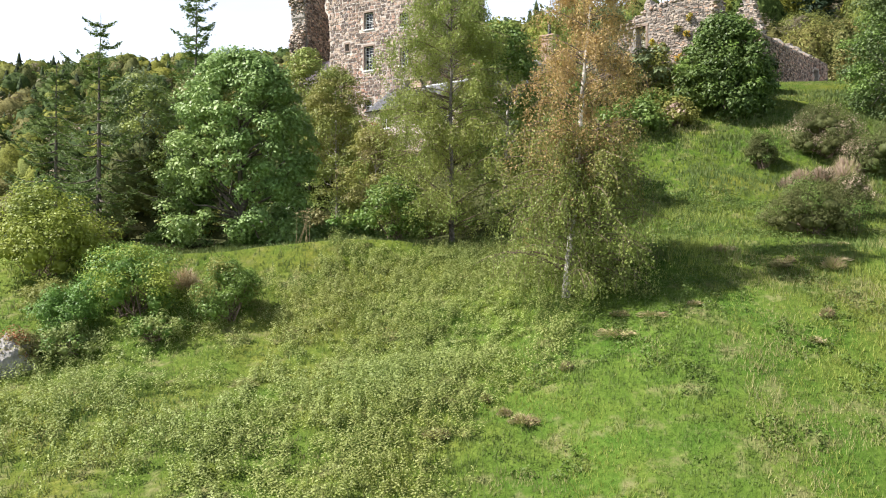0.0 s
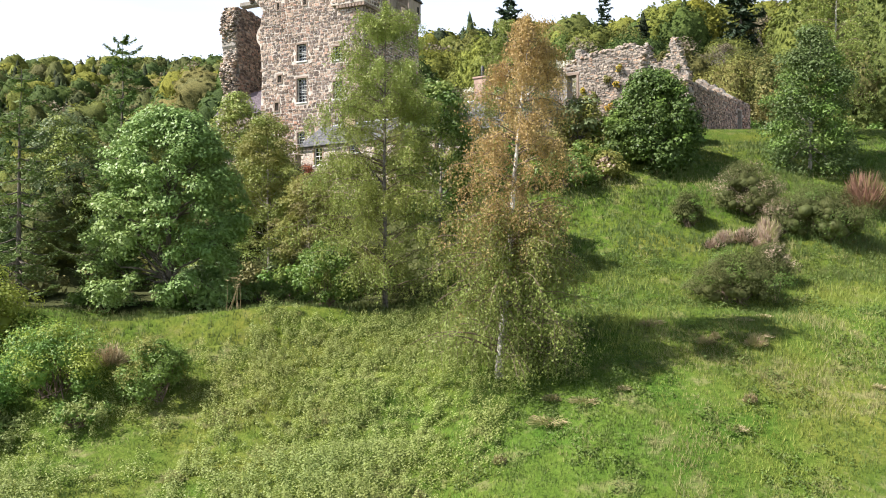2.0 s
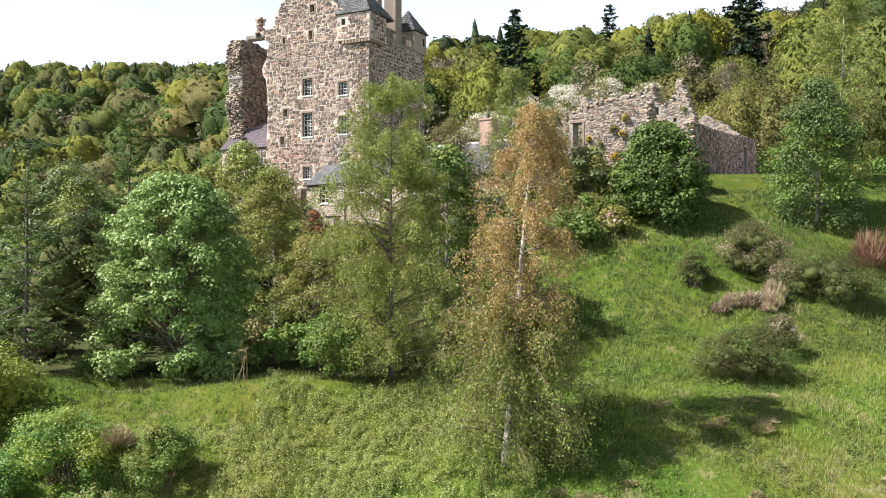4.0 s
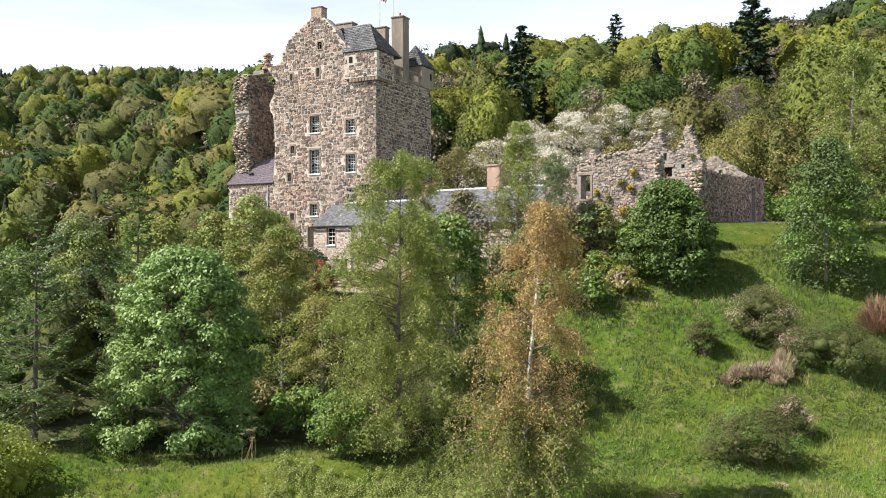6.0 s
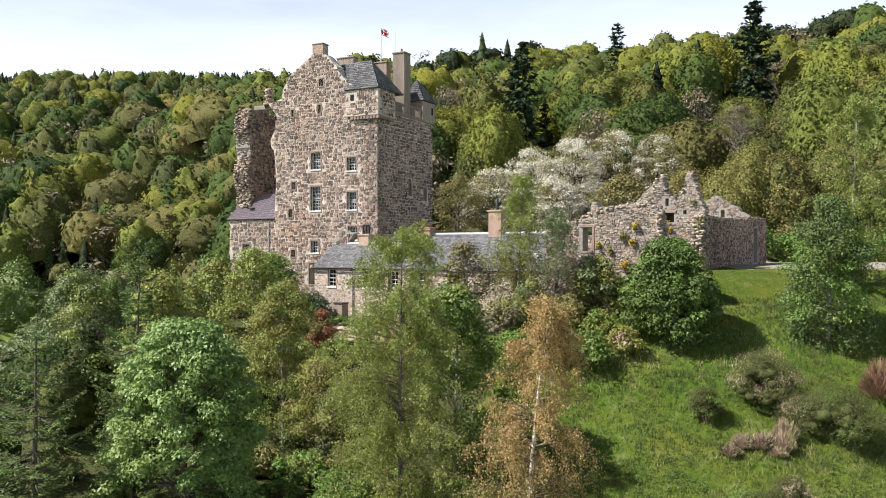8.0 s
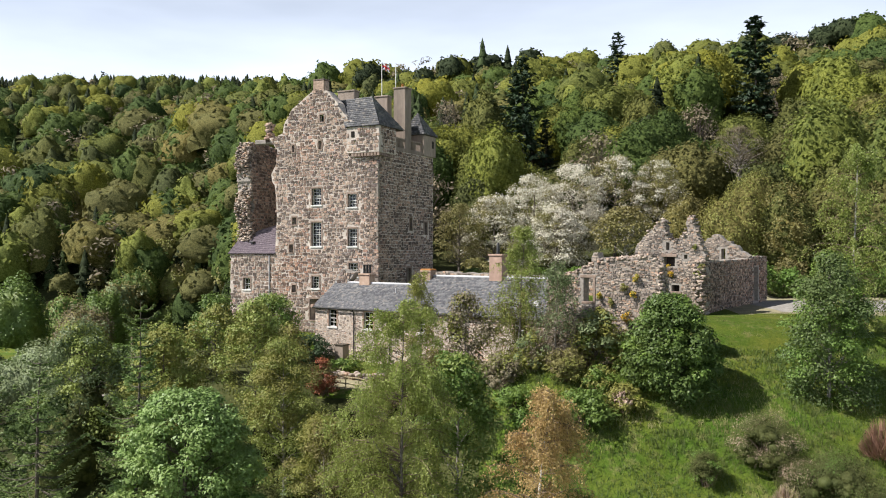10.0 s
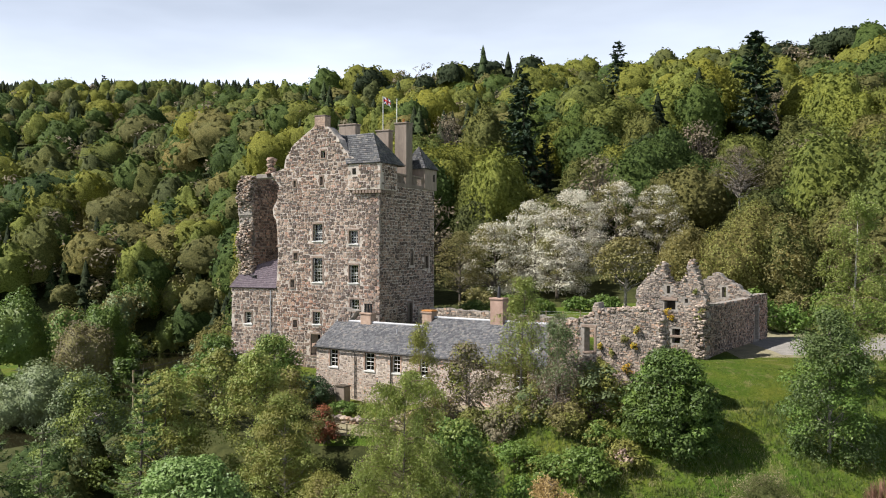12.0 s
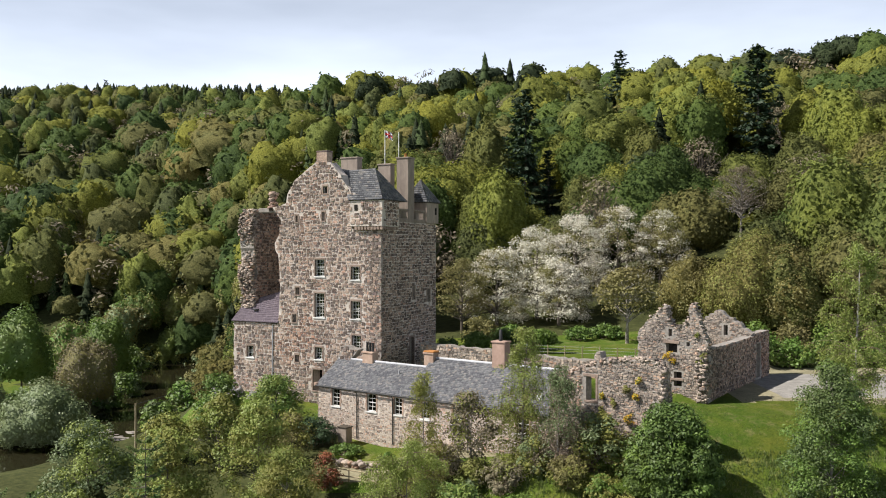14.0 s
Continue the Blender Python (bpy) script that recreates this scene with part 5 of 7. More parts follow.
def larch(name, x, y, h, r, label, seed, whorls=34, leaf="lf_larch", size=0.11, dens=1.0, trunk=0.17, z=None):
    rng = np.random.RandomState(seed)
    root = thing(name, pose(x, y, at(x, y) if z is None else z), label, "conifer")
    wood, arms, g = Geo(), Geo(), Geo()
    line = trunk_line(rng, h, (0.2, 0.1), 0.25, 10)
    tube(wood, line, trunk * (1 - 0.94 * np.linspace(0, 1, len(line))), 9)
    for i in range(whorls):
        t = 0.10 + 0.9 * (i + rng.uniform(0, 0.3)) / whorls
        for b_i in range(rng.randint(4, 7)):
            ang = rng.uniform(0, 2 * np.pi)
            ln = r * (1.03 - min(t, 1.0)) ** 0.62 * rng.uniform(0.5, 1.08) * (0.7 + 0.3 * min(1, t / 0.3))
            zb = h * min(t, 0.995)
            b = np.array([np.interp(zb, line[:, 2], line[:, 0]), np.interp(zb, line[:, 2], line[:, 1]), zb])
            d = np.array([np.cos(ang), np.sin(ang), 0])
            q = np.linspace(0, 1, 6)
            tilt = 0.45 * (t - 0.45)
            p = b + d * ln * q[:, None]
            p[:, 2] += ln * (tilt * q - 0.12 * np.sin(np.pi * q) + 0.14 * q ** 3)
            tube(arms, p, 0.045 * (1 - t * 0.7) * (1 - 0.9 * q) + 0.005, 4)
            m = int(46 * dens * ln / 1.8) + 6
            u = rng.uniform(0.18, 1.02, m)
            lp = np.stack([np.interp(u, q, p[:, j]) for j in range(3)], 1)
            sd = np.array([-d[1], d[0], 0])
            off = rng.normal(0, 1, m) * 0.30 * ln * (1.05 - u) ** 0.7 * 0.75
            lp += sd * off[:, None]
            lp[:, 2] -= np.abs(off) * 0.22 + rng.uniform(0, 0.09, m)
            leaves(g, lp, np.tile([0.0, 0, 1], (m, 1)), size, rng, 0, 3.0)
    part("trunk", wood, M["bark"], root)
    part("branchwork", arms, M["bark"], root)["kind"] = "stuff"
    part("needles", g, M[leaf], root)
    return root


def tiered(g, rng, h, r, tiers, points, z0=0.08):
    """A conifer as closed ragged skirts, one above the other."""
    for i in range(tiers):
        t = i / tiers
        zb, zt = h * (z0 + (1 - z0) * t), h * min(1.0, z0 + (1 - z0) * (t + 1.9 / tiers))
        rr = r * (1 - t) ** 0.8 * rng.uniform(0.85, 1.12) + 0.12
        a = np.arange(points * 2) * np.pi / points + rng.uniform(0, 3)
        q = rr * np.where(np.arange(points * 2) % 2, rng.uniform(0.5, 0.7, points * 2), rng.uniform(0.8, 1.2, points * 2))
        v = np.stack([q * np.cos(a), q * np.sin(a), zb - 0.10 * q + rng.uniform(-0.1, 0.1, points * 2) * rr], 1)
        v = np.concatenate([v, [[0, 0, zt]]])
        k = points * 2
        g.add(v, [(j, (j + 1) % k, k) for j in range(k)])


def canopy(g, rng, h, r, rings, segs, n, size, lobes=24, tall=0.5, deep=1.0, k=0, end=2.0, skin=0.93):
    """A broad woodland crown: overlapping leafy billows, as a rough inner skin with sprays of leaves lying over it."""
    a = np.arange(lobes) * 2.39996 + rng.uniform(0, 6) + rng.uniform(-0.4, 0.4, lobes)
    zz = np.clip(1 - 1.5 * (np.arange(lobes) + 0.5) / lobes + rng.uniform(-0.12, 0.12, lobes), -0.6, 1)
    q = np.sqrt(1 - zz ** 2)
    out = rng.uniform(0.56, 0.76, lobes)
    ball = rng.uniform(0.27, 0.40, lobes) * math.sqrt(26 / lobes) * (1.1 - 0.1 * deep)
    mids = np.stack([q * np.cos(a), q * np.sin(a), zz], 1) * out[:, None]

    def reach(d):
        """How far the crown goes in the directions d, and which way it faces there."""
        along = d @ mids.T
        root = ball ** 2 - out ** 2 + along ** 2
        far = np.where(root > 0, along + np.sqrt(np.maximum(root, 0)), 0)
        best = np.argmax(far, 1)
        rad = far[np.arange(len(d)), best]
        core = 0.70
        face = np.where((rad > core)[:, None], d * rad[:, None] - mids[best], d)
        return np.maximum(rad, core), unit(face)

    env = np.array([r * rng.uniform(0.88, 1.12), r * rng.uniform(0.88, 1.12), h * tall])
    mid = np.array([rng.uniform(-0.1, 0.1) * r, rng.uniform(-0.1, 0.1) * r, h * (1 - tall)])
    th = np.linspace(0.06, end, rings)[:, None] + rng.uniform(-0.3, 0.3, (rings, segs)) * end / rings
    ph = (np.arange(segs) + 0.5 * (np.arange(rings) % 2)[:, None]) * 2 * np.pi / segs + rng.uniform(-0.3, 0.3, (rings, segs)) * 6.28 / segs
    d = np.stack([np.sin(th) * np.cos(ph), np.sin(th) * np.sin(ph), np.cos(th)], 2).reshape(-1, 3)
    rad = reach(d)[0] * skin + rng.normal(0, 0.022, len(d))
    i, j = np.meshgrid(np.arange(rings - 1), np.arange(segs), indexing="ij")
    f = np.stack([i * segs + j, (i + 1) * segs + j, (i + 1) * segs + (j + 1) % segs, i * segs + (j + 1) % segs], 2).reshape(-1, 4)
    g.add(d * rad[:, None] * env + mid, f, k)
    z = rng.uniform(math.cos(end), 1, n)
    b = rng.uniform(0, 2 * np.pi, n)
    d = np.stack([np.sqrt(1 - z ** 2) * np.cos(b), np.sqrt(1 - z ** 2) * np.sin(b), z], 1)
    rad, face = reach(d)
    p = d * (rad * rng.uniform(skin - 0.01, 1.05, n))[:, None] * env + mid
    leaves(g, p, face + np.array([0, 0, 0.3]), size, rng, k, 1.4, None, 0.34)


def domed(name, x, y, h, r, mat, label, seed, n=2600, size=0.28, lobes=34, trunk=0.3, tall=0.5, deep=0.3, group="", end=2.1, bark="bark", mat2=None):
    """A leafy tree some way off, with a closed crown."""
    rng = np.random.RandomState(seed)
    root = thing(name, pose(x, y, at(x, y, 0.2), 0, 0, 40 * seed), label, "tree", group)
    wood, g = Geo(), Geo()
    tube(wood, trunk_line(rng, h * 0.6), trunk * (1 - 0.8 * np.linspace(0, 1, 9)), 8)
    for i in range(5):
        limb(wood, (0, 0, h * rng.uniform(0.15, 0.3)), (rng.normal(0, r * 0.4), rng.normal(0, r * 0.4), h * 0.6), trunk * 0.4, 0.04, rng)
    canopy(g, rng, h, r, 16, 30, n, size, lobes, tall, 1.0, 0, end, 0.86)
    if mat2:
        g.k[1] = np.where(rng.uniform(0, 1, n) < 0.6, 1, 0)
    part("trunk", wood, M[bark], root)
    part("crown", g, [M[mat]] + ([M[mat2]] if mat2 else []), root)


def fir_geo(rng, h, r, whorls=18, arms=9, trunk=0.3, bare=0.06, into=None):
    wood, g = Geo(), into or Geo()
    tube(wood, [(0, 0, -0.5), (0, 0, h * 0.5), (0, 0, h)], [trunk, trunk * 0.6, 0.03], 7)
    for i in range(whorls):
        t = bare + (1 - bare) * (i / whorls) ** 0.95
        ln0 = r * (1.02 - t) ** 0.75 * rng.uniform(0.75, 1.15)
        for j in range(arms):
            a = 2 * np.pi * (j + rng.uniform(0, 1)) / arms
            if rng.uniform() < 0.14:
                continue
            ln = ln0 * rng.uniform(0.45, 1.25)
            d = np.array([np.cos(a), np.sin(a), 0])
            s = np.array([-d[1], d[0], 0]) * ln * 0.28
            b = np.array([0, 0, h * t + rng.uniform(-0.3, 0.3)])
            dz = ln * (0.25 * t - 0.22)
            m1 = b + d * ln * 0.55 + np.array([0, 0, dz * 0.3 + 0.10 * ln])
            e = b + d * ln + np.array([0, 0, dz])
            dn = np.array([0, 0, -0.14 * ln])
            g.add([b, m1 + s + dn, e, m1 - s + dn, m1], [(0, 1, 4), (1, 2, 4), (2, 3, 4), (3, 0, 4)])
            m2 = b + d * ln * 0.75 + np.array([0, 0, dz * 0.6 - 0.05 * ln])
            g.add([m2 - s * 0.9, m2 + s * 0.2 + dn * 1.8, m2 + s * 0.9, m2 - dn * 0.3], [(0, 1, 2, 3)])
    return wood, g


def bush(name, x, y, r, h, leaf, label, seed, n=2600, size=0.07, long=2.2, clumps=40, z=None, leaf2=None, share=0.3, category="bush", group=""):
    """A low rounded bush: many short stems and leaf clumps with an uneven top."""
    rng = np.random.RandomState(seed)
    root = thing(name, pose(x, y, at(x, y) if z is None else z), label, category, group)
    c = crown_points(rng, clumps, r * 0.86, 0.08 * h, h * 0.86, 0.35, 0.8)
    wood, g = Geo(), Geo()
    for q in c[:26]:
        limb(wood, (rng.normal(0, 0.12 * r), rng.normal(0, 0.12 * r), -0.1), q, 0.03, 0.008, rng, 0.05, 4, 3)
    part("stem_mass", wood, M["twig"], root)["kind"] = "stuff"
    rad = 0.30 * min(r, h) * rng.uniform(0.7, 1.35, clumps)
    for q, w in zip(c, rad):
        lump(g, q * np.array([0.8, 0.8, 0.85]), np.array([w, w, w * 0.9]) * 0.4, rng, 1, 0, 0.3)
    pick = rng.uniform(0, 1, clumps) < (share if leaf2 else -1)
    for k, sel in ((0, ~pick), (1, pick)):
        if sel.any():
            clad(g, c[sel], rad[sel], max(4, n // clumps), size, rng, k, 0.9, long, 0.6, (0, 0, 0.7) if long > 2 else None)
    part("foliage", g, [M[leaf]] + ([M[leaf2]] if leaf2 else []), root)
    return root


def spiky(name, x, y, r, h, leaf, label, seed, n=1500, wide=0.05, leaf2=None, category="bush", group="", spread=0.9, tuft=0.0):
    """Broom, dead gorse and tussocks: a dome of upright thin stems that fan out."""
    rng = np.random.RandomState(seed)
    root = thing(name, pose(x, y, at(x, y, 0.05)), label, category, group)
    g = Geo()
    a = rng.uniform(0, 2 * np.pi, n)
    q = np.sqrt(rng.uniform(0, 1, n))
    top = np.stack([r * q * np.cos(a), r * q * np.sin(a), h * (1 - 0.62 * q ** 2.2) * rng.uniform(0.6, 1.12, n) * (1 + 0.25 * np.sin(3 * a + seed) * q)], 1)
    foot = top * np.array([1 - spread * 0.5, 1 - spread * 0.5, 0.0]) + rng.normal(0, 0.05, (n, 3)) * np.array([1, 1, 0])
    foot[:, 2] = top[:, 2] * rng.uniform(0.0, 0.55, n)
    if tuft:
        top = top * np.where(rng.uniform(0, 1, n) < 0.75, 1.0, rng.uniform(0.55, 0.95, n))[:, None]
        knot = 1 + 0.16 * hash_noise(top[:, 0] + 9 * seed, top[:, 1] + 0.6 * top[:, 2], 0.42, seed % 50) + 0.1 * hash_noise(top[:, 0] + 5 * seed, top[:, 1], 0.2, 7)
        top = top * knot[:, None] + np.array([0, 0, 0.06])
        foot = top - unit(top * np.array([0.5, 0.5, 0.35]) + np.array([0, 0, 0.5 * h]) + rng.normal(0, 0.22 * h, (n, 3))) * tuft * rng.uniform(0.5, 1.3, (n, 1))
    d = unit(top - foot)
    s = unit(np.cross(d, rng.normal(0, 1, (n, 3)))) * wide * rng.uniform(0.6, 1.4, (n, 1))
    mid = (foot + top) / 2 + rng.normal(0, 0.03 if tuft else 0.06 * r, (n, 3))
    v = np.stack([foot, mid + s, top, mid - s], 1).reshape(-1, 3)
    g.add(v, np.arange(4 * n).reshape(-1, 4), 0)
    if leaf2:
        g.k = [np.where(rng.uniform(0, 1, n) + 0.25 * np.sin(2 * a) < 0.3, 1, 0)]
    part("stem_mass", g, [M[leaf]] + ([M[leaf2]] if leaf2 else []), root)["kind"] = "stuff"
    return root


# ---- trees round the meadow ----
broadleaf("sycamore", -13.7, 45.8, 11.0, 4.5, "lf_maple", "dense round sycamore in full bright green leaf at the meadow edge", 11, 330, 0.66, 160, 0.145, -0.02, 0.24, "bark", 0.95, 0.62, limbs=60, long=1.15, flat=0.8)
larch("larch", -21.3, 44.8, 12.6, 4.3, "open green larch with tiered drooping branches beside the sycamore", 12, 19, dens=1.9, size=0.085)
larch("larch", -17.2, 47.8, 15.2, 4.2, "tall slender larch with thin feathery top behind the sycamore", 13, 25, dens=1.9, size=0.085)
larch("larch", -26.5, 50.0, 11.5, 4.0, "dark larch with dense lower branches on the meadow edge", 14, 20, dens=1.9, size=0.085)
birch("birch", 3.0, 34.0, 14.5, 3.1, ["lf_birch", "lf_olive", "lf_rust"], [0.33, 0.46], "leaning birch with rusty orange crown and white bark", 15, (1.6, 0.6), 165, 16, 21, 0.062, 0.0, trunk=0.19, wide_low=1.06, clear=0.36, foot=0.95)
birch("birch", -2.0, 43.6, 15.4, 4.7, ["lf_birch", "lf_birch"], [0.5], "light green birch with a dark forked branch", 16, (0.3, 0.2), 170, 20, 32, 0.066, 0.0, "bark_dark", 0.15, 0.55, fork=True, foot=0.9)
broadleaf("alder", 0.9, 47.6, 11.0, 3.2, "lf_green", "mid-green alder standing close behind the birch", 17, 120, 0.75, 130, 0.13, 0.0, 0.16, "bark_alder", leaf2="lf_birch", share=0.4)
broadleaf("alder", 4.6, 47.5, 7.0, 1.8, "lf_alder", "short bushy alder in the shade of the birches", 18, 40, 0.7, 80, 0.14, 0.05, 0.1)
bush("alder_shrub", -4.9, 42.3, 1.8, 3.5, "lf_alder", "low leafy alder shrub at the foot of the birch", 19, 8000, 0.09, 1.4)
broadleaf("hawthorn", -10.6, 57.5, 11.0, 3.6, "lf_olive", "yellowish-olive thicket tree coming into leaf below the cottage", 20, 130, 0.8, 250, 0.09, 0.02, 0.13, "bark_alder", 0.6, 0.4, leaf2="lf_birch", share=0.45)
broadleaf("hawthorn", -7.4, 54.0, 7.6, 2.6, "lf_olive", "olive-brown budding thicket tree with fine twigs", 21, 90, 0.7, 200, 0.085, 0.24, 0.1, "bark_alder", 0.7, 0.4, leaf2="lf_brown", share=0.4)
broadleaf("hawthorn", -13.5, 62.0, 10.5, 3.2, "lf_birch", "pale green thicket tree below the tower", 22, 100, 0.8, 140, 0.125, 0.05, 0.12, "bark", 0.6, 0.4, leaf2="lf_olive", share=0.4)
broadleaf("ash_tree", -15.3, 77.5, 6.2, 3.3, "lf_green", "bright green young tree at the foot of the tower", 23, 90, 0.8, 110, 0.15, 0.05, 0.14, leaf2="lf_birch", share=0.5)
broadleaf("hawthorn", -18.6, 70.5, 6.5, 2.8, "lf_birch", "yellow-green thicket tree under the tower rock", 91, 50, 0.85, 80, 0.17, 0.02, 0.1, leaf2="lf_olive", share=0.4)
broadleaf("hawthorn", -21.0, 79.0, 6.2, 2.6, "lf_green", "leafy green thicket tree under the tower rock", 92, 50, 0.85, 80, 0.18, 0.02, 0.1)
broadleaf("hawthorn", -13.0, 71.5, 4.6, 2.2, "lf_olive", "olive thicket tree beside the garden", 93, 40, 0.75, 80, 0.15, 0.02, 0.1, leaf2="lf_brown", share=0.4)
broadleaf("hawthorn", -23.5, 72.0, 4.2, 2.6, "lf_olive", "olive-green thicket tree above the river bank", 94, 50, 0.85, 80, 0.18, 0.02, 0.1, leaf2="lf_birch", share=0.5)
broadleaf("hawthorn", -19.5, 60.0, 10.0, 3.6, "lf_olive", "olive-leaved spreading tree on the wooded bank", 24, 100, 0.85, 140, 0.14, 0.05, 0.14, "bark", 0.6, 0.4, leaf2="lf_birch")
broadleaf("hawthorn", -26.0, 62.0, 9.5, 4.0, "lf_dull", "grey-green spreading tree on the wooded bank", 25, 100, 0.9, 140, 0.14, 0.05, 0.14, leaf2="lf_birch", share=0.5)
birch("birch", -1.6, 62.5, 10.8, 2.0, ["lf_olive", "lf_olive"], [0.5], "slender olive birch in front of the cottage", 26, (0.3, 0), 90, 10, 18, 0.085, 0.03, "bark_alder", 0.1)
birch("birch", 5.6, 62.5, 10.4, 2.6, ["lf_olive", "lf_birch"], [0.45], "airy olive-green birch in front of the cottage roof", 27, (0.3, 0), 120, 11, 16, 0.085, 0.02, "bark_alder", 0.12)
birch("birch", 8.0, 60.5, 7.8, 2.3, ["lf_bare", "lf_dull"], [0.4], "small grey-green birch with pale bare branches", 28, (0.2, 0), 90, 10, 14, 0.085, 0.02, "bark_alder", 0.1)
broadleaf("elder", 2.0, 63.5, 6.6, 2.6, "lf_bare", "twiggy greyish shrub tree barely in leaf below the cottage", 29, 60, 0.8, 80, 0.14, 0.05, 0.1, "bark_alder", 0.7, 0.4, leaf2="lf_olive", share=0.4)
broadleaf("elder", 11.0, 60.3, 4.6, 2.0, "lf_olive", "olive shrub against the foot of the ruin", 30, 46, 0.7, 80, 0.16, 0.05, 0.08, leaf2="lf_dull", share=0.5)
broadleaf("whitebeam", 15.5, 57.6, 6.5, 3.6, "lf_whitebeam", "dense round dark green tree in front of the ruin", 31, 200, 0.8, 170, 0.15, -0.14, 0.2, "bark", 0.75, 0.55, leaf2="lf_alder", share=0.25)
broadleaf("willow_tree", 26.0, 57.0, 9.8, 3.3, "lf_sallow", "light green airy willow on the slope beside the lawn", 32, 150, 0.85, 200, 0.115, -0.1, 0.14, "bark_alder", 0.8, 0.35, leaf2="lf_green", share=0.3, flat=0.9)
birch("birch", 31.0, 64.0, 14.5, 3.6, ["lf_birch", "lf_birch"], [0.5], "tall yellow-olive birch with pale trunk beside the drive", 33, (0.4, 0), 120, 12, 18, 0.1, 0.04)
bush("bramble", 9.0, 54.5, 2.2, 2.0, "lf_green", "sprawling bright green bramble mound on the bank", 34, 2600, 0.15, 1.5)
bush("bramble", 12.0, 55.6, 1.5, 1.7, "lf_olive", "olive bramble mound beside the round tree", 35, 1800, 0.13, 1.5, leaf2="lf_dead", share=0.15)
bush("copper_shrub", -9.2, 66.6, 1.5, 3.0, "lf_red", "rounded copper-red garden shrub by the fence", 36, 2600, 0.11, 1.5, leaf2="lf_brown", share=0.4)
bush("yew_hedge", -11.6, 76.3, 2.2, 2.6, "lf_pine", "dark clipped hedge at the cottage corner", 37, 2600, 0.12, 1.6)
bush("garden_shrub", -4.6, 70.6, 0.7, 1.2, "lf_green", "small bright green shrub in the cottage garden", 38, 700, 0.12)
bush("garden_shrub", -8.5, 73.6, 1.9, 0.9, "lf_green", "low green border plants beside the cottage path", 39, 1500, 0.13, 1.5)

# ---- bushes on the slope ----
bush("broom_bush", 15.6, 50.0, 1.15, 2.2, "lf_broom", "dark upright broom bush on the slope", 41, 11565, 0.031, 3.2, 80, leaf2="lf_alder", share=0.20)
bush("broom_bush", 19.6, 51.4, 2.5, 3.1, "lf_broom", "tall olive broom with reddish tips", 42, 24684, 0.031, 3.2, 80, leaf2="lf_dead", share=0.16)
bush("broom_bush", 21.0, 49.4, 1.7, 2.0, "lf_broom", "brownish broom bush among dead gorse", 43, 18513, 0.031, 3.2, 80, leaf2="lf_dead", share=0.20)
bush("broom_bush", 22.9, 48.2, 2.9, 2.9, "lf_broom", "wide dark green broom bush on the slope", 44, 27766, 0.031, 3.2, 80, leaf2="lf_alder", share=0.20)
for i, (x, y, r, h) in enumerate(((17.0, 47.8, 0.8, 0.9), (18.0, 47.5, 0.9, 1.0), (19.1, 47.4, 0.8, 1.1), (19.6, 48.3, 0.9, 1.3), (16.2, 47.3, 0.7, 0.7), (18.6, 46.8, 0.6, 0.6))):
    spiky("dead_gorse", x, y, r, h, "lf_dead", "pinkish-brown dead gorse between the brooms", 45 + i, 900, 0.022, "lf_broom" if i % 3 == 1 else "blade_dry", group="dead gorse")
spiky("dead_gorse", 27.2, 52.2, 1.6, 2.5, "lf_gorse", "tall reddish-brown dead gorse at the slope edge", 48, 1800, 0.03, "lf_brown")
bush("broom_bush", 14.9, 40.4, 2.6, 2.3, "lf_broom", "big rounded olive broom bush alone on the slope", 49, 32400, 0.031, 3.2, 80, leaf2="lf_alder", share=0.20)
bush("broom_bush", 17.2, 41.8, 1.3, 2.12, "lf_broom", "smaller broom bush with brown dying twigs", 50, 13882, 0.031, 3.2, 80, leaf2="lf_dead", share=0.20)
bush("hawthorn_bush", -11.0, 35.0, 1.6, 2.7, "lf_alder", "low dense hawthorn bush with a dark shaded side", 51, 11000, 0.058, 1.6, leaf2="lf_olive", share=0.3)
bush("hawthorn_bush", -15.2, 35.2, 2.5, 2.9, "lf_alder", "straggling yellow-green hawthorn bush on the bank", 52, 14000, 0.06, 1.6, leaf2="lf_lime", share=0.45)
bush("hawthorn_bush", -17.6, 34.0, 1.6, 1.9, "lf_alder", "straggling low hawthorn growth beside the rock", 53, 5720, 0.062, 1.6, leaf2="lf_alder", share=0.5)
bush("lime_bush", -21.0, 38.6, 3.2, 4.0, "lf_lime", "spreading yellow-lime bush at the meadow corner", 54, 12000, 0.085, 1.8, leaf2="lf_birch", share=0.25)
bush("red_bramble", -18.1, 31.5, 1.3, 1.25, "lf_brown", "reddish bramble leaves over the rock", 55, 2600, 0.07, 1.6, leaf2="lf_red", share=0.35)
bush("shade_bush", -19.0, 35.6, 1.8, 1.3, "lf_olive", "low olive growth in the shade of the lime-green bush", 56, 3200, 0.07, 1.6)
bush("shade_bush", -16.6, 32.6, 1.7, 1.2, "lf_nettle", "fresh green bramble growth beside the boulder", 57, 3600, 0.06, 1.6, leaf2="lf_alder", share=0.3)
bush("shade_bush", -13.4, 33.4, 1.5, 1.0, "lf_alder", "dark green bramble growth below the hawthorns", 58, 2800, 0.06, 1.6, leaf2="lf_nettle", share=0.4)

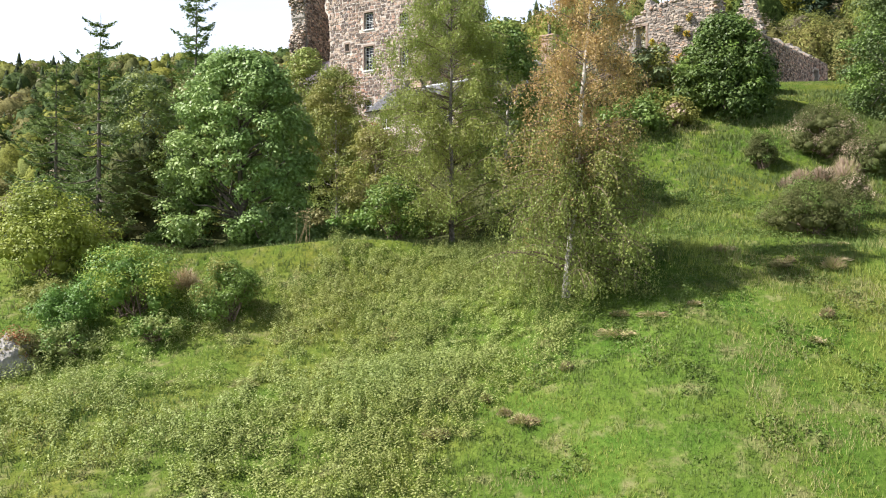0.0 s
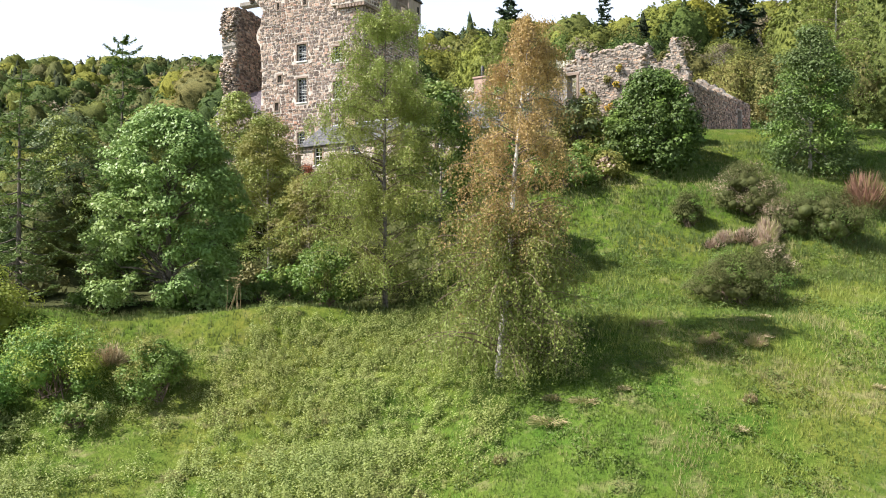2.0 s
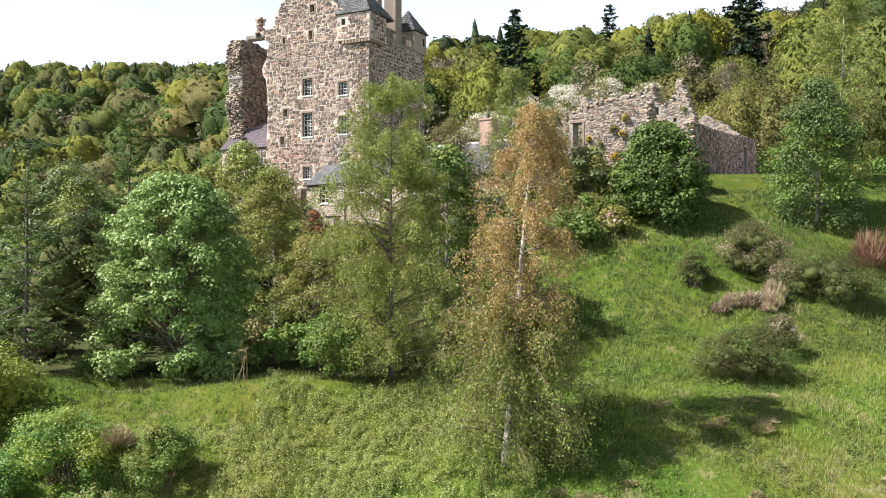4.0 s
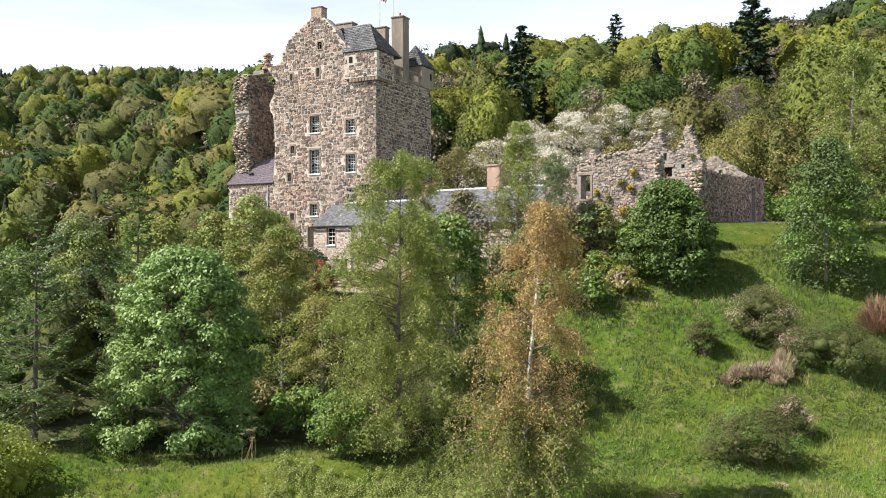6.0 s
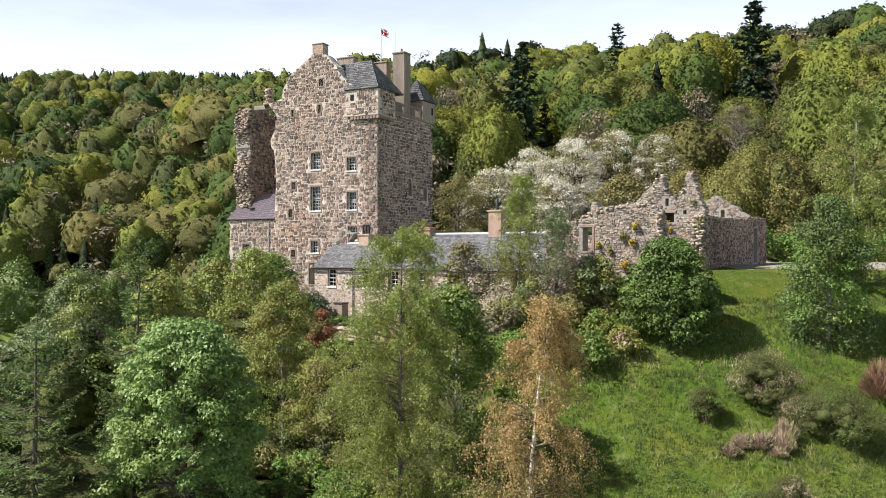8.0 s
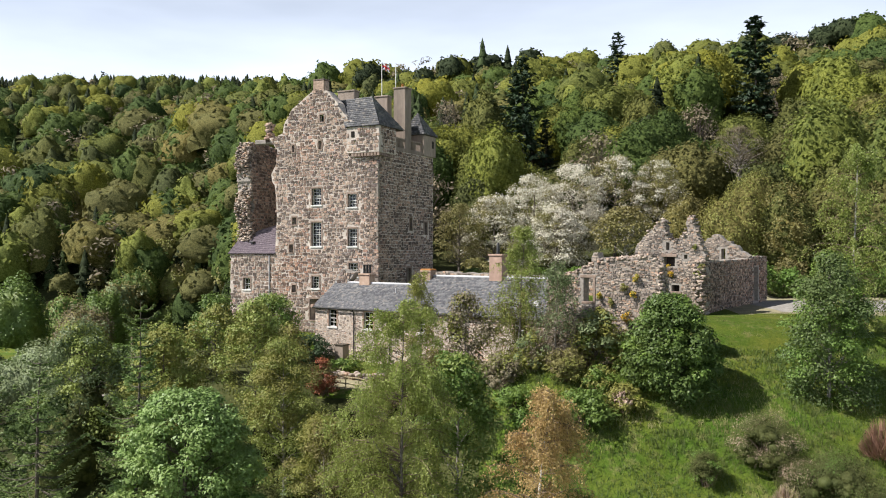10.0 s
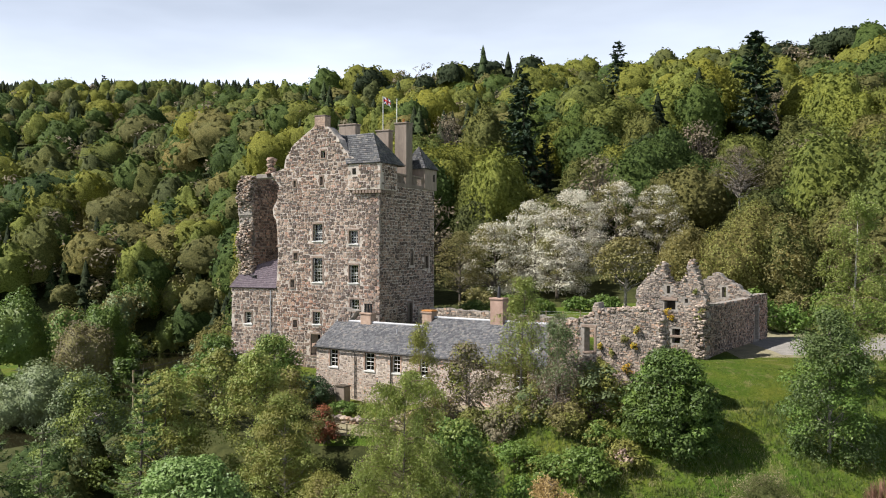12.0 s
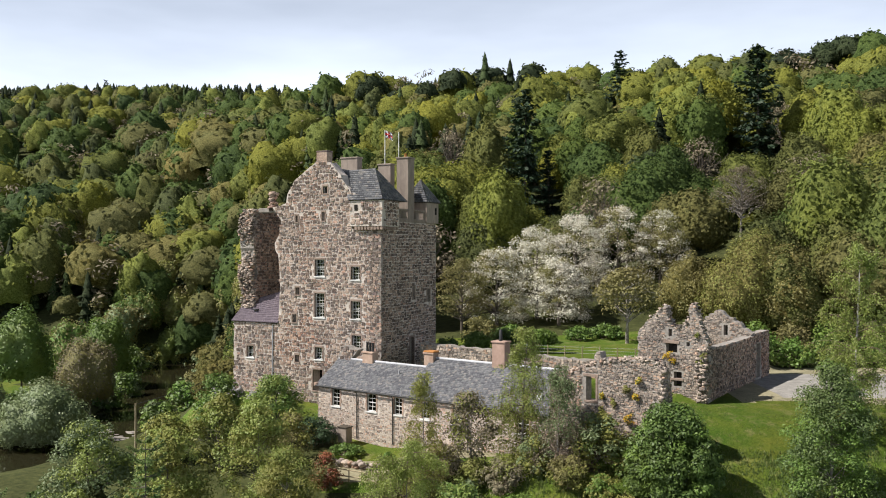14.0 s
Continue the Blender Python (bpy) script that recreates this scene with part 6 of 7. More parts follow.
# undergrowth on the wooded bank
rng_u = np.random.RandomState(77)
for i in range(22):
    x, y = rng_u.uniform(-24, 4.5), rng_u.uniform(50.5, 64.5)
    kind = ("lf_olive", "lf_brown", "lf_alder", "lf_dull")[i % 4]
    bush("bramble", x, y, rng_u.uniform(1.4, 2.4), rng_u.uniform(1.4, 2.9), kind, "tangled bramble and sapling undergrowth on the wooded bank", 300 + i, 1500, 0.16, 1.6, 30,
         leaf2="lf_brown" if i % 5 == 0 else "lf_birch", share=0.25, group="bank undergrowth")

for i in range(16):
    x, y = rng_u.uniform(-19, 4.0), rng_u.uniform(44.5, 50.0)
    bush("shade_nettles", x, y, rng_u.uniform(1.2, 2.0), rng_u.uniform(0.6, 1.3), ("lf_alder", "lf_green")[i % 2], "dark green nettles in the shade under the trees", 340 + i, 900, 0.12, 1.6, 24, category="plants", group="shade plants")
# brush along the foot of the cottage range and the ruin
for i, (x, y, r, h, m, m2) in enumerate(((-3.6, 64.6, 1.6, 2.4, "lf_olive", "lf_bare"), (-0.4, 65.4, 1.7, 2.6, "lf_brown", "lf_bare"), (2.2, 62.0, 1.8, 2.4, "lf_olive", "lf_brown"), (4.2, 60.2, 1.9, 2.6, "lf_bare", "lf_olive"),
                                         (6.6, 60.6, 1.8, 2.8, "lf_olive", "lf_dull"), (8.6, 58.6, 1.7, 2.2, "lf_brown", "lf_olive"), (10.4, 60.6, 1.6, 3.4, "lf_olive", "lf_alder"), (12.6, 60.2, 1.5, 3.0, "lf_alder", "lf_olive"),
                                         (1.0, 58.6, 2.0, 2.0, "lf_alder", "lf_olive"), (5.2, 57.2, 2.0, 1.8, "lf_alder", "lf_green"), (7.2, 55.4, 1.8, 1.5, "lf_green", "lf_olive"), (10.8, 57.4, 1.4, 1.7, "lf_alder", "lf_olive"))):
    bush("thorn_bush", x, y, r, h, m, "twiggy thorn bush at the foot of the old walls", 370 + i, 2200, 0.1, 1.7, 40, leaf2=m2, share=0.4, group="wall-foot brush")
# hedge plants behind the ruin and the courtyard wall
for i, (x, y, r, h, m) in enumerate(((33.5, 90.0, 2.2, 3.0, "lf_alder"), (37.0, 90.5, 2.3, 3.2, "lf_alder"), (41.0, 91.0, 2.4, 3.0, "lf_green"), (45.0, 91.5, 2.4, 3.4, "lf_alder"), (49.0, 92.5, 2.4, 3.2, "lf_alder"), (35.5, 97.0, 2.6, 3.6, "lf_alder"), (40.0, 97.5, 2.6, 3.4, "lf_brown"), (44.5, 98.0, 2.8, 3.8, "lf_alder"), (49.5, 99.0, 2.8, 3.6, "lf_olive"), (31.5, 101.0, 2.4, 3.2, "lf_alder"), (27.5, 103.5, 2.2, 2.2, "lf_green"),
                                     (12.5, 105.0, 2.2, 1.5, "lf_green"), (17.0, 107.0, 2.2, 1.6, "lf_alder"), (21.0, 108.5, 2.4, 1.8, "lf_green"), (8.5, 106.5, 2.2, 2.0, "lf_alder"), (4.5, 108.0, 2.4, 3.2, "lf_brown"), (0.5, 99.5, 2.2, 2.8, "lf_whitebeam"), (4.0, 100.5, 2.3, 2.6, "lf_alder"), (7.5, 102.0, 2.2, 2.2, "lf_whitebeam"), (11.5, 103.0, 2.0, 1.8, "lf_alder"))):
    bush("hedge_shrub", x, y, r, h, m, "rough leafy shrub under the trees behind the ruin", 390 + i, 1300, 0.2, 1.5, 34, group="hedge shrubs")
# alders along the water
for i, (x, y, r, h, m) in enumerate(((-60.5, 205.0, 5.0, 7.0, "lf_olive"), (-58.5, 192.0, 5.0, 6.5, "lf_alder"), (-60.0, 180.0, 4.5, 5.5, "lf_green"), (-66.0, 232.0, 5.0, 8.0, "lf_brown"), (-68.5, 250.0, 5.0, 8.0, "lf_olive"), (-81.0, 206.0, 5.0, 6.0, "lf_alder"),
                                     (-84.0, 222.0, 5.5, 8.0, "lf_green"), (-90.0, 240.0, 5.0, 8.0, "lf_alder"), (-95.0, 262.0, 5.0, 8.0, "lf_green"), (-78.5, 184.0, 4.5, 3.6, "lf_alder"), (-92.0, 170.0, 5.0, 4.0, "lf_alder"), (-86.0, 166.0, 4.0, 3.0, "lf_green"), (-99.0, 166.0, 5.0, 4.0, "lf_dull"), (-80.0, 176.0, 4.5, 4.0, "lf_green"), (-104.0, 178.0, 5.0, 5.0, "lf_alder"), (-73.0, 268.0, 5.0, 8.0, "lf_olive"), (-108.0, 285.0, 5.5, 9.0, "lf_green"), (-102.0, 283.5, 5.0, 8.0, "lf_brown"), (-97.0, 284.5, 5.0, 9.0, "lf_olive"), (-86.5, 285.5, 5.0, 8.0, "lf_olive"), (-81.0, 284.0, 4.5, 8.0, "lf_brown"), (-76.0, 281.0, 5.0, 9.0, "lf_olive"), (-112.0, 277.0, 5.0, 8.0, "lf_alder"), (-93.0, 188.0, 5.0, 5.0, "lf_alder"), (-86.0, 174.0, 4.5, 4.0, "lf_green"), (-116.0, 288.0, 6.0, 10.0, "lf_brown"))):
    bush("bank_alder", x, y, r, h, m, "low leafy alder growth along the river bank", 410 + i, 1500, 0.5, 1.5, 36, leaf2="lf_dull", share=0.3, group="river alders")


# ---- woods on the hillsides ----
def proto(kind, seed, rich=True, fine=False):
    """One woodland tree: (wood, crown) at full size, about 13 m tall."""
    rng = np.random.RandomState(seed)
    wood, g = Geo(), Geo()
    if kind in ("fir", "spruce"):
        h, r = (19.0, 5.6) if kind == "fir" else (15.0, 4.0)
        tube(wood, [(0, 0, -0.5), (0, 0, h * 0.5), (0, 0, h * 0.97)], [0.3, 0.2, 0.03], 6)
        tiered(g, rng, h * 0.97, r * 0.72, 9 if rich else 6, 7 if rich else 5)
        fir_geo(rng, h, r, 14 if rich else 8, 8 if rich else 6, into=g)
        return wood, g
    h, r = {"beech": (13.5, 6.6), "lime": (14.5, 5.2), "ash": (14.0, 5.0), "oak": (11.5, 6.0)}.get(kind, (13.0, 5.8))
    tube(wood, [(0, 0, -0.8), (0.1, 0, h * 0.4), (0.2, 0.1, h * 0.7)], [0.3, 0.22, 0.06], 6)
    if kind == "pine":
        canopy(g, rng, 12.5, 4.6, 7, 14, 150, 0.85, 14, 0.3, 1.0)
        tube(wood, [(0, 0, -0.8), (0.1, 0, 10)], [0.3, 0.15], 6)
        return wood, g
    if kind == "bare":
        c = crown_points(rng, 16 if rich else 8, r - 1.3, 3.0, h - 1.0, 0.5, 0.62)
        for q in c:
            for i in range(6 if rich else 2):
                limb(wood, (0.1, 0, max(3, q[2] * 0.5)), q + rng.normal(0, 1.3, 3), 0.09, 0.015, rng, 0.05, 3, 3)
        clad(g, c, 1.9, 46 if rich else 18, 0.24 if rich else 0.45, rng, 0, 0.9, 2.6)
        return wood, g
    tall = {"beech": 0.5, "lime": 0.58, "ash": 0.58, "oak": 0.46}.get(kind, 0.52)
    if fine:
        canopy(g, rng, h, r, 15, 27, 2600, 0.33, rng.randint(26, 38), tall, 1.0, 0, 2.2, 0.9)
    elif rich:
        canopy(g, rng, h, r, 13, 24, 1150, 0.46, rng.randint(22, 32), tall, 1.0, 0, 2.2, 0.91)
    else:
        canopy(g, rng, h, r, 9, 16, 150, 0.8, rng.randint(16, 26), tall, 1.0, 0, 2.0, 0.94)
    return wood, g


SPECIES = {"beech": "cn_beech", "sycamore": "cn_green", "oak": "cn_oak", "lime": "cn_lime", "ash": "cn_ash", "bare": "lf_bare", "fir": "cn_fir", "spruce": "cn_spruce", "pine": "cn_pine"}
WOOD_LABEL = {"beech": "rounded beech in fresh yellow-green leaf on the wooded hillside", "sycamore": "rounded mid-green broadleaf tree on the wooded hillside",
              "oak": "olive-brown oak just coming into leaf on the hillside", "lime": "bright lime-green broadleaf tree on the wooded hillside",
              "ash": "grey-green broadleaf tree on the wooded hillside", "bare": "bare greyish-brown tree on the wooded hillside",
              "fir": "tall dark green fir rising above the hillside woods", "spruce": "slim green conifer on the wooded hillside", "pine": "dark flat-topped pine on the hill"}
KINDS = list(SPECIES)


def choose(x, y, rng):
    """Which kind grows where: conifers on the far ridge, beeches on the steep hill, olive oaks low down on the right."""
    n = float(hash_noise(np.array(x), np.array(y), 45.0, 12)) + rng.uniform(-0.35, 0.35)
    u = x / y
    if y > 690 and u < -0.12:
        return "spruce_dark"
    if 0.45 * x + 0.89 * y > 415 and u > -0.2 and rng.uniform() < 0.45:
        return "pine"
    w = rng.uniform()
    if y > 190 and u > -0.2 and w < 0.13:
        return "fir" if w < 0.035 else "pine" if w < 0.06 else "bare" if w < 0.105 else "oak"
    if x > 60 and y < 190:
        return ["oak", "oak", "beech", "ash", "bare"][rng.randint(5)]
    if y < 150:
        return ["oak", "ash", "bare", "sycamore", "lime"][rng.randint(5)]
    if x < -30 and y < 340:
        return ["oak", "beech", "sycamore", "fir", "ash", "sycamore", "lime", "fir", "bare", "spruce", "fir", "oak"][rng.randint(12)]
    # more dark kinds on the left slope, partly standing for its weaker sunlight
    if u < -0.12 and rng.uniform() < (0.8 if y < 560 else 0.5):
        return ["fir", "spruce", "bare", "fir", "sycamore", "ash", "sycamore", "fir", "sycamore", "oak"][rng.randint(10)]
    if u > 0.08 and n > 0.1:
        return ["sycamore", "oak", "ash", "beech", "sycamore"][rng.randint(5)]
    if n > 0.35:
        return ["fir", "ash", "bare", "spruce", "oak"][rng.randint(5)]
    if n > 0.1:
        return ["sycamore", "oak", "ash", "beech"][rng.randint(4)]
    return ["beech", "beech", "beech", "sycamore", "lime", "beech"][rng.randint(6)]


def woods():
    rng = np.random.RandomState(21)
    spots = []
    y = 60.0
    while y < 905:
        gap = 9.6 if y < 250 else 10.6 if y < 420 else 13.5 if y < 600 else 15.5
        half = 0.54 * y + 10
        x = -half - 0.09 * y
        while x < half:
            px, py = x + rng.uniform(-0.4, 0.4) * gap, y + rng.uniform(-0.4, 0.4) * gap
            x += gap
            if py > 840 or (0.45 * px + 0.89 * py > 495 and px > -0.22 * py):
                continue
            if -0.40 * py < px < -0.275 * py and 112 < py < 236:
                continue
            rx = np.interp(py, RIVER_Y, RIVER_X)
            if abs(px - rx) < (14 if py > 172 else 22) and py < 296:
                continue
            if py < 112 and px < -24:
                continue
            if py < 112 and px > -27 and not (px > 32 and py > 96):
                continue
            if -4 < px < 40 and py < 136:
                continue
            if px < -0.47 * py - 3 and 236 < py < 292:
                continue
            if (py < 165 and px < -44) or (py < 292 and px < -0.3 * py):
                continue
            if (abs(px - 0.3696 * py) < 8 and 172 < py < 227) or (abs(px - 0.0961 * py) < 8 and 160 < py < 212) or (abs(px - 0.2072 * py) < 8 and 322 < py < 372):
                continue
            spots.append((px, py))
        y += gap * (0.9 if y < 420 else 1.0)
    for i in range(11):
        for j in range(9):
            px, py = -25.5 - 3.2 * i + rng.uniform(-1.2, 1.2), 56 + 6.0 * j + rng.uniform(-2, 2)
            if not (px < -30 and py > 100):
                spots.append((px, py))
    for i in range(200):
        py = rng.uniform(225, 390)
        px = -rng.uniform(0.12, 0.34) * py
        if abs(px - np.interp(py, RIVER_Y, RIVER_X)) > 14 or py > 296:
            spots.append((px, py))
    for i in range(150):
        py = rng.uniform(290, 440)
        spots.append((-rng.uniform(0.14, 0.58) * py, py))
    for i in range(110):
        py = rng.uniform(284, 400)
        spots.append((-rng.uniform(0.27, 0.6) * py, py))
    for i in range(150):
        py = rng.uniform(430, 700)
        spots.append((-rng.uniform(0.15, 0.6) * py, py))
    for i in range(280):
        py = rng.uniform(720, 830)
        spots.append((-rng.uniform(0.16, 0.54) * py, py))
    spots.sort(key=lambda s: s[1])
    rich = {}
    joined = {}
    count = 0
    for px, py in spots:
        kind = choose(px, py, rng)
        s = rng.uniform(0.72, 1.36) * (1.05 if py < 330 else 1.18)
        if kind == "pine":
            s *= rng.uniform(0.7, 1.05)
        if -0.16 < px / py < 0.1 and 0.45 * px + 0.89 * py > 440:
            s *= 1.42
        if kind == "fir":
            s *= 0.8
        if abs(px - 0.35 * py) < 7 and 118 < py < 168:
            kind = "ash" if kind in ("fir", "spruce", "pine") else kind
            s *= 0.36
        if px < -0.16 * py and 290 < py < 470 and kind not in ("fir", "spruce", "pine"):
            s *= 1.28
        if px > 0.39 * py and 0.45 * px + 0.89 * py > 385 and int(px * 7) % 5 < 4:
            kind = "pine" if int(py) % 3 else "bare"
        if kind == "spruce_dark":
            kind, mat, s = "spruce", "cn_fir", rng.uniform(0.6, 0.8)
        else:
            mat = SPECIES[kind]
        if px < -24 and py < 112:
            over = 0.195 if px > -0.352 * py else 0.225 if px > -0.388 * py else 0.245 if px > -0.48 * py else 0.285
            s = min(0.42, (16.0 - over * py - at(px, py)) / 15.5) * rng.uniform(0.75, 1.0)
            if s < 0.12:
                continue
            kind, mat = ("sycamore", "cn_green") if rng.uniform() < 0.5 else ("ash", "cn_ash")
        elif px < -20 and py < 150:
            s *= 0.7
        gz = at(px, py, 0.3)
        turn = rng.uniform(0, 2 * np.pi)
        v = rng.randint(3)
        if count < 290 and py > 95:
            key = (kind, v, py < 200)
            if key not in rich:
                w, g = proto(kind, 50 + KINDS.index(kind) * 5 + v, True, py < 200)
                rich[key] = (w.mesh("trunk", [M["bark"]]), g.mesh("crown", [M[SPECIES[kind]]]))
            wm, cm = rich[key]
            root = thing("conifer" if kind in ("fir", "spruce", "pine") else "tree", Matrix.Translation((px, py, gz)) @ Matrix.Rotation(turn, 4, "Z") @ Matrix.Diagonal((s, s, s * rng.uniform(0.85, 1.25), 1)),
                         WOOD_LABEL[kind], "tree", "hillside trees")
            part("trunk", wm, None, root)
            part("crown", cm, None, root)
            count += 1
        else:
            key = (kind, v, py < 430)
            if key not in joined:
                w, g = proto(kind, 90 + KINDS.index(kind) * 5 + v, False)
                joined[key] = (np.concatenate(g.v), g.f, {})
            base, faces, groups = joined[key]
            c, sn = math.cos(turn), math.sin(turn)
            wide = 1.7 if (kind == "spruce" and py > 690) else 1.0
            p = base * np.array([s * wide, s * wide, s * rng.uniform(0.85, 1.2)])
            p = np.stack([p[:, 0] * c - p[:, 1] * sn + px, p[:, 0] * sn + p[:, 1] * c + py, p[:, 2] + gz], 1)
            groups.setdefault((mat, count % 6), []).append(p)
            count += 1
    # the far woods, joined by kind and tint
    merged = {}
    for (kind, v, nearer), (base, faces, groups) in joined.items():
        for (mat, tint), plist in groups.items():
            g = merged.setdefault((mat, tint), Geo())
            for p in plist:
                first = g.n
                g.v.append(p)
                for f in faces:
                    g.f.append(f + first)
                    g.k.append(np.zeros(len(f), int))
                g.n += len(p)
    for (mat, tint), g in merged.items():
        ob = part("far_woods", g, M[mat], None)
        tagged(ob, "distant mixed woodland covering the hillside", "woodland", "", "stuff")


woods()

# single trees that stand out
def lone_fir(x, y, h, r, label, seed, z=None, whorls=26):
    """An old fir: uneven tiers of drooping boughs hung with needle sprays, and a flat tufted top."""
    rng = np.random.RandomState(seed)
    wood, arms, g = Geo(), Geo(), Geo()
    tube(wood, [(0, 0, -0.5), (0.2, 0, h * 0.5), (0, 0, h)], [0.4, 0.26, 0.05], 7)
    for i in range(whorls):
        t = 0.05 + 0.95 * i / (whorls - 1)
        reach = r * (0.22 + 0.85 * (1 - t) ** 0.7) * rng.uniform(0.6, 1.15) * (0.75 + 0.25 * min(1, t / 0.2))
        for a in rng.uniform(0, 2 * np.pi, 10):
            ln = reach * rng.uniform(0.45, 1.15)
            b = np.array([0, 0, h * t + rng.uniform(-0.4, 0.4)])
            d = np.array([math.cos(a), math.sin(a), 0.35 * (t - 0.55)])
            q = np.linspace(0, 1, 5)[:, None]
            p = b + d * ln * q
            p[:, 2] += ln * (0.10 * q[:, 0] ** 2 - 0.16 * np.sin(np.pi * q[:, 0] * 0.8))
            tube(arms, p, 0.07 * (1 - 0.85 * q[:, 0]) * (1.1 - t), 3)
            m = int(5 + 4.5 * ln / max(r * 0.3, 0.5))
            u = rng.uniform(0.2, 1.03, m)
            c = np.stack([np.interp(u, q[:, 0], p[:, k]) for k in range(3)], 1)
            c += np.array([-d[1], d[0], 0]) * (rng.normal(0, 0.16, m) * ln * (1.2 - u))[:, None]
            c[:, 2] -= rng.uniform(0, 0.35, m)
            leaves(g, c, d * 0.4 + np.array([0, 0, 1.0]) + np.zeros((m, 3)), 0.085 * r * rng.uniform(0.8, 1.3), rng, 0, 2.1, d, 0.4)
    root = thing("fir_tree", pose(x, y, at(x, y, 0.3) if z is None else z), label, "conifer")
    part("trunk", wood, M["bark"], root)
    part("bough_work", arms, M["bark"], root)["kind"] = "stuff"
    part("crown", g, M["lf_fir"], root)


lone_fir(80.2, 217.0, 31.2, 8.2, "big dark fir standing above the beeches", 61, 36.5)
lone_fir(74.8, 361.0, 28.0, 8.0, "dark spreading fir on the skyline", 62, 72.0, 18)
lone_fir(19.6, 204.0, 37.0, 8.0, "dark ragged fir behind the cherry trees", 63, 17.0, 30)
lone_fir(25.5, 207.0, 22.0, 4.5, "dark ragged fir behind the cherry trees", 64, 18.0)
lone_fir(-317.0, 800.0, 24.0, 8.0, "dark fir breaking the far ridge line", 65, 150.0, 12)

for i, (x, y, h, r, sh) in enumerate(((7.5, 119.5, 11.0, 5.6, 0.45), (13.5, 122.5, 13.5, 6.2, 0.25), (19.5, 125.5, 14.8, 6.6, 0.25), (26.0, 127.0, 15.4, 6.6, 0.35), (32.5, 127.5, 14.5, 6.0, 0.6), (16.0, 117.5, 9.5, 4.8, 0.25))):
    broadleaf("cherry_tree", x, y, h, r, "lf_blossom", "wide cherry tree covered in white blossom behind the ruin", 70 + i, 170, 1.0, 90, 0.15, 0.03, 0.3, "bark", 0.9, 0.5,
              leaf2="lf_brown", share=sh, limbs=36, group="blossoming cherries")
broadleaf("bare_tree", 56.0, 160.0, 14.5, 6.2, "lf_bare", "bare grey-brown tree with a spreading twiggy crown on the slope", 88, 120, 1.1, 60, 0.13, 0.42, 0.32, "bark_alder", 0.75, 0.4, limbs=120)
broadleaf("bare_tree", 2.5, 116.0, 10.5, 4.6, "lf_brown", "twiggy brown tree just coming into leaf beside the cherries", 74, 90, 1.0, 70, 0.15, 0.2, 0.2, limbs=60)
broadleaf("orchard_tree", 22.5, 104.0, 9.5, 4.6, "lf_brown", "old spreading orchard tree with a pale trunk", 75, 60, 1.1, 50, 0.24, 0.35, 0.25, "bark_alder", 0.8, limbs=50)
for i, (x, y, h, r) in enumerate(((31.0, 108.0, 11.0, 4.8), (36.5, 104.0, 12.0, 5.6), (42.0, 103.0, 12.0, 5.4), (41.0, 111.0, 14.0, 5.5), (54.0, 108.0, 13.0, 5.5))):
    domed("oak_tree", x, y, h, r, "cn_oak", "broad dense olive-green oak behind the ruined wall", 76 + i, 8500, 0.17, 46, 0.28, 0.55, 0.3, "", 2.2, "bark", "lf_olive" if i % 2 else "lf_brown")
domed("field_maple", 49.0, 104.0, 13.2, 4.4, "cn_beech", "tall yellow-olive field maple behind the ruined wall", 81, 7500, 0.17, 44, 0.25, 0.55, 0.34, "", 2.2, "bark_alder", "lf_olive")
domed("river_willow", -77.5, 165.0, 14.5, 9.0, "lf_willow", "broad silvery grey-green willow on the river bank", 82, 7000, 0.34, 30, 0.4, 0.55, 0.45, "", 2.3)
domed("river_willow", -97.0, 176.0, 11.0, 7.0, "lf_willow", "broad silvery grey-green willow on the river bank", 83, 4200, 0.34, 24, 0.4, 0.55, 0.45, "", 2.3)
domed("budding_willow", -80.5, 194.0, 19.5, 7.2, "lf_brown", "brownish budding willow on the river bank", 84, 5600, 0.28, 36, 0.3, 0.55, 0.4, "", 2.2, "bark_alder", "lf_bare")
domed("river_alder", -99.0, 200.0, 24.0, 8.0, "lf_green", "tall green broadleaf tree on the river bank", 85, 5000, 0.4, 36, 0.3, 0.55, 0.4)
domed("river_alder", -93.0, 235.0, 21.0, 7.5, "lf_green", "tall green broadleaf tree on the river bank", 86, 4400, 0.4, 36, 0.3, 0.55, 0.4)
domed("young_lime", -92.0, 286.0, 14.0, 5.0, "lf_birch", "slim bright green young tree by the water", 87, 2600, 0.4, 30, 0.2, 0.6, 0.4)
for i, (x, y, h, r, m) in enumerate(((-101.0, 288.0, 16.0, 6.5, "lf_green"), (-91.0, 294.0, 15.0, 6.0, "lf_olive"), (-81.0, 293.0, 15.0, 6.0, "lf_brown"), (-73.0, 290.0, 17.0, 6.0, "lf_olive"), (-97.0, 300.0, 17.0, 6.5, "lf_brown"), (-86.0, 301.0, 17.0, 6.5, "lf_olive"), (-64.0, 282.0, 19.0, 6.5, "lf_olive"), (-61.0, 262.0, 18.0, 6.5, "lf_brown"), (-57.0, 240.0, 18.0, 6.5, "lf_olive"), (-53.0, 219.0, 17.0, 6.0, "lf_brown"), (-51.0, 203.0, 14.0, 5.5, "lf_birch"), (-103.0, 272.0, 16.0, 7.0, "lf_dull"), (-108.0, 246.0, 17.0, 7.5, "lf_alder"))):
    domed("river_oak", x, y, h, r, m, "leafy olive-green tree overhanging the dark pool", 200 + i, 2600, 0.5, 30, 0.3, 0.6, 0.42, "pool-side trees", 2.5, "bark", "lf_olive" if m in ("lf_brown", "lf_green") else "lf_brown")


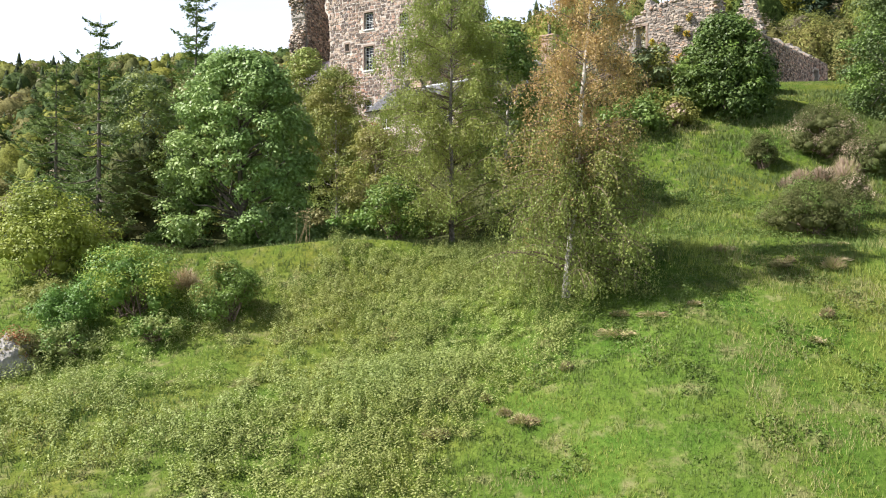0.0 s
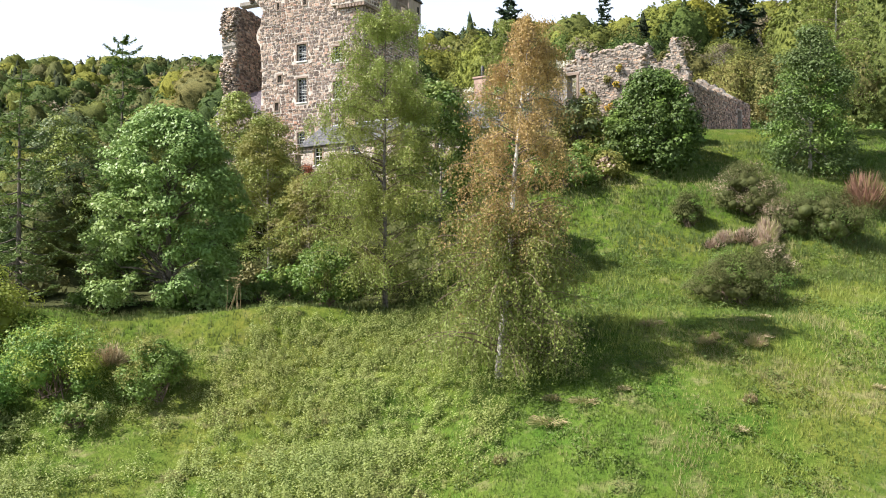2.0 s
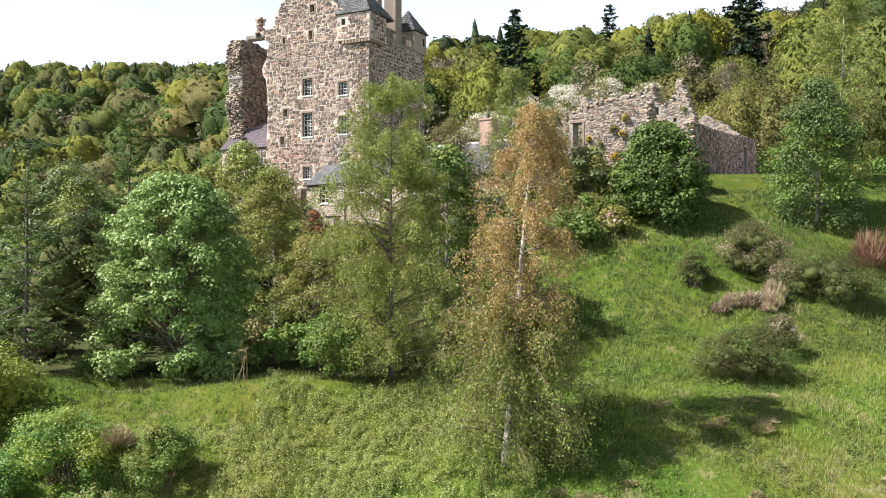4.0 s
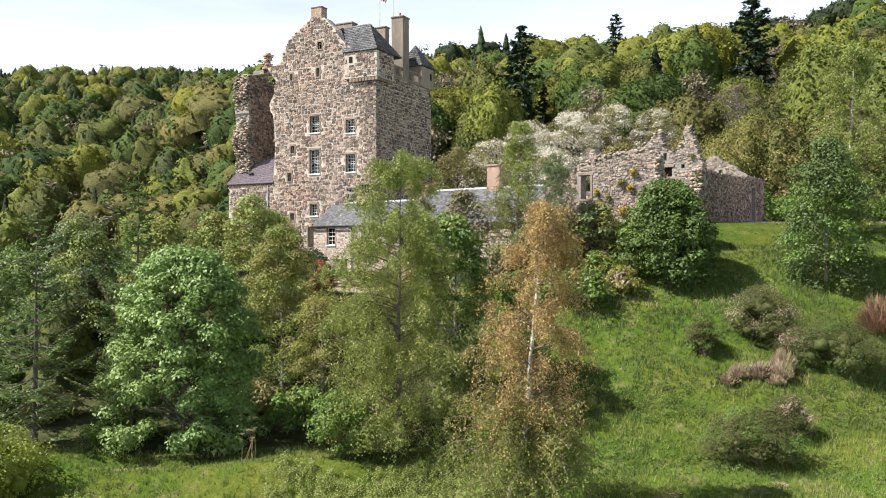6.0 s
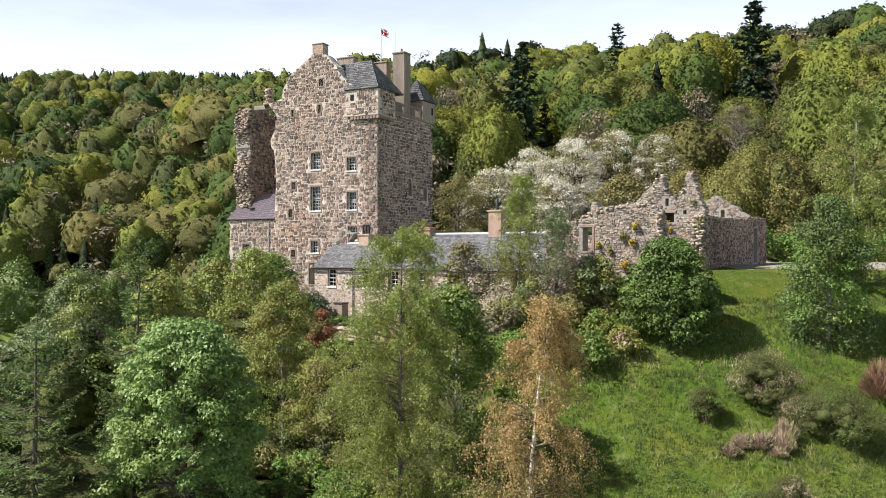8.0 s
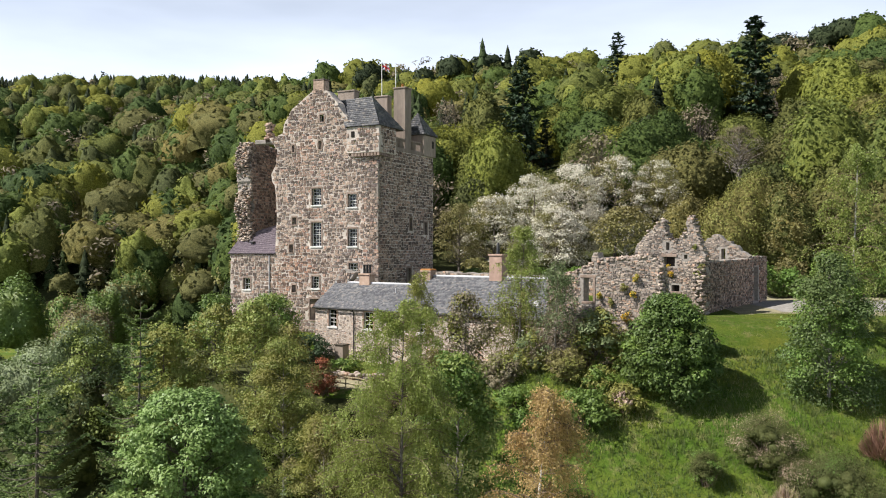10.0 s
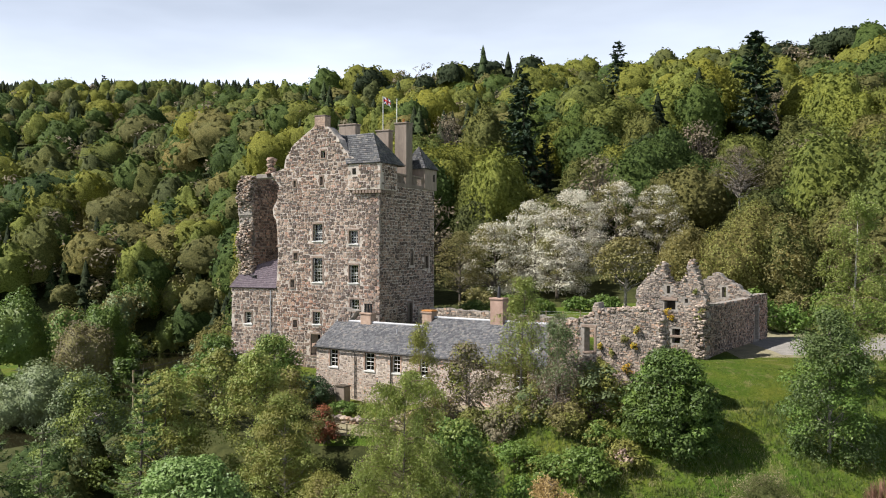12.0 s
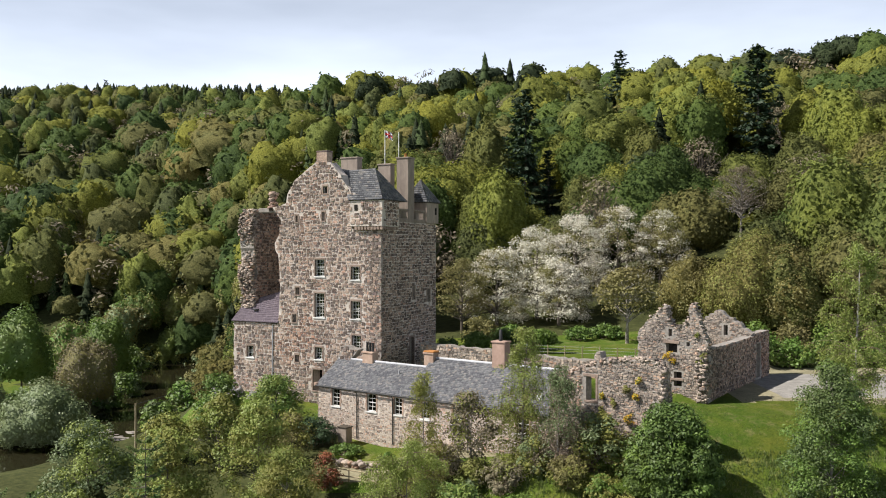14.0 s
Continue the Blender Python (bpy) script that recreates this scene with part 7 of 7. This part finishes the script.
# ---- meadow plants ----
def scatter(n, x0, x1, y0, y1, rng):
    return rng.uniform(x0, x1, n), rng.uniform(y0, y1, n)


def herb_edge(y):
    """Where the tall leafy herbs give way to grass."""
    return np.interp(y, [22, 26.5, 30, 33.5, 37, 40.5, 44], [-1.2, 0.4, 1.9, 3.6, 3.2, 1.2, -2])


def herbs():
    rng = np.random.RandomState(5)
    x, y = scatter(11000, -19, 5, 22.5, 43.5, rng)
    patch = hash_noise(x, y, 3.2, 31) + 0.6 * hash_noise(x, y, 1.3, 32)
    dens = np.where(x > -9, 0.75, 0.25) + 0.55 * patch
    keep = (x < herb_edge(y) + 1.5 * patch + rng.normal(0, 0.5, len(x))) & (rng.uniform(0, 1, len(x)) < dens) & ~((x < -8) & (y > 38.5)) & ~(y > 40.8 + 0.6 * patch)
    x, y, patch = x[keep], y[keep], patch[keep]
    z = land(x, y)
    h = rng.uniform(0.35, 0.75, len(x)) * (1 + 0.35 * patch)
    per = 29
    g = Geo()
    t = np.tile(np.linspace(0.2, 1.0, per), len(x))
    hh = np.repeat(h, per)
    lean = np.repeat(rng.normal(0, 0.18, (len(x), 2)), per, 0) * (hh * t)[:, None]
    a = np.tile(np.arange(per) * 2.4, len(x)) + np.repeat(rng.uniform(0, 6, len(x)), per)
    rad = (0.14 * (1.12 - t) + 0.04) * rng.uniform(0.7, 1.3, len(a))
    c = np.stack([np.repeat(x, per) + lean[:, 0] + rad * np.cos(a), np.repeat(y, per) + lean[:, 1] + rad * np.sin(a), np.repeat(z, per) + hh * t], 1)
    nrm = np.stack([0.4 * np.cos(a), 0.4 * np.sin(a), np.ones(len(a))], 1)
    leaves(g, c, nrm, 0.052 * (1.2 - 0.4 * t), rng, 0, 1.8)
    stem = Geo()
    s = 0.010
    b = np.stack([x, y, z - 0.05], 1)
    top = b + np.stack([lean[per - 1::per, 0], lean[per - 1::per, 1], h], 1)
    v = np.stack([b + (-s, 0, 0), b + (s, 0, 0), top], 1).reshape(-1, 3)
    g.add(v, np.arange(3 * len(x)).reshape(-1, 3), 1)
    root = thing("herb_patch", pose(0, 0, 0), "knee-high leafy nettles and herbs covering the slope", "plants", "", "stuff")
    part("herb_leaves", g, [M["lf_nettle"], M["blade"]], root)["kind"] = "stuff"


herbs()


def grass():
    rng = np.random.RandomState(6)
    lots = []
    for n, x0, x1, y0, y1, hgt, w in ((18500, -22, 26, 22, 34, 0.22, 0.014), (15000, -24, 28, 34, 46, 0.24, 0.018), (9500, 0, 34, 46, 62, 0.28, 0.026), (3500, 12, 40, 61, 73, 0.09, 0.02)):
        x, y = scatter(n, x0, x1, y0, y1, rng)
        keep = (x > herb_edge(y) - 2.5) | (rng.uniform(0, 1, n) < 0.55)
        keep &= ~((y > 45) & (y < 64) & (x < 2.5))
        x, y = x[keep], y[keep]
        lots.append((x, y, np.full(len(x), hgt), np.full(len(x), w)))
    x, y, hgt, w = (np.concatenate(c) for c in zip(*lots))
    per = 6
    n = len(x) * per
    X = np.repeat(x, per) + rng.normal(0, 0.10, n)
    Y = np.repeat(y, per) + rng.normal(0, 0.10, n)
    Z = land(X, Y) - 0.03
    patch = hash_noise(X, Y, 2.4, 41)
    H = np.repeat(hgt, per) * rng.uniform(0.5, 1.35, n) * (1 + 0.45 * patch)
    W = np.repeat(w, per) * rng.uniform(0.6, 1.4, n)
    a = rng.uniform(0, 2 * np.pi, n)
    bend = rng.uniform(0.1, 0.7, n) * H
    b = rng.uniform(0, 2 * np.pi, n)
    foot = np.stack([X, Y, Z], 1)
    sd = np.stack([np.cos(a), np.sin(a), np.zeros(n)], 1) * W[:, None]
    tip = foot + np.stack([np.cos(b) * bend, np.sin(b) * bend, H], 1)
    g = Geo()
    v = np.stack([foot - sd, foot + sd, tip], 1).reshape(-1, 3)
    g.add(v, np.arange(3 * n).reshape(-1, 3), 0)
    dry = hash_noise(X, Y, 1.7, 43) + 0.5 * hash_noise(X, Y, 5.0, 44) + 0.42 * (X > 7) * (Y < 38)
    lush = hash_noise(X, Y, 3.1, 45) + 0.9 * np.exp(-((X - 1.8) / 2.2) ** 2 - ((Y - 28.0) / 2.0) ** 2)
    dry = dry + 0.9 * np.exp(-((X - 14.5) / 4.0) ** 2 - ((Y - 33.5) / 2.5) ** 2)
    dry = dry - 0.7 * np.exp(-((X - 7.0) / 5.0) ** 2 - ((Y - 36.0) / 4.0) ** 2)
    k = np.where(rng.uniform(0, 1, n) < np.clip(dry * 1.5 - 0.55, 0.015, 0.7), 1, np.where(lush + rng.uniform(-0.3, 0.3, n) > 0.35, 2, 0))
    k = np.where((k != 1) & (X > 0) & (Y + 2.0 * hash_noise(X, Y, 4.0, 17) + rng.uniform(-2, 2, n) > 42) & (rng.uniform(0, 1, n) < 0.8), 3, k)
    # deep green blades along the tree edge, partly painting the shade there
    k = np.where((k != 1) & (X <= 0.5) & (Y + 1.2 * hash_noise(X, Y, 4.0, 18) > 38.4), 3, k)
    g.k = [k]
    root = thing("meadow_grass", pose(0, 0, 0), "uneven tussocky meadow grass with dry yellow patches", "grass", "", "stuff")
    part("grass_blades", g, [M["blade"], M["blade_dry"], M["blade_lime"], M["blade_deep"]], root)["kind"] = "stuff"


grass()


def low_herbs():
    """Docks, buttercup leaves and clover in small darker patches through the grass."""
    rng = np.random.RandomState(16)
    x, y = scatter(6200, -6, 27, 24, 47, rng)
    keep = (hash_noise(x, y, 2.1, 51) + 0.5 * hash_noise(x, y, 0.8, 52) > 0.12) & (x > herb_edge(y))
    x, y = x[keep], y[keep]
    per = 16
    a = rng.uniform(0, 6.3, len(x) * per)
    q = rng.uniform(0.02, 0.24, len(a))
    X, Y = np.repeat(x, per) + q * np.cos(a), np.repeat(y, per) + q * np.sin(a)
    c = np.stack([X, Y, land(X, Y) + rng.uniform(0.04, 0.26, len(a))], 1)
    g = Geo()
    leaves(g, c, np.stack([0.5 * np.cos(a), 0.5 * np.sin(a), np.ones(len(a))], 1), 0.06, rng, 0, 1.6)
    g.k = [np.where(np.repeat(rng.uniform(0, 1, len(x)) < 0.6, per), 0, 1)]
    root = thing("low_herbs", pose(0, 0, 0), "low dark-leaved docks and clover through the meadow grass", "plants", "", "stuff")
    part("herb_leaves", g, [M["blade"], M["blade_deep"]], root)["kind"] = "stuff"


low_herbs()

TUSSOCKS = ((13.7, 34.8, 0.6, 0.6), (11.8, 35.3, 0.55, 0.45), (12.3, 35.6, 0.3, 0.35), (2.6, 28.7, 0.3, 0.4), (-0.1, 28.0, 0.28, 0.35), (1.1, 26.4, 0.6, 0.35), (-1.6, 26.0, 0.55, 0.35),
            (12.0, 30.9, 0.3, 0.45), (9.6, 36.4, 0.42, 0.4), (4.9, 32.0, 0.5, 0.28), (4.6, 30.6, 1.0, 0.22), (6.0, 31.2, 0.8, 0.2), (0.5, 27.0, 0.3, 0.3), (-1.4, 27.9, 0.35, 0.3))
for i, (x, y, r, h) in enumerate(TUSSOCKS):
    spiky("tussock", x, y, r, h, "blade_dry", "brown dead grass tussock in the meadow", 110 + i, 420, 0.012, "tussock", "tussock", "meadow tussocks", 1.2)
spiky("dry_grass_clump", -13.6, 36.9, 1.0, 1.1, "straw", "pale straw-coloured clump of dead grass on the bank", 130, 900, 0.015, "tussock", "grass clump", "", 1.3)
spiky("dry_grass_clump", -8.8, 30.0, 0.6, 0.4, "blade_dry", "thin straw-coloured clump of dead grass", 131, 300, 0.012, None, "grass clump", "", 1.3)

# bleached grass lying in patches on the drier slope
rng_p = np.random.RandomState(140)
for i in range(9):
    x, y = rng_p.uniform(7.5, 20.5), rng_p.uniform(28.5, 38.0)
    spiky("dry_grass_clump", x, y, rng_p.uniform(0.35, 0.8), rng_p.uniform(0.14, 0.26), "blade_dry", "low bleached patch of dry meadow grass", 150 + i, 260, 0.012, "straw", "grass clump", "dry grass patches", 1.3)


def dead_stalks(x, y, seed):
    rng = np.random.RandomState(seed)
    root = thing("dead_stalk", pose(x, y, at(x, y)), "dry brown hogweed stalks with flat seed heads", "plant")
    for i in range(4):
        g = Geo()
        e = np.array([rng.normal(0, 0.22), rng.normal(0, 0.12), rng.uniform(1.1, 1.7)])
        b = np.array([rng.normal(0, 0.1), 0, -0.05])
        tube(g, [b, (b + e) / 2 + (0.03, 0, 0), e], [0.016, 0.012, 0.008], 5)
        for j in range(9):
            a = 2 * np.pi * j / 9
            tube(g, [e, e + (0.13 * math.cos(a), 0.13 * math.sin(a), 0.09)], [0.005, 0.009], 3)
        part("stem", g, M["tussock"], root)


dead_stalks(-9.4, 41.2, 1)
dead_stalks(-9.0, 41.6, 2)
dead_stalks(16.6, 40.0, 3)


# ---- rocks ----
def rock(name, x, y, z, size, label, seed, mat="rock", category="rock"):
    rng = np.random.RandomState(seed)
    bm = bmesh.new()
    bmesh.ops.create_icosphere(bm, subdivisions=4, radius=1)
    for v in bm.verts:
        p = v.co.copy()
        d = 1 + 0.30 * noise.noise(p * 1.3 + Vector((seed, 0, 0))) + 0.14 * noise.noise(p * 3.7 + Vector((0, seed, 0))) + 0.05 * noise.noise(p * 9)
        q = p * d
        for ax in range(3):
            q[ax] = q[ax] * 0.75 + 0.25 * round(q[ax] * 2.2) / 2.2
        v.co = Vector((q.x * size[0], q.y * size[1], q.z * size[2]))
    return tagged(place_part(name, bm, M[mat], pose(x, y, z, 0, 0, rng.uniform(0, 360))), label, category)


def place_part(name, bm, mat, m):
    ob = part(name, bm, mat, None)
    ob.matrix_basis = m
    return ob


rock("boulder", -18.4, 31.3, at(-18.4, 31.3) + 0.1, (1.1, 0.9, 1.0), "pale lichened boulder jutting from the bank", 1)
for i, (x, y, s) in enumerate(((-23.6, 93.4, 1.0), (-22.2, 92.0, 0.9), (-20.4, 91.2, 0.8), (-25.0, 94.4, 1.1), (-17.0, 89.6, 0.7), (-24.4, 91.6, 0.9))):
    rock("crag", x, y, at(x, y) - 0.2, (s, s * 0.8, s * 1.1), "grey rock outcrop under the tower wall", 10 + i)

# ---- the cottage garden ----
nr = np.random.RandomState(8)
for i in range(30):
    t = i / 29
    x, y = -9.2 + 7.8 * t + nr.normal(0, 0.1), 71.2 - 2.2 * t + nr.normal(0, 0.15)
    for k in range(2):
        s = nr.uniform(0.16, 0.32)
        bm = bmesh.new()
        bmesh.ops.create_icosphere(bm, subdivisions=2, radius=1)
        for v in bm.verts:
            v.co = Vector((v.co.x * s * 1.2, v.co.y * s, v.co.z * s * 0.75)) * (1 + 0.25 * noise.noise(v.co * 2 + Vector((i, k, 0))))
        tagged(place_part("garden_stone", bm, M["ruin_stone"], pose(x + nr.normal(0, 0.12), y, at(x, y) + 0.12 + 0.26 * k, 0, 0, nr.uniform(0, 360))),
               "rough grey stone in the low dry garden wall", "stone", "dry garden wall")


def rail_fence(points, posts, rails, h, label, mat, sunk=0.2, size=0.09):
    root = thing("rail_fence", pose(0, 0, 0), label, "fence")
    pts = np.array(points, float)
    seg = np.linspace(0, 1, posts)
    xs, ys = np.interp(seg, np.linspace(0, 1, len(pts)), pts[:, 0]), np.interp(seg, np.linspace(0, 1, len(pts)), pts[:, 1])
    tops = []
    for x, y in zip(xs, ys):
        z = at(x, y)
        p = part("post", boxed(-size / 2, -size / 2, -sunk, size / 2, size / 2, h + 0.08, bevel=0.01), mat, root)
        p.location = (x, y, z)
        tops.append(np.array([x, y, z]))
    for a, b in zip(tops, tops[1:]):
        for r in rails:
            g = Geo()
            tube(g, [a + (0, -0.06, r), b + (0, -0.06, r)], [size * 0.55, size * 0.55], 4)
            part("rail", g, mat, root)
    return root


rail_fence([(-8.6, 67.9), (-5.4, 66.6), (-1.5, 65.0)], 7, (0.45, 0.95), 1.05, "pale wooden post and rail fence round the garden", M["timber"])
rail_fence([(33.0, 93.5), (46.0, 92.0)], 8, (0.3, 0.65, 1.0), 1.15, "dark wooden rail fence beyond the ruined wall", M["dark_timber"])
wf = thing("wire_fence", pose(0, 0, 0), "wire fence on slim pale posts across the field", "fence")
last = None
for i in range(12):
    x, y = 6.0 + 1.75 * i, 93.5 - 0.62 * i
    z = at(x, y)
    p = part("post", boxed(-0.05, -0.05, -0.2, 0.05, 0.05, 1.25, bevel=0.01), M["timber"], wf)
    p.location = (x, y, z)
    if last is not None:
        for r in (0.5, 0.85, 1.15):
            g = Geo()
            tube(g, [last + (0, 0, r), np.array([x, y, z + r])], [0.012, 0.012], 3)
            part("wire", g, M["lead"], wf)
    last = np.array([x, y, z])

box_root = thing("oil_tank_box", RANGE @ pose(4.6, -1.5, -1.35), "grey wooden storage box beside the cottage wall", "box")
part("cabinet", boxed(-0.5, -0.4, 0, 0.5, 0.4, 1.35, bevel=0.02), M["render"], box_root)
part("lid", boxed(-0.58, -0.48, 1.35, 0.58, 0.46, 1.45, bevel=0.02), M["dark_timber"], box_root)

# ---- telegraph pole and wires above the river ----
tp = thing("telegraph_pole", pose(-34.4, 95.0, at(-34.4, 95.0)), "wooden telegraph pole carrying two wires over the river", "pole")
top_h = -1.2 - at(-34.4, 95.0)
g = Geo()
tube(g, [(0, 0, -0.5), (0, 0, top_h)], [0.15, 0.11], 8)
part("pole", g, M["timber"], tp)
for i, dz in enumerate((0.15, 0.75)):
    g = Geo()
    t = np.linspace(0, 1, 14)[:, None]
    a, b = np.array([0, 0, top_h - dz]), np.array([11.0, 30.0, top_h + 4.6 - dz * 1.3])
    p = a + (b - a) * t
    p[:, 2] -= 1.2 * np.sin(np.pi * t[:, 0])
    tube(g, p, np.full(14, 0.03), 4)
    part("wire", g, M["dark_metal"], tp)

# rapids below the bend
rp = Geo()
nr = np.random.RandomState(9)
for i in range(110):
    x, y = -70 + nr.normal(0, 5.0), 172 + nr.normal(0, 4)
    lump(rp, (x, y, -22.33), (nr.uniform(0.4, 1.4), nr.uniform(0.25, 0.7), nr.uniform(0.05, 0.16)), nr, 2)
ob = part("rapids", rp, M["foam"], None)
tagged(ob, "pale broken water over shallow rocks in the river", "rapids", "", "stuff")

# flowering plants rooted in the ruined walls
for i, (x, z, r) in enumerate(((32.1, 6.5, 0.27), (31.2, 5.75, 0.28), (31.9, 5.4, 0.25), (30.1, 4.7, 0.27), (29.25, 5.2, 0.23), (29.2, 4.1, 0.25), (31.4, 3.7, 0.34))):
    rng_w = np.random.RandomState(200 + i)
    g = Geo()
    c = rng_w.normal(0, r * 0.5, (9, 3))
    clad(g, c, r * 0.5, 20, 0.08, rng_w, 0 if i % 2 else 1, 0.9, 1.4)
    clad(g, c, r * 0.55, 14, 0.09, rng_w, 2, 0.9, 1.4)
    root = thing("wall_plant", RANGE @ pose(x, -0.16, z), "yellow-flowered tuft growing from the ruined wall", "plant", "wall plants")
    part("tuft", g, [M["lf_brown"], M["lf_yellow"], M["lf_olive"]], root)["kind"] = "stuff"
for i, (x, y, z, r) in enumerate(((29.3, 12.5, 7.0, 0.34), (29.8, 12.5, 6.5, 0.3), (32.4, 12.3, 7.2, 0.32), (31.9, 12.5, 8.8, 0.2), (32.3, 12.4, 6.6, 0.26))):
    rng_w = np.random.RandomState(220 + i)
    g = Geo()
    c = rng_w.normal(0, r * 0.5, (9, 3))
    clad(g, c, r * 0.5, 24, 0.08, rng_w, 0, 0.9, 1.4)
    root = thing("wall_plant", RANGE @ pose(x, y, z), "yellow-flowered tuft growing from the ruined gable", "plant", "wall plants")
    part("tuft", g, M["lf_yellow"] if i < 2 else M["lf_olive"], root)["kind"] = "stuff"
